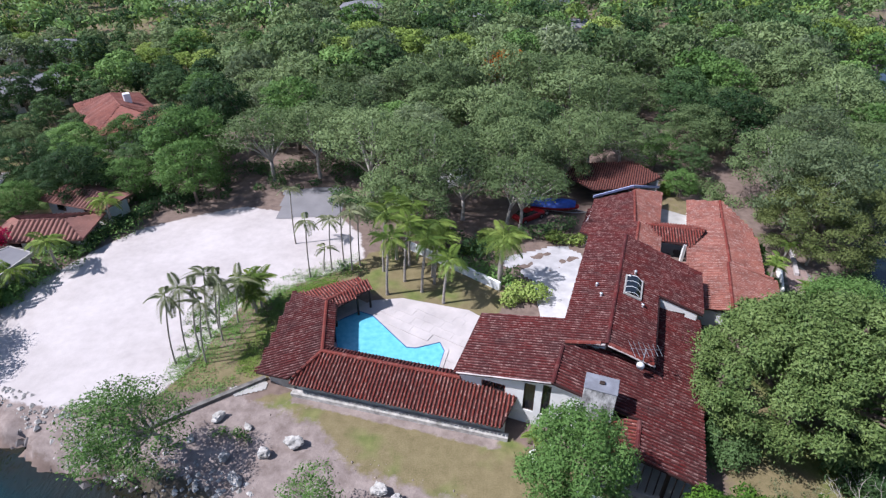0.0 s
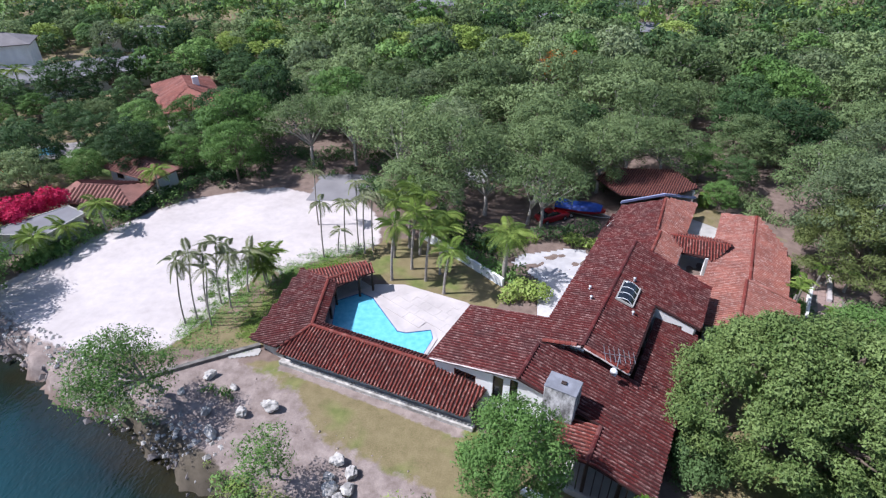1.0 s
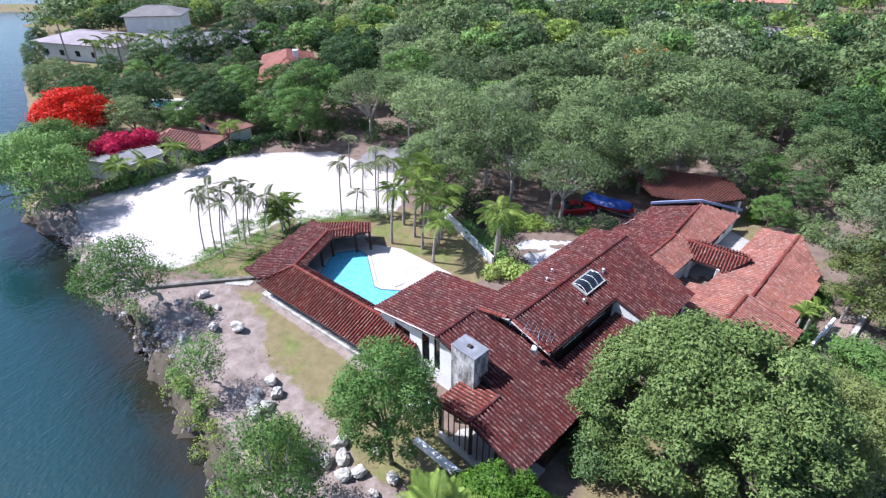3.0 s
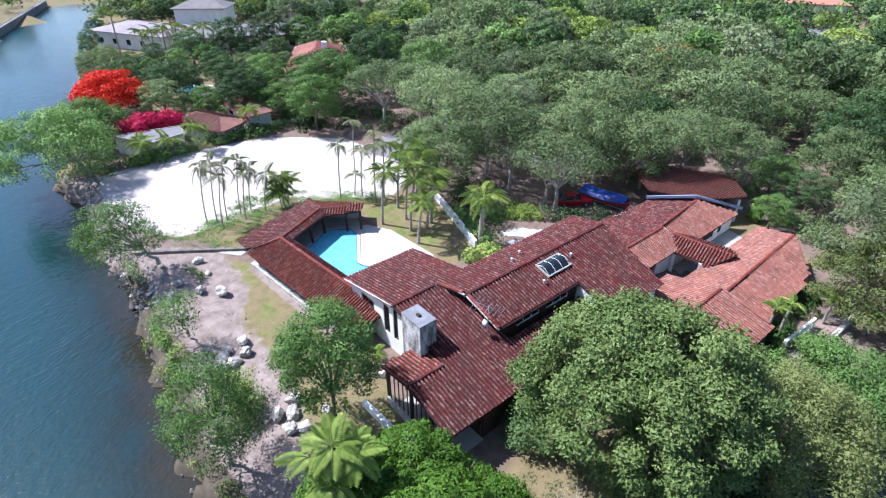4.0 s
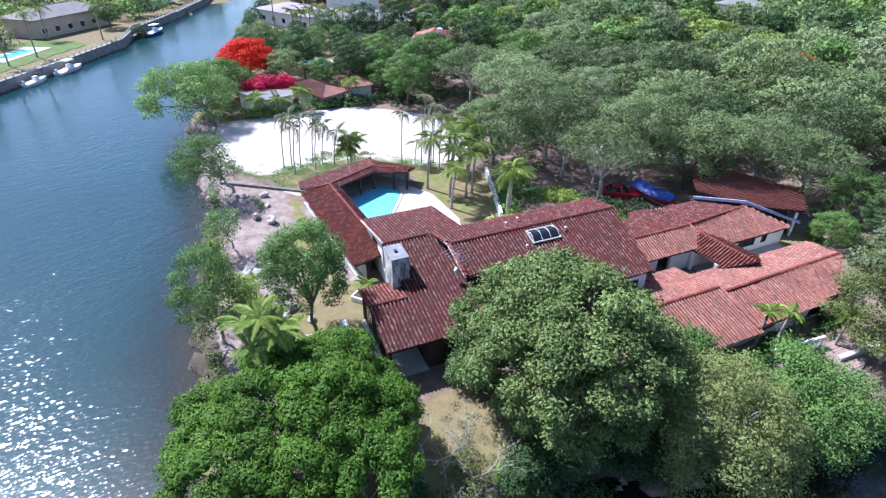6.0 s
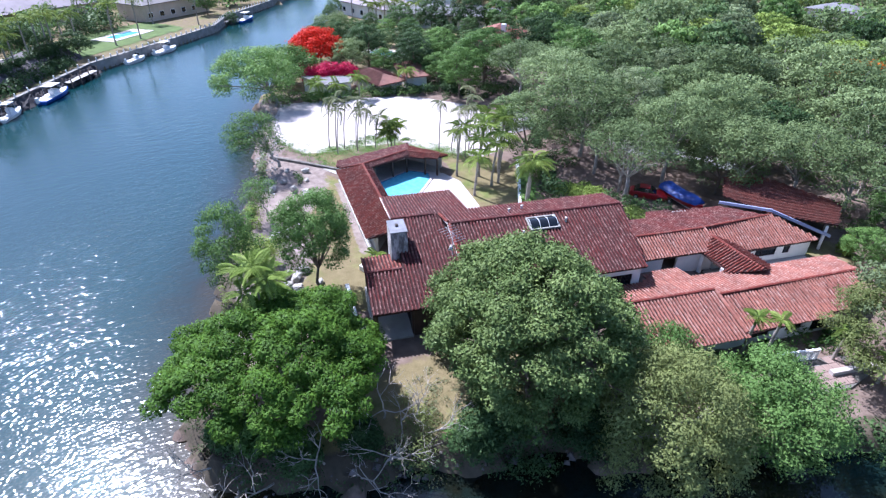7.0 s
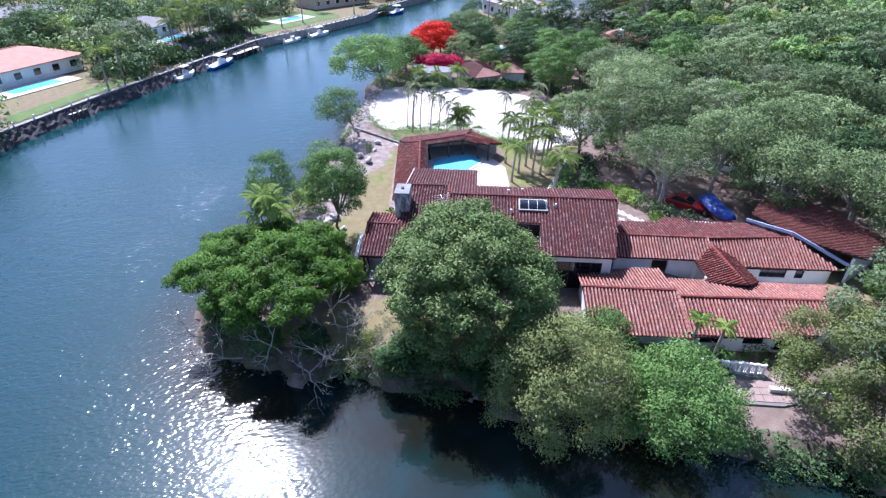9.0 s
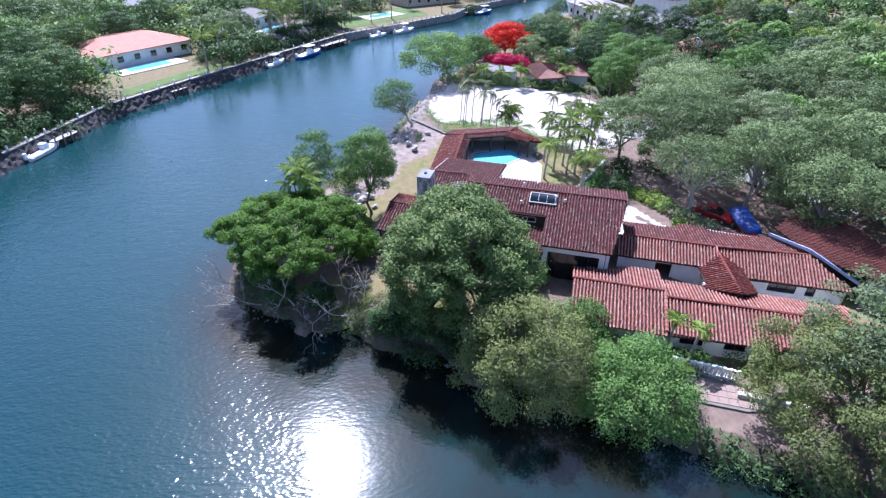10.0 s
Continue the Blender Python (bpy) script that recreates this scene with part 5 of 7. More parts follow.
# Trees that stand clearly by themselves along the edges of the clearings.
for kind, x, y, scale in ((4, -33.5, 68.5, 1.3), (6, -23.0, 68.0, 1.2), (6, -17.0, 69.0, 1.15), (6, -9.0, 62.5, 1.25), (6, -1.5, 60.0, 1.2), (6, 2.4, 58.6, 1.05), (0, 9.5, 70.7, 1.2), (6, 9.2, 56.4, 1.05), (6, 9.0, 63.6, 1.05), (0, 14.5, 66.5, 0.95), (6, 20.5, 71.8, 1.1), (1, 25.5, 73.5, 1.0), (4, 31.1, 64.6, 0.5), (3, -71.5, 92.0, 1.0), (3, -76.0, 85.0, 1.0), (4, -67.0, 98.5, 1.0), (3, -81.0, 79.0, 0.9),
                          (1, 5.0, 67.5, 1.1), (6, 16.5, 67.0, 1.05), (4, 30.5, 72.5, 0.65), (3, 34.5, 70.0, 0.6), (1, 42.0, 62.0, 1.1), (0, 48.5, 57.0, 1.1), (2, 47.0, 66.0, 1.1), (0, 37.0, 76.0, 1.0),
                          (4, -39.5, 62.5, 0.75), (4, -46.0, 66.0, 0.7), (3, -38.0, 72.5, 1.05), (4, -50.0, 57.0, 0.6), (3, -57.0, 57.5, 0.95), (3, -64.0, 60.0, 0.8),
                          (3, -54.0, 66.0, 0.75), (3, -62, 70, 0.8), (3, -72, 58, 0.7)):
    plant(kind, x, y, scale, random.uniform(0, 360))
tries = 0
while len(SPOTS) < 420 and tries < 14000:
    tries += 1
    x, y = random.uniform(-128, 115), random.uniform(50, 142)
    if x > 0.86 * y + 4:
        continue
    if clear_spot(x, y, (4.6 if x < -38 else 6.3) + 1.3 * random.random()):
        west_side = x < -38
        kind = random.choice((3, 4, 3, 0, 3) if west_side else (0, 0, 1, 1, 2, 2, 4, 3, 0, 6)) if y < 112 else random.choice((0, 1, 3, 4, 3, 5, 2))
        plant(kind, x, y, (random.uniform(0.42, 0.62) if x < -52 and 56 < y < 96 else random.uniform(0.6, 0.9)) if west_side else random.uniform(0.85, 1.3), random.uniform(0, 360))


FAR_CLEAR = [[(-72, -4), (-104, 27), (-131, 50), (-143, 40), (-116, 12), (-94, -12), (-80, -12)], [(-66, -30), (-52, -38), (-38, -24), (-58, -10)], [(-84, -44), (-58, -44), (-48, -24), (-64, -16), (-80, -24)], [(-112, -20), (-96, -12), (-92, -4), (-106, -2)], [(-150, 40), (-138, 22), (-112, 18), (-118, 36), (-140, 54)]]


def far_woods(name, label, region, count, seed, size=1.15, leaves=120, land=HOME_LAND, tall=(5.5, 10.5), shares=(0.36, 0.26, 0.24, 0.14)):
    """Distant trees beyond counting, as one sheet of crowns for each shade of green."""
    rng = np.random.default_rng(seed)
    for share, leaf in zip(shares, (LEAF_OAK, LEAF_DARK, LEAF_GREEN, LEAF_LIME)):
        crowns, placed, tries = [], 0, 0
        while placed < count * share and tries < count * 9:
            tries += 1
            x, y = rng.uniform(region[0], region[1]), rng.uniform(region[2], region[3])
            if float(edge_distance(x, y, land)) < 2.5 or any(inside(x, y, o) for o in KEEP_CLEAR + FAR_CLEAR) or inside(x, y, [(-130, 45), (118, 45), (118, 142), (-130, 142)]):
                continue
            placed += 1
            r, h = rng.uniform(3.0, 5.2), rng.uniform(*tall)
            clumps = [((x + rng.normal() * r * 0.45, y + rng.normal() * r * 0.45, h * rng.uniform(0.4, 0.85) - 0.3), (r * 0.55, r * 0.55, r * 0.42)) for _ in range(7)]
            crowns.append(leaf_cloud(rng, clumps, leaves, size, calm=0.7))
        allv = np.concatenate([c[0] for c in crowns]), np.concatenate([c[1] for c in crowns])
        tagged(new(name, leaf_mesh(name, allv, len(allv[0]), leaf)), label, "woods", kind="stuff")


far_woods("far_woods", "distant mixed green treetops", (-240, 210, 60, 330), 1700, 31, 1.05, 150)
far_woods("far_bank_trees", "dark green garden trees along the far bank", (-135, -8, -80, 45), 190, 34, 0.55, 400, FAR_LAND, (3.0, 7.5), (0.1, 0.7, 0.15, 0.05))
far_woods("far_bank_trees", "green garden trees on the far bank", (-230, 0, -130, 120), 600, 32, 0.75, 200, FAR_LAND, (3.5, 8.5), (0.2, 0.4, 0.3, 0.1))


# ---- palms ----
def frond_mesh(name, length, droop, leaflets, leaf, width=0.9, hang=0.55):
    """One feather palm leaf: an arching rib with leaflets on both sides. It points along +x."""
    rib = [np.array((length * s, 0, length * (0.55 * s - droop * s * s))) for s in np.linspace(0, 1, 7)]
    verts, faces = tube(rib, [0.035, 0.03, 0.026, 0.022, 0.018, 0.012, 0.006], 4)
    verts = [tuple(v) for v in verts]
    for k in range(leaflets):
        s = 0.14 + 0.86 * (k + 0.5) / leaflets
        p = np.array((length * s, 0, length * (0.55 * s - droop * s * s)))
        reach = width * (0.45 + 0.55 * math.sin(math.pi * min(1, 0.15 + s * 0.85)))
        for side in (-1, 1):
            tip = p + (reach * 0.45, side * reach * 0.85, -reach * hang)
            mid = (p + tip) / 2 + np.array((0, 0, 0.08 * reach))
            w = 0.05 + 0.02 * reach
            n = len(verts)
            verts += [tuple(p), tuple(mid + (w, 0, 0)), tuple(tip), tuple(mid - (w, 0, 0))]
            faces.append((n, n + 1, n + 2, n + 3))
    return mesh_of(name, verts, faces, leaf)


FRONDS = {}


def palm(name, label, x, y, height, fronds, length, leaf, lean=(0, 0), girth=0.13, group="", droop=0.95, seed=0, wind=0.25, z=None, swell=0.0, trunk_sides=8):
    rng = random.Random(seed)
    base = ground_at(x, y) if z is None else z
    ob = thing(name, label, "palm tree", group, at=(x, y, base), turn=0)
    pts = [(lean[0] * s * s, lean[1] * s * s, height * s - 0.2 * (1 - s)) for s in (0, 0.12, 0.3, 0.5, 0.75, 0.92, 1.0)]
    radii = [girth * 1.5, girth * 1.15, girth * (1 + swell), girth * (1 + swell * 0.7), girth, girth * 0.8, girth * 0.6]
    part("trunk", tubes_mesh("trunk", PALM_BARK, [(pts, radii)], trunk_sides), ob)
    part("crownshaft", tubes_mesh("crownshaft", LEAF_PALM, [([pts[-2], (lean[0], lean[1], height + 0.55)], [girth * 0.95, girth * 0.5])], 7), ob, "smooth green crownshaft")
    key = (leaf.name, length, droop)
    if key not in FRONDS:
        FRONDS[key] = [frond_mesh("frond", length * f, droop * g, 16, leaf, 0.36 * length, 0.25 if leaf is LEAF_LIME else 0.5) for f, g in ((1, 1), (0.92, 1.2), (1.05, 0.8))]
    for k in range(fronds):
        a = 360 * k / fronds + rng.uniform(-14, 14)
        f = part("frond", FRONDS[key][k % 3], ob)
        f.matrix_basis = pose(lean[0], lean[1], height + 0.3, 0, rng.uniform(-38, 30) - (wind * 40 if 90 < a % 360 < 270 else -wind * 20), a)
    return ob


WINDY = (0.55, 0.15)
for k, (x, y, h) in enumerate(((-5.5, 42.6, 6.2), (-3.9, 44.8, 6.4), (-2.1, 43.0, 5.6), (0.0, 41.2, 4.6), (-6.2, 46.6, 6.6), (-3.6, 47.6, 6.8), (-1.1, 45.6, 6.0), (-0.9, 44.4, 5.0), (-5.0, 48.8, 7.0))):
    palm("palm_tree", "slender queen palm with feathery yellow-green fronds on the lawn", x, y, h, 12, 1.85, LEAF_LIME if k % 2 else LEAF_PALM, WINDY, 0.13, "palms by the pool", 0.95, k)
palm("palm_tree", "stout royal palm with a full green crown by the drive", 5.6, 44.2, 5.2, 15, 2.4, LEAF_PALM, (0.2, 0.1), 0.2, "", 0.85, 50, 0.1, swell=0.3)
for k, (x, y, h, n) in enumerate(((-13.6, 45.4, 6.4, 7), (-11.7, 47.1, 5.6, 7), (-10.6, 48.2, 7.4, 7), (-9.5, 46.8, 6.6, 9), (-8.8, 47.6, 6.8, 9), (-12.4, 46.6, 2.6, 3), (-16.6, 52.0, 6.6, 8))):
    palm("palm_tree", "newly planted thin palm on props beside the gravel lot", x, y, h, n, 1.3, LEAF_DRY, (0.35, 0.1), 0.07, "newly planted palms", 1.15, 60 + k)
for k, (x, y, h, n) in enumerate(((-22.4, 33.2, 6.6, 6), (-21.6, 33.9, 6.9, 6), (-19.9, 33.3, 5.9, 6), (-20.6, 36.4, 6.4, 7), (-19.4, 36.0, 5.6, 6), (-20.3, 37.6, 5.2, 6), (-18.8, 38.4, 4.4, 6), (-21.0, 34.8, 6.2, 6))):
    palm("palm_tree", "wind-bent newly planted thin palm with drooping fronds", x, y, h, n, 1.4, LEAF_DRY, (0.9, 0.25), 0.065, "newly planted palms", 1.5, 80 + k, 0.6)
for k, (dx, dy, h, tilt) in enumerate(((0, 0, 8.6, 0.0), (0.8, 0.5, 8.0, 0.5), (-0.7, 0.6, 7.6, -0.5), (0.5, -0.8, 7.2, 0.4), (-0.8, -0.6, 8.0, -0.4), (0.1, 1.0, 7.0, 0.1))):
    palm("palm_tree", "bright yellow-green areca palm stem in a bushy clump", 13.7 + dx * 0.6, 12.5 + dy * 0.6, h, 8, 1.45, LEAF_LIME, (dx * 0.5, dy * 0.5), 0.07, "clump of areca palm", 0.72, 95 + k, 0.0)
for k, (x, y, h) in enumerate(((36.2, 48.2, 2.6), (35.2, 42.2, 1.6), (39.2, 48.6, 2.0), (31.9, 43.1, 3.2), (33.0, 44.6, 3.2))):
    palm("palm_tree", "short palm beside the paved terrace", x, y, h, 10, 1.05, LEAF_PALM if k < 3 else LEAF_LIME, (0.1, 0.1), 0.12, "palms by the terrace", 0.9, 120 + k, 0.1)


# ---- low growth ----
def growth(name, label, category, path, count, leaves, size, leaf, seed, wide=1.2, tall=(0.3, 0.9), lift=0.0, droop=0.0, flat=1.0):
    """Tangled low plants strewn along a line."""
    rng = np.random.default_rng(seed)
    path = np.array(path, float)
    steps = np.linalg.norm(np.diff(path, axis=0), axis=1)
    along = np.concatenate([[0], np.cumsum(steps)])
    clumps = []
    for s in rng.uniform(0, along[-1], count):
        x, y = np.interp(s, along, path[:, 0]) + rng.normal() * wide, np.interp(s, along, path[:, 1]) + rng.normal() * wide
        h = rng.uniform(*tall)
        clumps.append(((x, y, max(ground_at(x, y), WATER_LEVEL) + 0.3 * h + lift), (h * flat * rng.uniform(0.8, 1.5), h * flat * rng.uniform(0.8, 1.5), h)))
    tagged(new(name, leaf_mesh(name, leaf_cloud(rng, clumps, leaves, size, 0.5, droop), leaves, leaf)), label, category, kind="stuff")


growth("weeds", "straggling green weeds beside the bare lot", "weeds", [(-22.6, 30.6), (-21, 35), (-18.6, 40), (-14.6, 43.6), (-10.5, 46)], 140, 6000, 0.11, LEAF_BRIGHT, 41, 0.9, (0.05, 0.13), flat=4.0)
growth("weeds", "pale green weeds along the low wall", "weeds", [(-29, 28.6), (-24, 29), (-20, 30.4), (-15.5, 31.4)], 80, 4000, 0.11, LEAF_GREEN, 42, 0.6, (0.05, 0.13), flat=4.0)
growth("bank_growth", "dark tangled growth hanging over the canal edge", "undergrowth", [(16, 6.6), (20, 7), (23, 9), (24.6, 13), (27, 18.4), (29.6, 23), (33, 28.6), (36.6, 35), (41, 42), (46, 49.5)], 70, 6500, 0.18, LEAF_DARK, 43, 0.45, (0.3, 0.8), 0.1, 0.5)
growth("bank_growth", "green scrub along the rocky bank", "undergrowth", [(-13, 19.2), (-8, 17), (-4, 15.2), (0, 12.6), (5, 11.2), (10, 9), (15, 7)], 44, 5200, 0.16, LEAF_LIME, 44, 0.7, (0.25, 0.7), 0.05, 0.5)
growth("bank_growth", "green scrub at the edge of the lot", "undergrowth", [(-47, 32.5), (-44.6, 38), (-42.0, 44.5), (-40.2, 51), (-37.6, 57)], 60, 7000, 0.24, LEAF_GREEN, 45, 0.8, (0.5, 1.3), 0.1)
growth("undergrowth", "leafy shrubs below the wood's edge", "undergrowth", [(-34, 62), (-26, 65.5), (-14, 66), (-10, 61), (-6, 57.5), (1, 57)], 40, 6000, 0.28, LEAF_DARK, 46, 1.2, (0.4, 1.0))
growth("undergrowth", "dark understorey below the trees behind the lot", "undergrowth", [(-40, 62), (-34, 67.5), (-26, 71), (-16, 72), (-9, 68), (-4, 63)], 70, 11000, 0.26, LEAF_DARK, 59, 1.3, (0.5, 1.5))
growth("undergrowth", "bright green leafy plants beside the forecourt", "undergrowth", [(2.5, 50.5), (5.0, 53.0), (7.5, 54.8)], 22, 5000, 0.26, LEAF_LIME, 47, 0.7, (0.3, 0.8))
growth("undergrowth", "dry olive scrub on the sandy lawn", "undergrowth", [(22.6, 19.4), (24.0, 18.2), (25.6, 17.2)], 26, 3200, 0.13, LEAF_OLIVE, 91, 0.6, (0.2, 0.8))
growth("weeds", "dull dry weeds on the sandy lawn", "weeds", [(21.8, 21.6), (23.4, 20.4), (25.4, 19.0), (26.2, 18.2)], 60, 3200, 0.10, LEAF_DRY, 92, 0.8, (0.05, 0.14), flat=3.0)
growth("weeds", "flat bright green weeds beside the clump of palms", "weeds", [(-21.4, 36.5), (-22.0, 40.0), (-19.8, 43.0), (-17.6, 43.2)], 60, 5000, 0.13, LEAF_BRIGHT, 48, 0.7, (0.06, 0.14), flat=4.0)
growth("bank_hedge", "dark hedges and palms' undergrowth behind the far seawall", "hedge", [(-96, 8.5), (-90, 4.0), (-81, -2.5), (-72, -8)], 70, 9000, 0.42, LEAF_DARK, 49, 1.3, (0.6, 1.8))
growth("bank_hedge", "green garden shrubs behind the far seawall", "hedge", [(-102, 2), (-90, -6), (-80, -12), (-66, -18)], 70, 8000, 0.4, LEAF_DARK, 50, 1.6, (0.6, 2.0))
growth("bank_hedge", "dense dark growth at the foot of the far trees", "hedge", [(-37, -29), (-28, -31.5), (-16, -35)], 60, 9000, 0.4, LEAF_DARK, 51, 1.4, (0.8, 2.2))
growth("undergrowth", "green plants along the shaded east wall", "undergrowth", [plan(12.4, 14.9), plan(20.0, 14.7), plan(28.6, 14.2)], 40, 7000, 0.2, LEAF_GREEN, 52, 0.35, (0.35, 0.9))
growth("undergrowth", "leaf-strewn shrubs under the wood's southern edge", "undergrowth", [(14.5, 68.5), (20, 71.5), (27, 71), (34, 67), (39, 60)], 40, 7000, 0.26, LEAF_OAK, 53, 1.3, (0.4, 1.2))

growth("weeds", "ragged low grass and creeper between the lot and the loggia", "weeds", [(-21.4, 31.4), (-19.8, 34.6), (-18.6, 38.2), (-16.4, 42.4), (-13.2, 45.4), (-9.4, 48.0)], 260, 14000, 0.11, LEAF_GREEN, 58, 1.0, (0.05, 0.16), flat=4.0)
growth("weeds", "short green grass behind the loggia", "weeds", [(-16.4, 31.8), (-16.0, 37.2), (-15.4, 41.4), (-11.0, 44.4)], 220, 13000, 0.11, LEAF_LIME, 57, 0.7, (0.04, 0.10), flat=5.0)

# ================= things in the grounds =================
def drape(name, outline, lift, material, label, category, kind="structure", cell=0.35):
    """Paving that follows the ground within an outline."""
    xs = np.arange(min(p[0] for p in outline), max(p[0] for p in outline), cell)
    ys = np.arange(min(p[1] for p in outline), max(p[1] for p in outline), cell)
    gx, gy = np.meshgrid(xs, ys)
    d = edge_distance(gx, gy, outline)
    z = ground_height(gx, gy) + lift
    w = len(xs)
    i = (np.arange(len(ys) - 1)[:, None] * w + np.arange(w - 1)[None]).ravel()
    keep = (d.ravel()[i] > -cell * 0.4)
    i = i[keep]
    me = mesh_of(name, np.stack([gx.ravel(), gy.ravel(), z.ravel()], 1), np.stack([i, i + 1, i + 1 + w, i + w], 1), material)
    return tagged(new(name, me), label, category, kind=kind)


DRIVE_STONE = plain("pale_drive", (0.48, 0.46, 0.455), 0.85, 0.25, 0.8, 0.3)
drape("driveway", [(8.9, 38.9), (11.9, 38.4), (14.0, 44), (15.6, 49.5), (13.4, 52.6), (7.2, 50), (6.2, 47.8), (9.0, 44.6)], 0.05, DRIVE_STONE, "pale paved forecourt dappled by trees", "driveway")
drape("soil_bed", [(-20.4, 35.6), (-18.6, 35.0), (-16.8, 41.4), (-18.8, 42.8)], 0.05, plain("brown_soil", (0.27, 0.185, 0.14), 0.95, 0.3, 1.5), "strip of bare brown soil behind the loggia", "soil", cell=0.2)
drape("gravel_slab", [(-20.2, 57.6), (-12.6, 58.2), (-13.5, 66.2), (-21.0, 65.0)], 0.05, ASPHALT, "smooth grey slab at the end of the lot", "pavement")
drape("woodland_drive", [(0, 66), (6, 72), (12, 74), (11, 77), (4, 75), (-3, 69)], 0.05, DRIVE_STONE, "pale drive under the trees", "driveway")


def run_wall(name, label, points, low, high, thick, material, category="wall", kind="structure"):
    ob = thing(name, label, category, kind=kind)
    for a, b in zip(points, points[1:]):
        wall(ob, a, b, low, high, high, thick, material=material, name="wall_run")
    return ob


run_wall("garden_wall", "low whitewashed garden wall beside the palms", [(-3.6, 50.7), (1.2, 46.9), (5.6, 43.2)], -0.6, 0.95, 0.28, WHITE_WALL)
run_wall("retaining_wall", "weathered low concrete retaining wall above the bank", [(-23.6, 25.3), (-19.4, 28.2), (-14.4, 31.5)], -1.2, 0.3, 0.35, MOSSY)
drape("garden_path", [(-16.4, 29.6), (-14.0, 30.4), (-14.4, 31.2), (-17, 30.4)], 0.06, CONCRETE, "short pale concrete path", "path", cell=0.12)


def boulder_mesh(name, seed, material):
    rng = np.random.default_rng(seed)
    bm = bmesh.new()
    bmesh.ops.create_icosphere(bm, subdivisions=3, radius=0.5)
    cuts = [(Vector(rng.normal(size=3)).normalized(), rng.uniform(0.28, 0.44)) for _ in range(9)]
    for v in bm.verts:
        for n, d in cuts:
            over = v.co.dot(n) - d
            if over > 0:
                v.co -= n * over * 0.85
        v.co *= 1 + 0.30 * noise.noise(v.co * 4.5 + Vector((seed, 0, 0))) + 0.16 * noise.noise(v.co * 11)
    return bm_mesh(name, bm, material)


BOULDERS = [boulder_mesh("boulder", k, PALE_STONE) for k in range(5)]
random.seed(21)
for k, (x, y, s) in enumerate(((-16.8, 27.5, 1.3), (-10.6, 25.0, 1.9), (-15.3, 23.9, 1.4), (-13.9, 22.2, 1.4), (-12.6, 24.2, 1.4), (-4.2, 21.5, 1.5), (-4.4, 20.2, 1.2), (-3.1, 20.6, 1.2),
                               (-3.2, 18.5, 1.4), (-4.0, 19.3, 1.4), (-2.9, 19.5, 1.2), (3.7, 18.8, 1.4), (4.5, 18.0, 1.3), (6.0, 17.5, 1.2), (3.6, 17.3, 1.2), (6.2, 19.4, 1.0), (5.2, 16.9, 1.2),
                               (-18.2, 25.6, 0.9), (8.2, 18.0, 1.0), (1.6, 16.0, 0.9), (-14.4, 26.6, 0.8), (7.6, 16.6, 0.9))):
    ob = thing("boulder", "large pale limestone boulder on the bank", "boulder", "boulders on the bank", data=BOULDERS[k % 5])
    ob.matrix_basis = pose(x, y, ground_at(x, y) + 0.22 * s, random.uniform(-25, 25), random.uniform(-25, 25), random.uniform(0, 360))
    s *= 0.9 * random.uniform(0.85, 1.15)
    ob.scale = (s, s * random.uniform(0.6, 0.95), s * random.uniform(0.5, 0.8))


def rubble(name, label, material, count, seed, where, lo, hi):
    """Loose stones too many to count, as one mesh."""
    rng = np.random.default_rng(seed)
    base = [Vector(v) for v in ((1, 0, 0), (-1, 0, 0), (0, 1, 0), (0, -1, 0), (0, 0, 1), (0, 0, -0.6))]
    fac = ((4, 0, 2), (4, 2, 1), (4, 1, 3), (4, 3, 0), (5, 2, 0), (5, 1, 2), (5, 3, 1), (5, 0, 3))
    verts, faces = [], []
    for _ in range(count):
        x, y = where(rng)
        s = rng.uniform(lo, hi) * (0.5 + rng.random() ** 2)
        z = ground_at(x, y)
        k = len(verts)
        for b in base:
            verts.append((x + b.x * s * rng.uniform(0.6, 1.2), y + b.y * s * rng.uniform(0.6, 1.2), z + 0.2 * s + b.z * s * rng.uniform(0.5, 0.9)))
        faces += [tuple(i + k for i in f) for f in fac]
    tagged(new(name, mesh_of(name, verts, faces, material)), label, "rubble", kind="stuff")


SHORE = HOME_LAND[6:34]


def along_shore(lo, hi, first=0, last=None):
    pts = SHORE[first:last]
    lens = np.array([math.dist(a, b) for a, b in zip(pts, pts[1:])])

    def place(rng):
        k = rng.choice(len(lens), p=lens / lens.sum())
        s = rng.random()
        a, b = Vector(pts[k]), Vector(pts[k + 1])
        t = (b - a).normalized()
        p = a + (b - a) * s + Vector((-t.y, t.x)) * rng.uniform(lo, hi)
        return p.x, p.y
    return place


rubble("bank_rubble", "rough grey-brown rocks along the waterline", DARK_STONE, 900, 41, along_shore(-0.9, 0.7), 0.12, 0.38)
rubble("limestone_rubble", "pale broken limestone along the bank", PALE_STONE, 800, 42, along_shore(0.2, 3.2, 0, 8), 0.06, 0.24)
rubble("gravel", "scattered pale stones on the bank", GRAVEL_STONE, 500, 43, along_shore(1.0, 8.5, 4, 14), 0.03, 0.09)


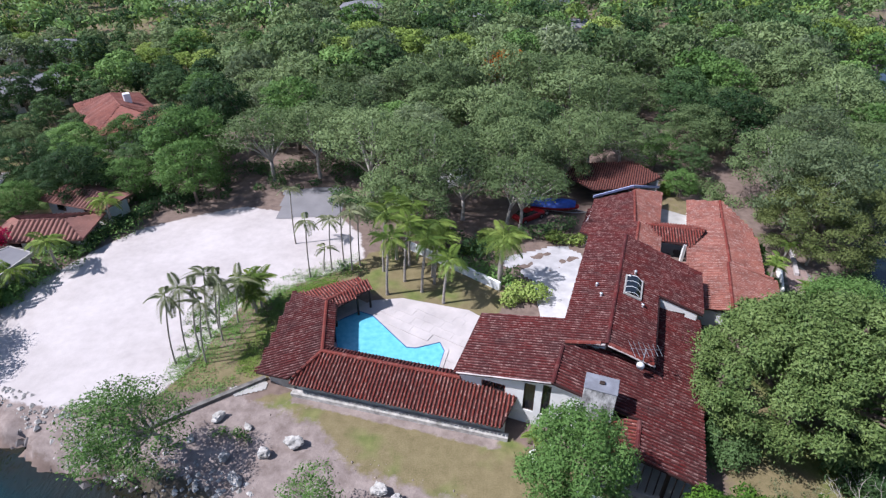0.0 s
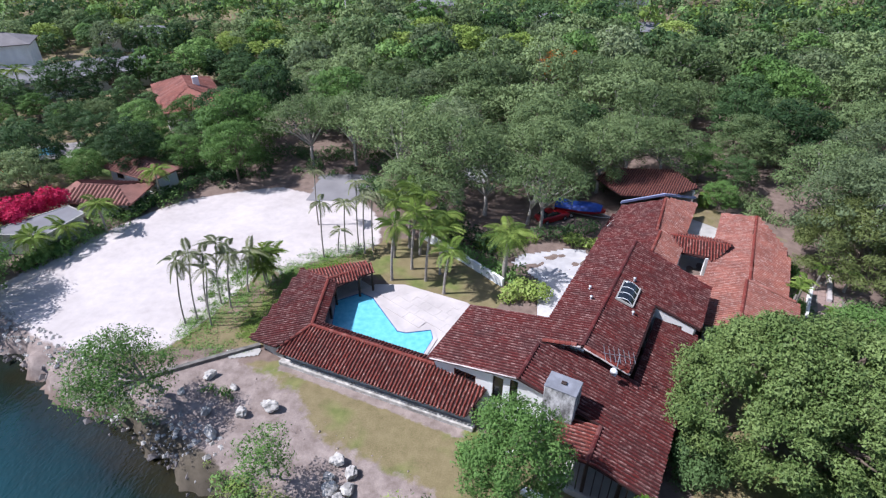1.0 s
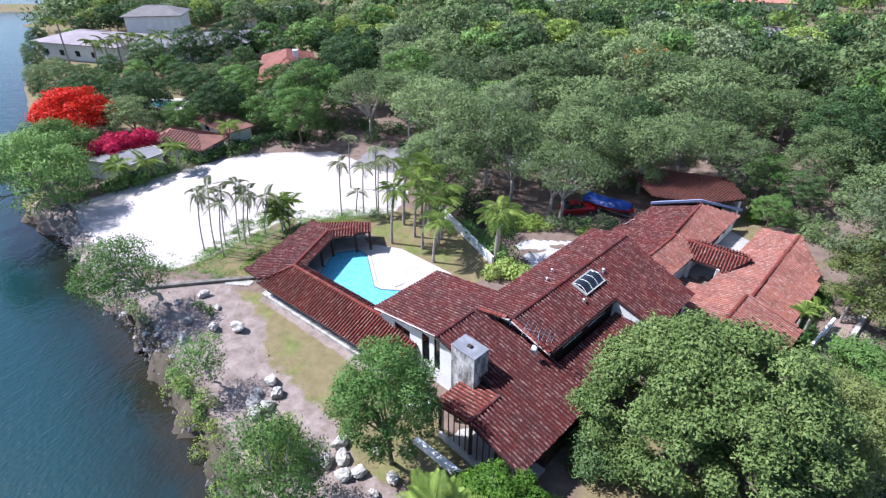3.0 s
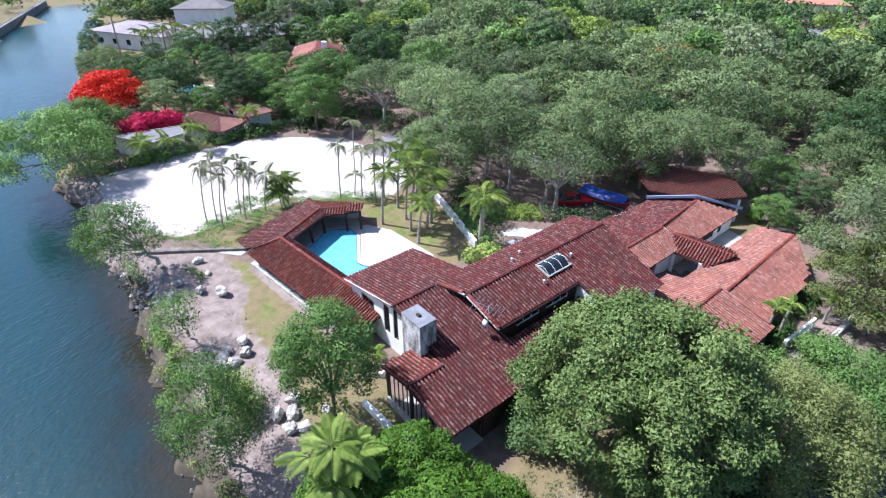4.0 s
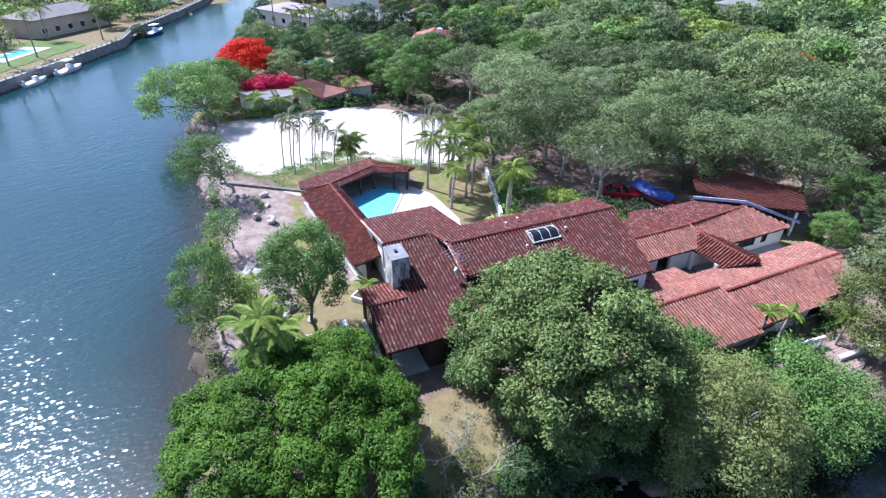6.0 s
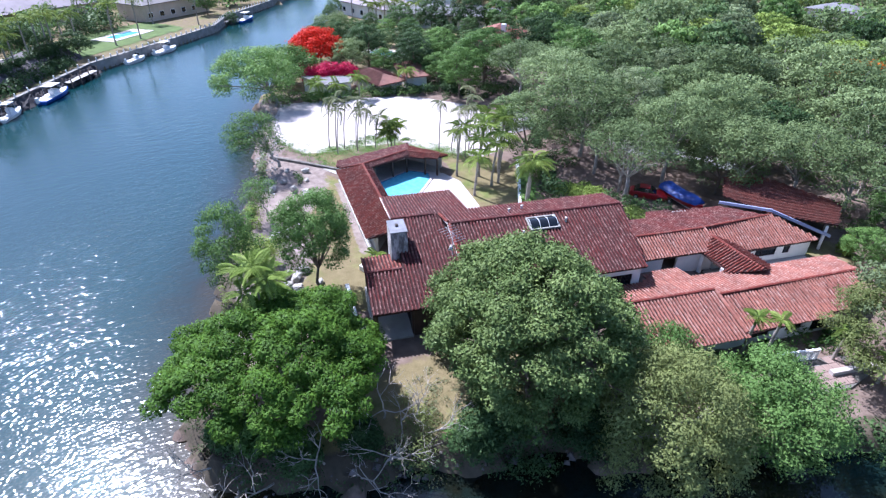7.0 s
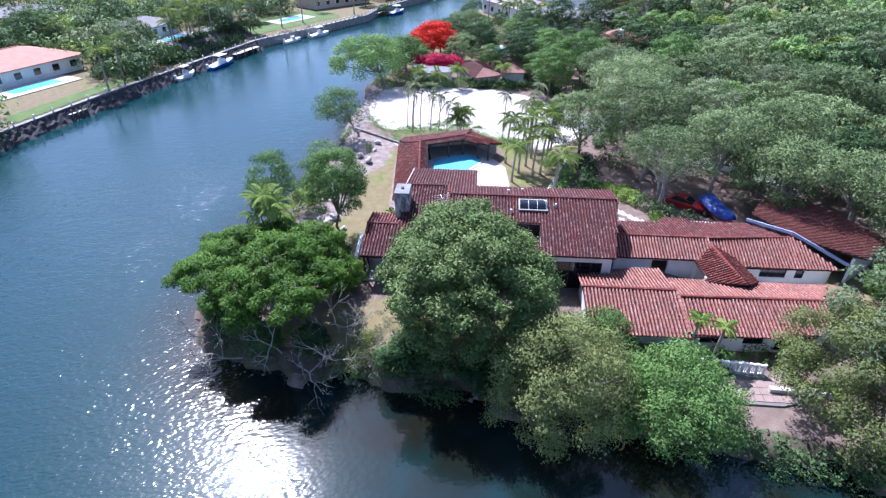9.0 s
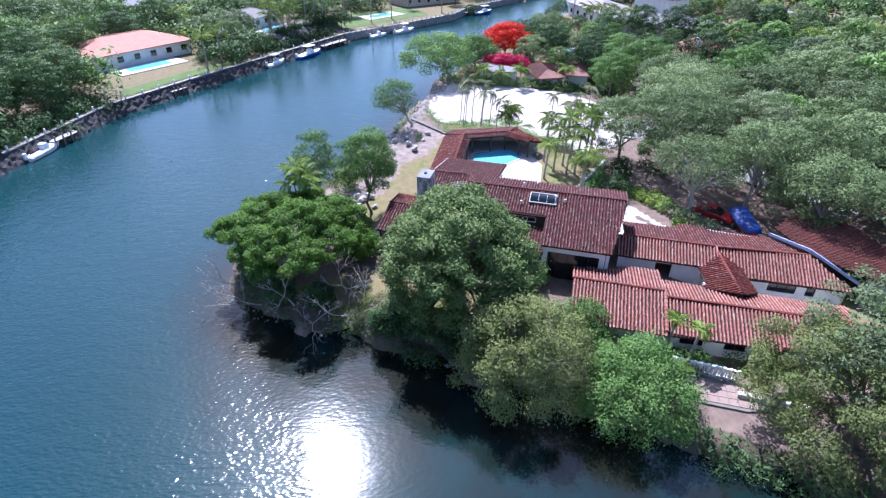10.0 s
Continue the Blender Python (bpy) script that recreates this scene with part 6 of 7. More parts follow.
def hedge(name, label, leaf, points, radius, height, leaves, seed, size=0.3, category="shrub", kind=""):
    """A row of low leafy clumps along a line, as one shrub."""
    rng = np.random.default_rng(seed)
    clumps = []
    for a, b in zip(points, points[1:]):
        n = max(1, int(math.dist(a, b) / (radius * 0.9)))
        for k in range(n):
            x, y = a[0] + (b[0] - a[0]) * k / n + rng.normal() * 0.2, a[1] + (b[1] - a[1]) * k / n + rng.normal() * 0.2
            r = radius * rng.uniform(0.7, 1.2)
            clumps.append(((x, y, ground_at(x, y) + height * rng.uniform(0.3, 0.6)), (r, r, height * 0.55)))
    ob = new(name, leaf_mesh(name, leaf_cloud(rng, clumps, leaves, size, 0.5), leaves, leaf))
    return tagged(ob, label, category, kind="stuff" if name == "bank_shrubs" else kind)


hedge("croton_hedge", "yellow-green croton shrubs by the wing", LEAF_LIME, [(6.4, 41.2), (7.6, 42.4), (9.0, 42.0), (8.6, 40.6)], 1.0, 1.5, 1500, 51)
hedge("shrubbery", "mixed green shrubs along the garden wall", LEAF_GREEN, [(0.0, 48.8), (3.4, 46.4), (6.6, 43.8), (7.6, 45.6)], 0.9, 1.5, 1500, 52)
hedge("shrubbery", "green shrubs at the edge of the forecourt", LEAF_LIME, [(12.5, 53.6), (15.2, 52.8), (16.6, 54.2)], 0.9, 1.2, 900, 53)
hedge("shrubbery", "dark understorey shrubs below the oaks", LEAF_DARK, [(9, 54), (13, 55), (16, 57)], 1.0, 1.6, 900, 54)
hedge("shrubbery", "dark understorey shrubs beside the palms", LEAF_DARK, [(-1, 52), (3, 50), (6, 48.5)], 1.3, 2.4, 1500, 55)
hedge("hedge", "green shrubs along the neighbour's boundary", LEAF_GREEN, [(-43.4, 38.4), (-41.2, 43.0)], 0.9, 1.6, 900, 58, 0.4)
hedge("hedge", "dark shrubs along the neighbour's boundary", LEAF_DARK, [(-40.6, 49.0), (-38.4, 54.0), (-36.5, 58.5), (-31, 63.5)], 0.9, 1.5, 1800, 59, 0.4)
hedge("bank_shrubs", "tangled green shrubs on the dark bank", LEAF_GREEN, [(26.4, 19.4), (29.4, 24.5)], 0.7, 0.9, 700, 60, 0.28)
hedge("bank_shrubs", "tangled shrubs along the east bank", LEAF_DARK, [(29.4, 24.5), (33, 30), (37.5, 37.6), (41.5, 43.8), (46, 49.8)], 1.1, 1.3, 2600, 61, 0.3)
hedge("bank_shrubs", "low green plants at the canal edge", LEAF_GREEN, [(-11.6, 19.2), (-9.4, 18.0), (-6, 16.9)], 0.45, 0.7, 700, 62, 0.2)
hedge("bank_shrubs", "low grey plants at the rocky corner", LEAF_OAK, [(-25, 24.4), (-22, 23.6), (-18, 22.4)], 0.5, 0.5, 500, 63, 0.2)
spread_tree("shrub", "light green feathery shrub on the bank", LEAF_LIME, BARK, 0.9, 16.2, 2.0, 3.0, 0.2, 15, 4200, 0.15, 64, 0.07, 0.7, category="shrub")
hedge("shrubbery", "sunlit shrub beside the garage", LEAF_LIME, [plan(39.2, 4.2), plan(38.4, 5.6)], 1.0, 1.9, 800, 64)
hedge("shrubbery", "green shrubs under the terrace palms", LEAF_GREEN, [(33.8, 38.6), (35.4, 40.2), (36.6, 41.2)], 0.9, 1.2, 900, 65)
hedge("shrubbery", "low shrubs on the mulch bed", LEAF_GREEN, [(-17.0, 26.2), (-15.2, 26.0), (-13.6, 25.6)], 0.3, 0.5, 260, 66, 0.18)

# A clump-forming palm at the edge of the lot.
for k, (dx, dy, h) in enumerate(((0, 0, 3.6), (0.4, 0.3, 3.0), (-0.4, 0.2, 2.5), (0.1, -0.5, 2.1))):
    palm("palm_tree", "bushy clump of fishtail palm beside the loggia", -17.6 + dx, 40.2 + dy, h, 12, 1.6, LEAF_PALM, (dx * 0.5, dy * 0.5), 0.07, "clump of fishtail palm", 0.9, 140 + k)
for k, (x, y, h) in enumerate(((-43.0, 40.2, 2.6), (-40.2, 46.8, 3.4), (-42.2, 43.6, 2.0), (-38.6, 55.2, 3.6))):
    palm("palm_tree", "bushy yellow-green areca palm on the boundary", x, y, h, 16, 2.0, LEAF_LIME, (0.1, 0.1), 0.12, "boundary palms", 0.85, 150 + k, 0.1)


def bare_tree(x, y, lean, seed, label, first=1.6, girth=0.14):
    """A leafless tree: limbs that fork again and again."""
    rng = np.random.default_rng(seed)
    runs = []

    def grow(p, way, length, girth, depth):
        way = way / np.linalg.norm(way)
        mid = p + way * length * 0.5 + rng.normal(size=3) * 0.06 * length
        end = p + way * length + (0, 0, 0.05 * length)
        runs.append(([p, mid, end], [girth, girth * 0.8, girth * 0.6]))
        if depth:
            for _ in range(3 if depth > 1 else 2):
                grow(end, way + rng.normal(size=3) * 0.55 + (0, 0, 0.06), length * rng.uniform(0.6, 0.82), girth * 0.58, depth - 1)

    grow(np.array((0.0, 0.0, -0.3)), np.array(lean, float), first, girth * (0.72 if girth < 0.2 else 1), 4)
    ob = thing("bare_tree", label, "tree", at=(x, y, ground_at(x, y)))
    part("trunk", tubes_mesh("trunk", PALE_BARK, runs, 4), ob)


bare_tree(22.6, 9.2, (0.5, -0.8, 0.6), 71, "bleached leafless tree leaning over the water", 1.7, 0.10)
bare_tree(25.0, 15.4, (0.5, 0.1, 0.9), 72, "bleached leafless tree on the bank", 1.7, 0.10)
bare_tree(23.2, 12.2, (0.3, -0.3, 0.7), 73, "bleached leafless tree on the bank")
bare_tree(7.6, 57.3, (0.1, -0.2, 1.0), 74, "pale bare-limbed oak beside the forecourt", 2.6, 0.26)
bare_tree(19.6, 7.0, (0.15, -1.0, 0.6), 75, "bleached leafless tree leaning over the water", 1.6, 0.10)
bare_tree(24.6, 13.6, (0.8, 0.3, 0.5), 77, "bleached leafless tree on the bank", 1.7, 0.10)
bare_tree(24.8, 18.2, (0.6, 0.5, 0.6), 78, "bleached leafless tree on the bank", 1.6, 0.09)
bare_tree(21.6, 7.8, (0.5, -0.9, 0.35), 79, "bleached leafless tree leaning over the water", 1.8, 0.11)
bare_tree(22.4, 16.8, (0.3, -0.1, 0.9), 76, "pale leafless shrub on the lawn", 1.7, 0.12)
bare_tree(23.6, 18.2, (0.2, 0.3, 0.9), 80, "pale leafless shrub on the lawn", 1.4, 0.09)
bare_tree(24.4, 17.0, (-0.3, 0.2, 0.9), 81, "pale leafless shrub on the lawn", 1.3, 0.08)


# ---- terrace on the east side ----
def terrace():
    ob = thing("terrace", "pink-grey paved terrace beside the east wing", "terrace", kind="structure")
    outline = [(33.9, 42.4), (37.0, 42.8), (38.4, 46.4), (38.6, 50.4), (36.1, 49.2)]
    z = -0.62
    part("bed", prism_mesh("bed", MOSSY, outline, -1.2, z - 0.04), ob)
    mat_p = plain("pink_paver", (0.30, 0.215, 0.185), 0.85, 0.25, 0.9, 0.3)
    bm = bmesh.new()
    add_box(bm, (-0.33, -0.33, 0), (0.33, 0.33, 0.05), bevel=0.008)
    paver = bm_mesh("paver", bm, mat_p)
    turn = math.degrees(math.atan2(HU.y, HU.x))
    for i in range(-8, 16):
        for j in range(-8, 9):
            p = Vector((37.2, 43.0)) + HU * i * 0.69 + HV * j * 0.69
            if edge_distance(p.x, p.y, outline) > 0.36:
                o = part("paver", paver, ob)
                o.matrix_basis = pose(p.x, p.y, z - 0.045, 0, 0, turn)


terrace()


def balustrade():
    ob = thing("balustrade", "white pierced-block balustrade wall along the terrace", "balustrade")
    a, b = Vector((33.4, 42.9)), Vector((35.4, 47.2))
    way = (b - a).normalized()
    n = 9
    step = (b - a).length / n
    for k in range(n + 1):
        p = a + way * k * step
        part("post", prism_mesh("post", WHITE_WALL, [(p.x - 0.1, p.y - 0.1), (p.x + 0.1, p.y - 0.1), (p.x + 0.1, p.y + 0.1), (p.x - 0.1, p.y + 0.1)], -1.0, 0.35), ob)
    for low, high in ((-1.0, -0.55), (0.15, 0.3)):
        wall(ob, a, b, low, high, high, 0.18, name="rail")
    for k in range(n * 3):
        p = a + way * (k + 0.5) * step / 3
        part("pierced_block", box_mesh("pierced_block", WHITE_WALL, (p.x - 0.05, p.y - 0.05, -0.55), (p.x + 0.05, p.y + 0.05, 0.15), 0.01), ob)


balustrade()
run_wall("terrace_wall", "low pale stone wall at the edge of the terrace", [(36.9, 46.4), (38.7, 50.8)], -1.2, -0.3, 0.4, CORAL)
bench = thing("planter_box", "pale concrete planter box beside the front porch", "planter", at=(6.9, 24.0, 0), turn=20)
part("trough", box_mesh("trough", WHITE_WALL, (-0.9, -0.5, -0.1), (0.9, 0.5, 0.6), 0.04), bench)
part("soil", box_mesh("soil", plain("soil", (0.08, 0.05, 0.03), 0.95), (-0.75, -0.35, 0.55), (0.75, 0.35, 0.64), 0.02), bench)
palm("palm_tree", "small yellow-green palm in the planter", 6.4, 24.9, 0.9, 9, 1.0, LEAF_LIME, (0, 0), 0.07, "", 0.9, 160, 0.0, z=0)


# ---- boat on its trailer and the red car under the oaks ----
def hull_mesh(name, material, length, beam, depth, sheer=0.25):
    """A boat's hull: pointed bow at +x, square stern, open deck flush at the top."""
    rows = []
    for s in np.linspace(0, 1, 9):
        w = beam / 2 * (1 if s < 0.45 else math.cos((s - 0.45) / 0.55 * math.pi / 2) ** 0.7)
        keel = -depth * (1 - 0.75 * max(0, (s - 0.6) / 0.4) ** 2)
        x = length * (s - 0.5)
        top = sheer * s * s
        rows.append([(x, -w, top), (x, -w * 0.82, keel * 0.55), (x, 0, keel), (x, w * 0.82, keel * 0.55), (x, w, top)])
    verts = [v for r in rows for v in r]
    faces = [(i * 5 + k, i * 5 + k + 1, i * 5 + k + 6, i * 5 + k + 5) for i in range(8) for k in range(4)]
    faces += [(0, 1, 2, 3, 4)] + [(i * 5 + 4, i * 5 + 9, i * 5 + 5, i * 5) for i in range(8)]
    return mesh_of(name, verts, faces, material, False)


def wheel(parent, x, y, z, r):
    turn = Matrix.Rotation(math.pi / 2, 4, "X")
    bm = bmesh.new()
    bmesh.ops.create_cone(bm, cap_ends=True, segments=16, radius1=r, radius2=r, depth=0.2, matrix=Matrix.Translation((x, y, z)) @ turn)
    w = part("wheel", bm_mesh("wheel", bm, BLACK_PLASTIC), parent)
    bm = bmesh.new()
    bmesh.ops.create_cone(bm, cap_ends=True, segments=12, radius1=r * 0.55, radius2=r * 0.55, depth=0.22, matrix=Matrix.Translation((x, y, z)) @ turn)
    part("rim", bm_mesh("rim", bm, GREY_METAL), w)


def covered_boat():
    ob = thing("covered_boat", "red and black boat under a bright blue tarpaulin on a trailer", "boat", at=(14.0, 60.6, -0.85), turn=-14)
    h = part("hull", hull_mesh("hull", RED_PAINT, 6.0, 2.1, 0.8), ob, "dark red hull")
    h.matrix_basis = pose(0, 0, 1.15)
    rows = []
    for s in np.linspace(-0.5, 0.42, 8):
        w = 1.12 * (1 if s < 0 else math.cos(s / 0.5 * 1.35) ** 0.6)
        rows.append([(6 * s, w * math.cos(a) * 1.02, 1.12 + 0.25 * max(0, s + 0.5) ** 2 + (0.55 + 0.1 * math.sin(9 * s)) * math.sin(a)) for a in np.linspace(0, math.pi, 8)])
    faces = [(i * 8 + k, i * 8 + k + 1, i * 8 + k + 9, i * 8 + k + 8) for i in range(7) for k in range(7)] + [tuple(range(8)), tuple(range(56, 64))]
    part("tarpaulin", mesh_of("tarpaulin", [v for r in rows for v in r], faces, BLUE_TARP, True), ob, "crumpled blue tarpaulin")
    part("trailer", tubes_mesh("trailer", GREY_METAL, [([(-2.6, -0.6, 0.5), (2.4, -0.5, 0.5), (4.0, 0, 0.5)], [0.05] * 3), ([(-2.6, 0.6, 0.5), (2.4, 0.5, 0.5), (4.0, 0, 0.5)], [0.05] * 3)], 5), ob)
    for y in (-1.0, 1.0):
        wheel(ob, -0.8, y, 0.33, 0.33)


covered_boat()


def car(name, label, x, y, z, turn, paint):
    ob = thing(name, label, "car", at=(x, y, z), turn=turn)
    rows = []
    for s, half, low, high in ((-2.15, 0.72, 0.45, 0.78), (-2.0, 0.82, 0.28, 0.92), (-1.0, 0.86, 0.25, 0.95), (0.6, 0.86, 0.25, 0.92), (1.7, 0.82, 0.28, 0.82), (2.1, 0.7, 0.42, 0.66)):
        rows.append([(s, -half, low), (s, -half, high - 0.12), (s, -half * 0.88, high), (s, half * 0.88, high), (s, half, high - 0.12), (s, half, low)])
    faces = [(i * 6 + k, i * 6 + (k + 1) % 6, i * 6 + 6 + (k + 1) % 6, i * 6 + 6 + k) for i in range(5) for k in range(6)] + [tuple(range(6)), tuple(range(30, 36))]
    part("body", mesh_of("body", [v for r in rows for v in r], faces, paint), ob)
    cabin = [(-1.7, 0.7, 0.93), (-1.15, 0.58, 1.38), (0.1, 0.58, 1.4), (0.85, 0.7, 0.91)]
    verts = [(a, s * b, c) for s in (-1, 1) for a, b, c in cabin]
    part("cabin", mesh_of("cabin", verts, [(0, 1, 2, 3), (7, 6, 5, 4), (0, 4, 5, 1), (2, 6, 7, 3), (3, 7, 4, 0), (1, 5, 6, 2)], GLASS), ob, "dark glazed cabin")
    part("roof_panel", box_mesh("roof_panel", paint, (-1.12, -0.56, 1.37), (0.08, 0.56, 1.43), 0.02), ob)
    for a in (-1.35, 1.3):
        for b in (-0.8, 0.8):
            wheel(ob, a, b, 0.31, 0.31)
    return ob


car("parked_car", "small red car parked under the oak trees", 10.6, 58.9, -0.82, 35, RED_PAINT)
car("parked_car", "small white car parked under the trees", 3.0, 70.6, -0.78, 40, WHITE_PAINT)


# ================= neighbouring houses =================
def hip_house(name, label, x, y, turn, length, depth, eave, ridge, roof, walls=WHITE_WALL, hip=True, over=0.7, base=0.0, windows=4, low=-0.6, tiles=False):
    """A house with a hipped or gabled roof; its long side runs along its own x."""
    ob = thing(name, label, "house", at=(x, y, base), turn=turn)
    a, b = length / 2, depth / 2
    part("wall_shell", box_mesh("wall_shell", walls, (-a, -b, low), (a, b, eave), 0.03), ob)
    ra = max(0.4, a - b) if hip else a + over
    A, B = a + over, b + over
    verts = [(-A, -B, eave), (A, -B, eave), (A, B, eave), (-A, B, eave), (-ra, 0, ridge), (ra, 0, ridge), (-A, -B, eave - 0.18), (A, -B, eave - 0.18), (A, B, eave - 0.18), (-A, B, eave - 0.18)]
    faces = [(0, 1, 5, 4), (2, 3, 4, 5), (1, 2, 5), (3, 0, 4), (6, 7, 1, 0), (7, 8, 2, 1), (8, 9, 3, 2), (9, 6, 0, 3), (9, 8, 7, 6)]
    r = part("roof", mesh_of("roof", verts, faces, roof), ob)
    part("ridge_cap", tubes_mesh("ridge_cap", roof, [([(-ra, 0, ridge), (ra, 0, ridge)], [0.12, 0.12])], 6), r)
    if tiles:
        bm = bmesh.new()
        for side in (-1, 1):
            n = int(2 * A / 0.5)
            for k in range(n):
                px = -A + (k + 0.5) * 2 * A / n
                stop = 1.0 if abs(px) <= ra else max(0.05, (A - abs(px)) / (A - ra))
                p0, p1 = Vector((px, side * B, eave + 0.05)), Vector((px, side * B * (1 - stop), eave + (ridge - eave) * stop + 0.05))
                v, f = tube([p0, p1], [0.13, 0.13], 5)
                vs = [bm.verts.new(q) for q in v]
                for face in f[:-1]:
                    bm.faces.new([vs[i] for i in face])
        part("tile_field", bm_mesh("tile_field", bm, roof), r, "rows of clay barrel tiles", "stuff")
    for side in (-1, 1):
        for k in range(windows):
            px = -a + (k + 0.5) * length / windows
            w = part("window", box_mesh("window", WHITE_PAINT, (px - 0.75, side * (b + 0.01) - 0.05, 0.9), (px + 0.75, side * (b + 0.01) + 0.05, min(eave - 0.4, 2.3)), 0.01), ob)
            part("pane", box_mesh("pane", GLASS, (px - 0.65, side * (b + 0.04) - 0.05, 1.0), (px + 0.65, side * (b + 0.04) + 0.05, min(eave - 0.5, 2.2)), 0.005), w)
    return ob


nb = hip_house("house", "neighbouring house with a red tiled roof and white chimney", -52.5, 86.5, 128, 17, 9, 3.4, 5.6, TILE_PINK, tiles=True)
part("chimney", box_mesh("chimney", WHITE_PAINT, (-1.2, -2.2, 3.6), (-0.2, -1.2, 6.4), 0.03), nb)
hip_house("cottage", "small cottage with a red tiled roof beside the lot", -43.4, 59.2, -18, 8.5, 3.6, 2.4, 3.4, TILE_PALE, tiles=True, windows=2)
hip_house("cottage", "low cottage with an old red tiled roof", -44.2, 52.4, 5, 9, 4.6, 2.0, 3.0, TILE_PALE, tiles=True, windows=2)


def flat_shed():
    ob = thing("boat_shed", "low white shed with a flat grey roof", "shed")
    outline = [(-49.6, 40.4), (-42.5, 41.3), (-41.7, 46.4), (-44.8, 47.6)]
    part("wall_shell", prism_mesh("wall_shell", WHITE_WALL, band(outline, -0.4), -0.5, 2.3), ob)
    part("roof", prism_mesh("roof", GREY_ROOF, outline, 2.3, 2.55), ob, "weathered flat grey roof")
    part("edging", ring_mesh("edging", CONCRETE, band(outline, -0.1), band(outline, 0.06), 2.25, 2.62), ob)


flat_shed()


PALE_ROOF = plain("pale_pink_roof", (0.27, 0.23, 0.25), 0.8, 0.25, 0.3)
hip_house("mansion", "long white mansion with a low pale lilac roof", -107.0, 87.0, 8, 22, 12, 3.8, 5.3, PALE_ROOF, windows=5, over=1.0)
hip_house("mansion_wing", "grey-roofed wing of the white mansion", -83.7, 96.3, 40, 27, 10, 3.6, 5.3, GREY_ROOF, windows=6, over=1.0)
hip_house("mansion_tower", "two-storey white part of the mansion with a slate roof", -106.1, 104.1, 32, 13, 8, 6.6, 8.4, SLATE_ROOF, windows=4)
hip_house("house", "distant house with a slate roof among trees", -92, 132, 10, 20, 10, 3.4, 5.2, GREY_ROOF)
hip_house("house", "distant white house with a red tiled roof", 33, 193, 10, 14, 9, 6.0, 8.0, TERRACOTTA, windows=3)
hip_house("house", "distant house with a grey roof by the road", 38, 128, 12, 9, 5, 3.0, 3.9, SLATE_ROOF, windows=3, base=-0.5)
hip_house("house", "distant house with a pale grey roof", 35, 158, 8, 14, 8, 3.2, 4.6, GREY_ROOF, windows=3)
hip_house("house", "distant white house among the treetops", 10, 160, -5, 9, 7, 5.4, 6.2, GREY_ROOF, windows=2)
hip_house("house", "distant low house with a red roof", 24, 178, 20, 12, 8, 3.4, 5.2, TERRACOTTA, windows=3)
hip_house("house", "distant white house among the treetops", -24, 178, 0, 12, 8, 5, 6.4, GREY_ROOF, windows=3)
hip_house("house", "distant house with a pale roof", -75, 190, 20, 22, 12, 4.4, 6.0, GREY_ROOF, windows=4)
hip_house("house", "distant white house among the treetops", 78, 150, -20, 12, 8, 4.4, 5.6, PALE_ROOF, windows=3)

# ---- far bank of the canal ----
BEIGE = plain("beige_stucco", (0.55, 0.45, 0.36), 0.85, 0.15, 0.6)
hip_house("house", "single-storey white house with a broad terracotta roof", -70.0, -35.5, 139, 22, 14, 3.0, 5.2, TERRACOTTA, windows=6)
hip_house("house", "low house with a dark slate roof on the far bank", -103, -17, 150, 17, 10, 2.9, 4.6, SLATE_ROOF, windows=5)
hip_house("house", "beige waterside house with a grey roof", -143, 36, 118, 22, 11, 4.4, 6.4, SLATE_ROOF, BEIGE, windows=6)
hip_house("house", "large beige house with a broad lilac-grey roof", -152, 2, 116, 30, 18, 4.0, 8.2, PALE_ROOF, BEIGE, windows=7, over=1.2)
hip_house("house", "white waterside house with a grey roof", -172, 66, 140, 22, 12, 4.4, 6.4, GREY_ROOF, windows=6)
hip_house("house", "white house with a grey roof behind the bank", -128, -50, 120, 20, 12, 3.4, 5.0, GREY_ROOF, windows=6)


def small_pool(label, x, y, turn, length, width):
    ob = thing("swimming_pool", label, "pool", at=(x, y, 0), turn=turn)
    part("surround", box_mesh("surround", CORAL, (-length / 2 - 3, -width / 2 - 1.6, -0.3), (length / 2 + 3, width / 2 + 1.6, 0.16), 0.01), ob)
    part("pool_water", box_mesh("pool_water", POOL_WATER, (-length / 2, -width / 2, 0), (length / 2, width / 2, 0.19), 0.005), ob)
    return ob


small_pool("rectangular turquoise pool on a white terrace", -61.6, -28.6, 139, 9, 3.2)
small_pool("turquoise pool behind the far seawall", -100, -8.2, 145, 8, 3.4)
small_pool("turquoise pool behind the far seawall", -118, 21, 130, 8, 3.4)
small_pool("turquoise pool in the neighbour's garden", -66, 66, 20, 6, 3)


def seawall():
    pts = FAR_LAND[1:14]
    ob = thing("seawall", "rough grey stone seawall with white balusters", "seawall", kind="structure")
    dark, pale = plain("seawall_stone", (0.17, 0.155, 0.145), 0.95, 0.5, 0.9, 0.8), plain("pale_seawall", (0.30, 0.285, 0.265), 0.9, 0.4, 0.8, 0.5)
    for k, (a, b) in enumerate(zip(pts, pts[1:])):
        wall(ob, a, b, -3.0, 0.25, 0.25, 0.6, material=pale if k < 5 else dark, name="wall_run")
        wall(ob, a, b, 0.25, 0.36, 0.36, 0.75, material=pale, name="coping")
        n = int(math.dist(a, b) / (1.8 if k < 5 else 3.2))
        for k in range(n):
            x, y = a[0] + (b[0] - a[0]) * k / n, a[1] + (b[1] - a[1]) * k / n
            part("baluster_post", box_mesh("baluster_post", WHITE_WALL, (x - 0.12, y - 0.12, 0.36), (x + 0.12, y + 0.12, 1.0), 0.02), ob)


seawall()


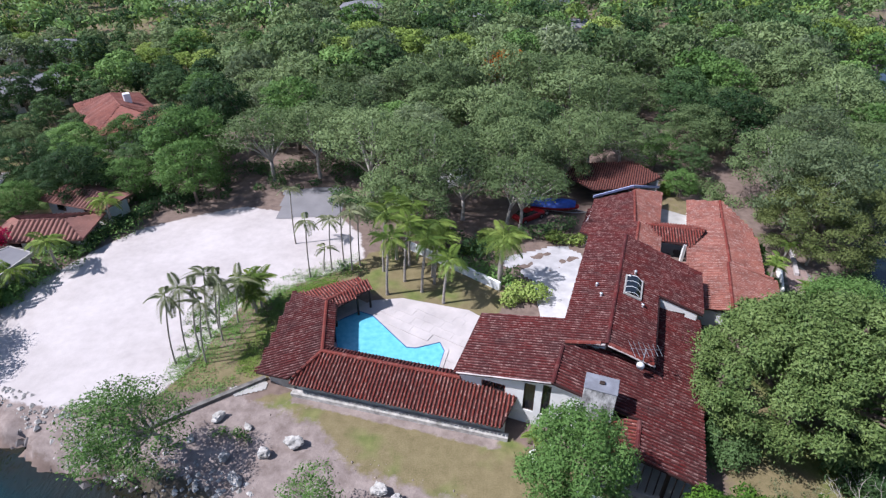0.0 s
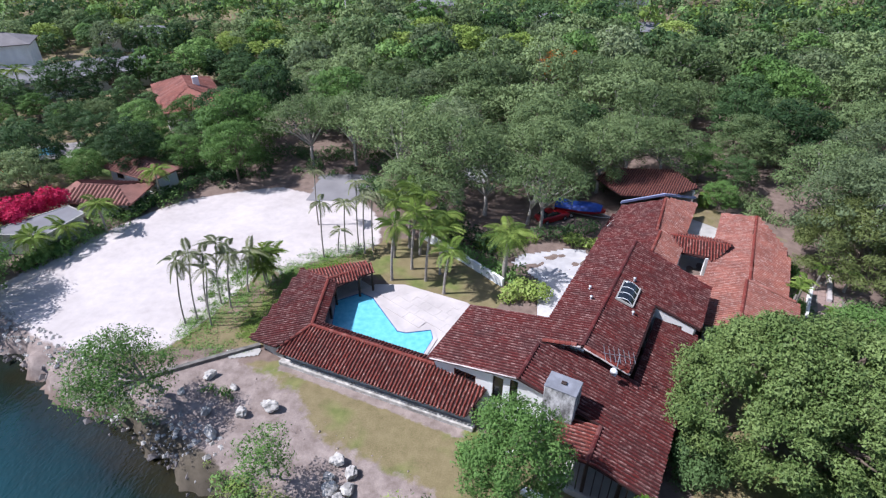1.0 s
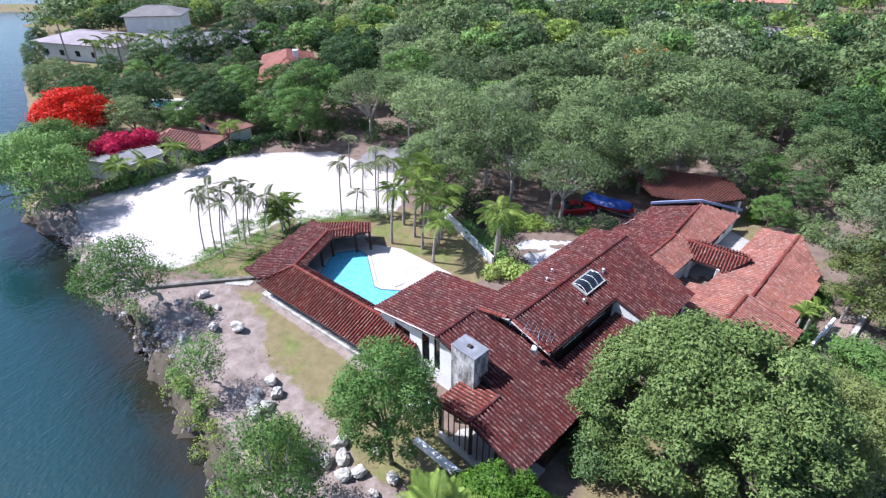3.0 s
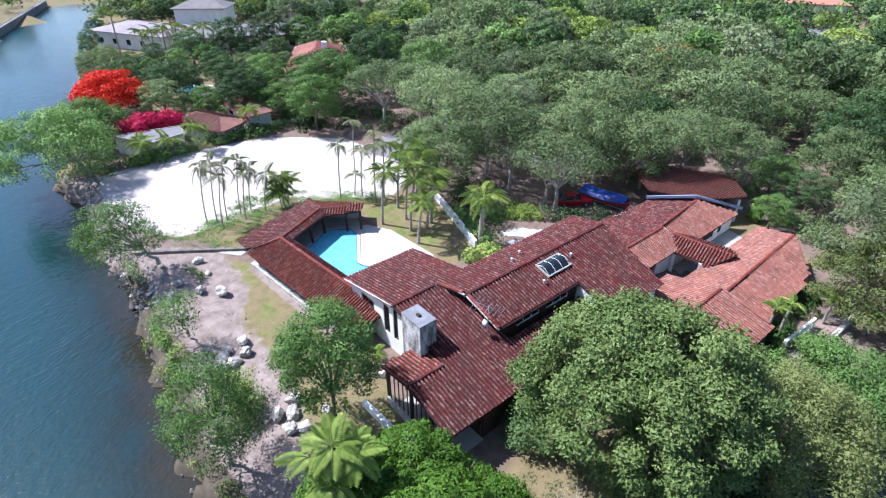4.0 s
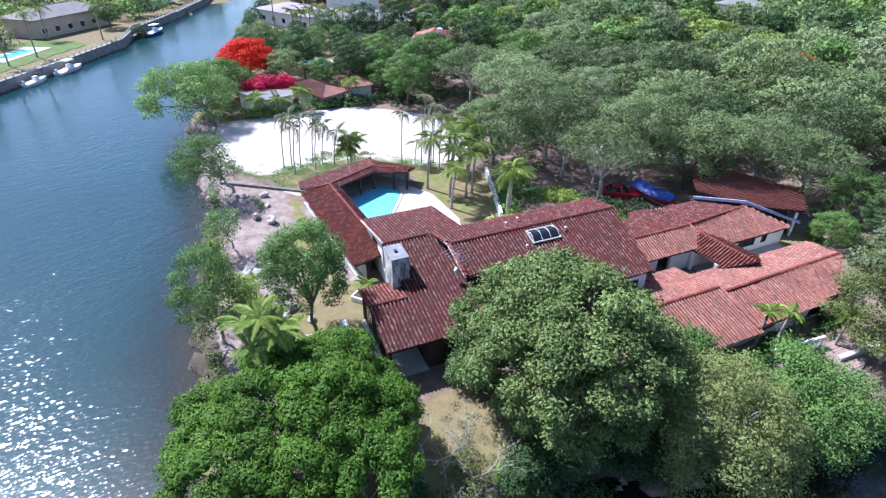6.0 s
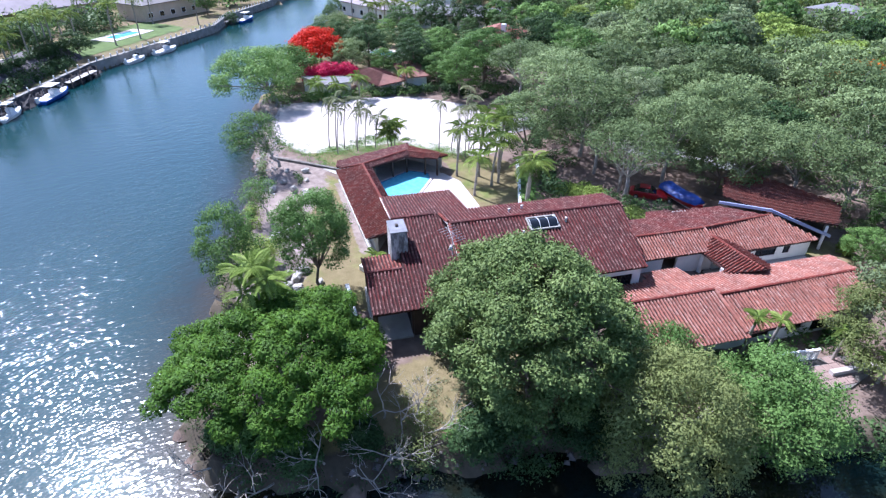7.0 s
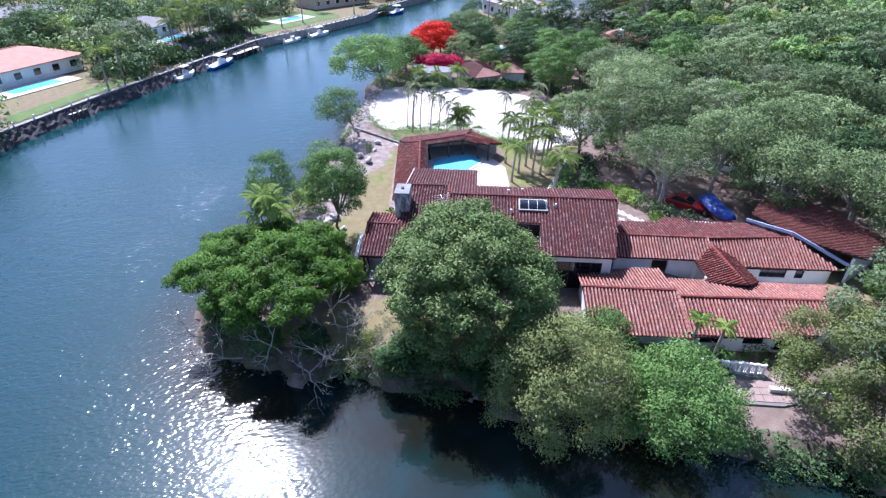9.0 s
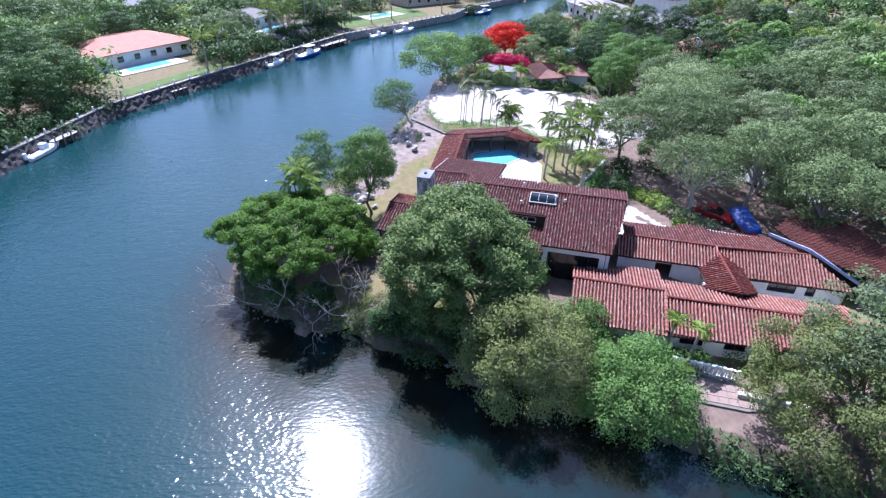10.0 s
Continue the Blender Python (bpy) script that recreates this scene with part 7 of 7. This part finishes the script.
def revetment():
    """Piled dark rock below the seawall, sloping into the water."""
    rng = np.random.default_rng(77)
    pts = np.array(FAR_LAND[6:13], float)
    steps = np.concatenate([[0], np.cumsum(np.linalg.norm(np.diff(pts, axis=0), axis=1))])
    rows = []
    for s in np.arange(0, steps[-1], 0.55):
        p = np.array([np.interp(s, steps, pts[:, 0]), np.interp(s, steps, pts[:, 1])])
        q = np.array([np.interp(s + 0.5, steps, pts[:, 0]), np.interp(s + 0.5, steps, pts[:, 1])])
        way = (q - p) / max(1e-6, np.linalg.norm(q - p))
        out = np.array((-way[1], way[0]))
        row = []
        for k in range(8):
            f = k / 7
            d = 0.35 + 2.0 * f + rng.normal() * 0.12
            z = 0.15 - 2.1 * f + rng.normal() * 0.16
            row.append((*(p + out * d), z))
        rows.append(row)
    verts = [v for r in rows for v in r]
    faces = [(i * 8 + k, i * 8 + k + 1, i * 8 + k + 9, i * 8 + k + 8) for i in range(len(rows) - 1) for k in range(7)]
    tagged(new("rock_revetment", mesh_of("rock_revetment", verts, faces, plain("wet_dark_rock", (0.055, 0.050, 0.053), 0.9, 0.5, 1.2, 0.9))), "dark piled rock slope below the far seawall", "rock slope", kind="structure")


revetment()


def embankment():
    """A raised garden terrace faced with dark piled rock behind the boat docks."""
    rng = np.random.default_rng(78)
    a, b = np.array((-76.0, -1.0)), np.array((-98.5, 11.5))
    way = (b - a) / np.linalg.norm(b - a)
    inland = np.array((way[1], -way[0])) * (-1 if np.dot((way[1], -way[0]), (-1, -1)) < 0 else 1)
    rows = []
    for s in np.arange(0, np.linalg.norm(b - a), 0.6):
        row = []
        for k in range(11):
            f = k / 10
            d = 0.5 + 9.0 * f
            z = 2.6 * min(1, f / 0.45) - (0.1 if f == 0 else 0) + rng.normal() * (0.2 if f < 0.5 else 0.03)
            q = a + way * (s + rng.normal() * 0.12) + inland * d
            row.append((*q, z))
        rows.append(row)
    verts = [v for r in rows for v in r]
    faces = [(i * 11 + k, i * 11 + k + 1, i * 11 + k + 12, i * 11 + k + 11) for i in range(len(rows) - 1) for k in range(10)]
    tagged(new("rock_embankment", mesh_of("rock_embankment", verts, faces, plain("purple_grey_rock", (0.13, 0.115, 0.12), 0.9, 0.5, 1.0, 0.9))), "dark purple-grey rock bank rising to a garden terrace", "rock slope", kind="structure")


embankment()
growth("bank_hedge", "dark clipped hedge along the raised terrace", "hedge", [(-80.5, -4.5), (-90, 1.0), (-101, 8)], 60, 9000, 0.34, LEAF_DARK, 54, 0.6, (0.5, 1.1), 2.3)


def dock(x, y, turn, length, label="weathered grey timber dock on piles"):
    ob = thing("dock", label, "dock", "docks on the far bank", at=(x, y, 0), turn=turn)
    for k in range(int(length / 0.6)):
        part("plank", box_mesh("plank", GREY_WALL, (k * 0.6 - length / 2, -0.8, -0.62), (k * 0.6 - length / 2 + 0.56, 0.8, -0.54), 0.005), ob)
    for k in range(4):
        for s in (-0.8, 0.8):
            px = -length / 2 + 0.3 + k * (length - 0.6) / 3
            part("dock_post", tubes_mesh("dock_post", BARK, [([(px, s, -3.2), (px, s, 0.2)], [0.13, 0.12])], 7), ob)


GRASS = plain("mown_grass", (0.095, 0.145, 0.036), 0.95, 0.3, 0.5, 0.4)
drape("far_lawn", [(-98.4, 9.5), (-106, 18.5), (-120, 36), (-134, 28), (-122, 9), (-108, 0)], 0.08, GRASS, "mown green lawn behind the far seawall", "lawn", cell=0.8)
drape("far_lawn", [(-40, -26), (-52, -18.5), (-66, -9.4), (-68, -12), (-58, -18.5), (-44, -28)], 0.08, GRASS, "strip of mown lawn behind the far seawall", "lawn", cell=0.5)
drape("neighbour_lawn", [(-62, 60), (-50, 60), (-47, 72), (-60, 74)], 0.08, GRASS, "green lawn in the neighbour's garden", "lawn", cell=0.6)
dock(-84.5, 8.6, 143, 9)
dock(-46.5, -18.4, 147, 3.6)
dock(-22.6, -28.4, 160, 5)
dock(-124, 45.5, 132, 14)


def motor_boat(label, x, y, turn, length, hull, top=True):
    ob = thing("motor_boat", label, "boat", "boats along the far bank", at=(x, y, WATER_LEVEL + 0.55), turn=turn)
    w = length * 0.33
    part("hull", hull_mesh("hull", hull, length, w, 0.9, 0.35), ob)
    part("deck", hull_mesh("deck", WHITE_PAINT, length * 0.93, w * 0.88, 0.1, 0.33), ob).matrix_basis = pose(0, 0, 0.1)
    part("console", box_mesh("console", WHITE_PAINT, (-0.05 * length, -0.22 * w, 0.1), (0.14 * length, 0.22 * w, 0.95), 0.06), ob)
    part("windscreen", box_mesh("windscreen", GLASS, (0.10 * length, -0.24 * w, 0.75), (0.16 * length, 0.24 * w, 1.25), 0.04), ob)
    if top:
        part("hardtop", box_mesh("hardtop", WHITE_PAINT, (-0.16 * length, -0.36 * w, 1.75), (0.16 * length, 0.36 * w, 1.85), 0.04), ob)
        for a in (-0.14, 0.13):
            for b in (-0.3, 0.3):
                part("stanchion", tubes_mesh("stanchion", GREY_METAL, [([(a * length, b * w, 0.2), (a * length, b * w, 1.78)], [0.03, 0.03])], 5), ob)
    part("outboard", box_mesh("outboard", WHITE_PAINT, (-0.56 * length, -0.2, -0.2), (-0.49 * length, 0.2, 0.75), 0.05), ob)


motor_boat("blue-hulled cabin cruiser moored at a dock", -75.6, 3.4, 144, 8.4, BLUE_HULL)
motor_boat("white centre-console boat on a lift", -67.4, -3.2, 150, 6, WHITE_PAINT)
motor_boat("white open boat moored at the bank", -18.4, -29.4, 166, 6.4, WHITE_PAINT, False)
motor_boat("white boat moored at the seawall", -101.5, 27.4, 128, 7, WHITE_PAINT)
motor_boat("small white launch at the seawall", -95.5, 20.0, 128, 5.4, WHITE_PAINT, False)
motor_boat("white and blue boat at a long dock", -130, 55.0, 132, 8, BLUE_HULL)
for k, (x, y, h) in enumerate(((-58, -15.5, 6.5), (-62, -13.5, 7), (-80, -6, 7), (-84, -3.2, 6.4), (-88, -1, 7.2), (-104, 8, 7.5), (-92, -8, 7), (-96, -4, 6.6), (-112, 24, 9), (-107, 18, 8.5), (-122, 40, 8), (-130, 30, 7.5),
                               (-86, -2, 9), (-91, 1.5, 9.5), (-95, 3.5, 9), (-98, 6, 9.5), (-101, 5, 8.8), (-83, -6, 8.8), (-104, 10.5, 8), (-72, -46, 6.5), (-50, -40, 6), (-88, -30, 6.5), (-110, -8, 6.5), (-135, 14, 7.5), (-128, 20, 7))):
    palm("palm_tree", "coconut palm in a garden on the far bank", x, y, h, 12, 2.6, LEAF_PALM, (0.5, 0.2), 0.15, "palms on the far bank", 0.95, 200 + k, z=0)
for k, (x, y, h) in enumerate(((-93.5, 78.8, 5.5), (-91.5, 80.2, 6), (-89.5, 82, 6), (-87.4, 84, 5.6), (-95.5, 77.6, 5.2), (-85.6, 86.2, 6), (-103, 76.5, 9))):
    palm("palm_tree", "tall palm in front of the white mansion", x, y, h, 12, 2.4, LEAF_PALM, (0.4, 0.1), 0.16, "palms by the mansion", 0.95, 230 + k)
random.seed(33)
for x, y, s in ((-43, -38, 1.0), (-38, -33, 1.1), (-30, -34, 1.0), (-33, -40, 1.2), (-24, -38, 1.1), (-50, -46, 1.0), (-76, -14, 0.7), (-70, -12, 0.6), (-84, -14, 0.8), (-88, -20, 0.8), (-66, -44, 0.9), (-80, -40, 1.0),
                (-94, 4, 0.6), (-98, 10, 0.7), (-90, -34, 1.1), (-108, 0, 0.8), (-112, -24, 1.0), (-58, -50, 1.0), (-14, -40, 1.1), (-20, -46, 1.1), (-116, 12, 0.7), (-128, 50, 0.5), (-136, 46, 0.8), (-150, 58, 0.8)):
    plant(3 if x > -52 else random.choice((3, 4, 3, 0)), x, y, s, random.uniform(0, 360))


# ---- power line beyond the wood ----
def power_line():
    spots = [(-46, 158), (-6, 143), (22, 122.5), (52, 114.4), (92, 106)]
    for x, y in spots:
        ob = thing("power_pole", "plain grey wooden power pole with a crossarm", "power pole", "poles of the power line", at=(x, y, -0.6))
        part("pole", tubes_mesh("pole", GREY_WALL, [([(0, 0, -0.5), (0, 0, 10.2)], [0.16, 0.11])], 7), ob)
        part("crossarm", box_mesh("crossarm", GREY_WALL, (-0.9, -0.06, 9.5), (0.9, 0.06, 9.65), 0.01), ob)
    for dz, off in ((0, 0.0), (-0.9, 0.2), (-1.7, -0.2)):
        wire = thing("power_line", "thin sagging power wire between poles", "power line", "wires of the power line")
        runs = []
        for (ax, ay), (bx, by) in zip(spots, spots[1:]):
            pts = [(ax + (bx - ax) * s + off, ay + (by - ay) * s, 9.1 + dz - 2.4 * s * (1 - s)) for s in np.linspace(0, 1, 9)]
            runs.append((pts, [0.035] * 9))
        part("wire", tubes_mesh("wire", BLACK_PLASTIC, runs, 4), wire)


power_line()
for kind in [k for pair in KINDS for k in pair]:
    for o in (*kind.children_recursive, kind):
        bpy.data.objects.remove(o)
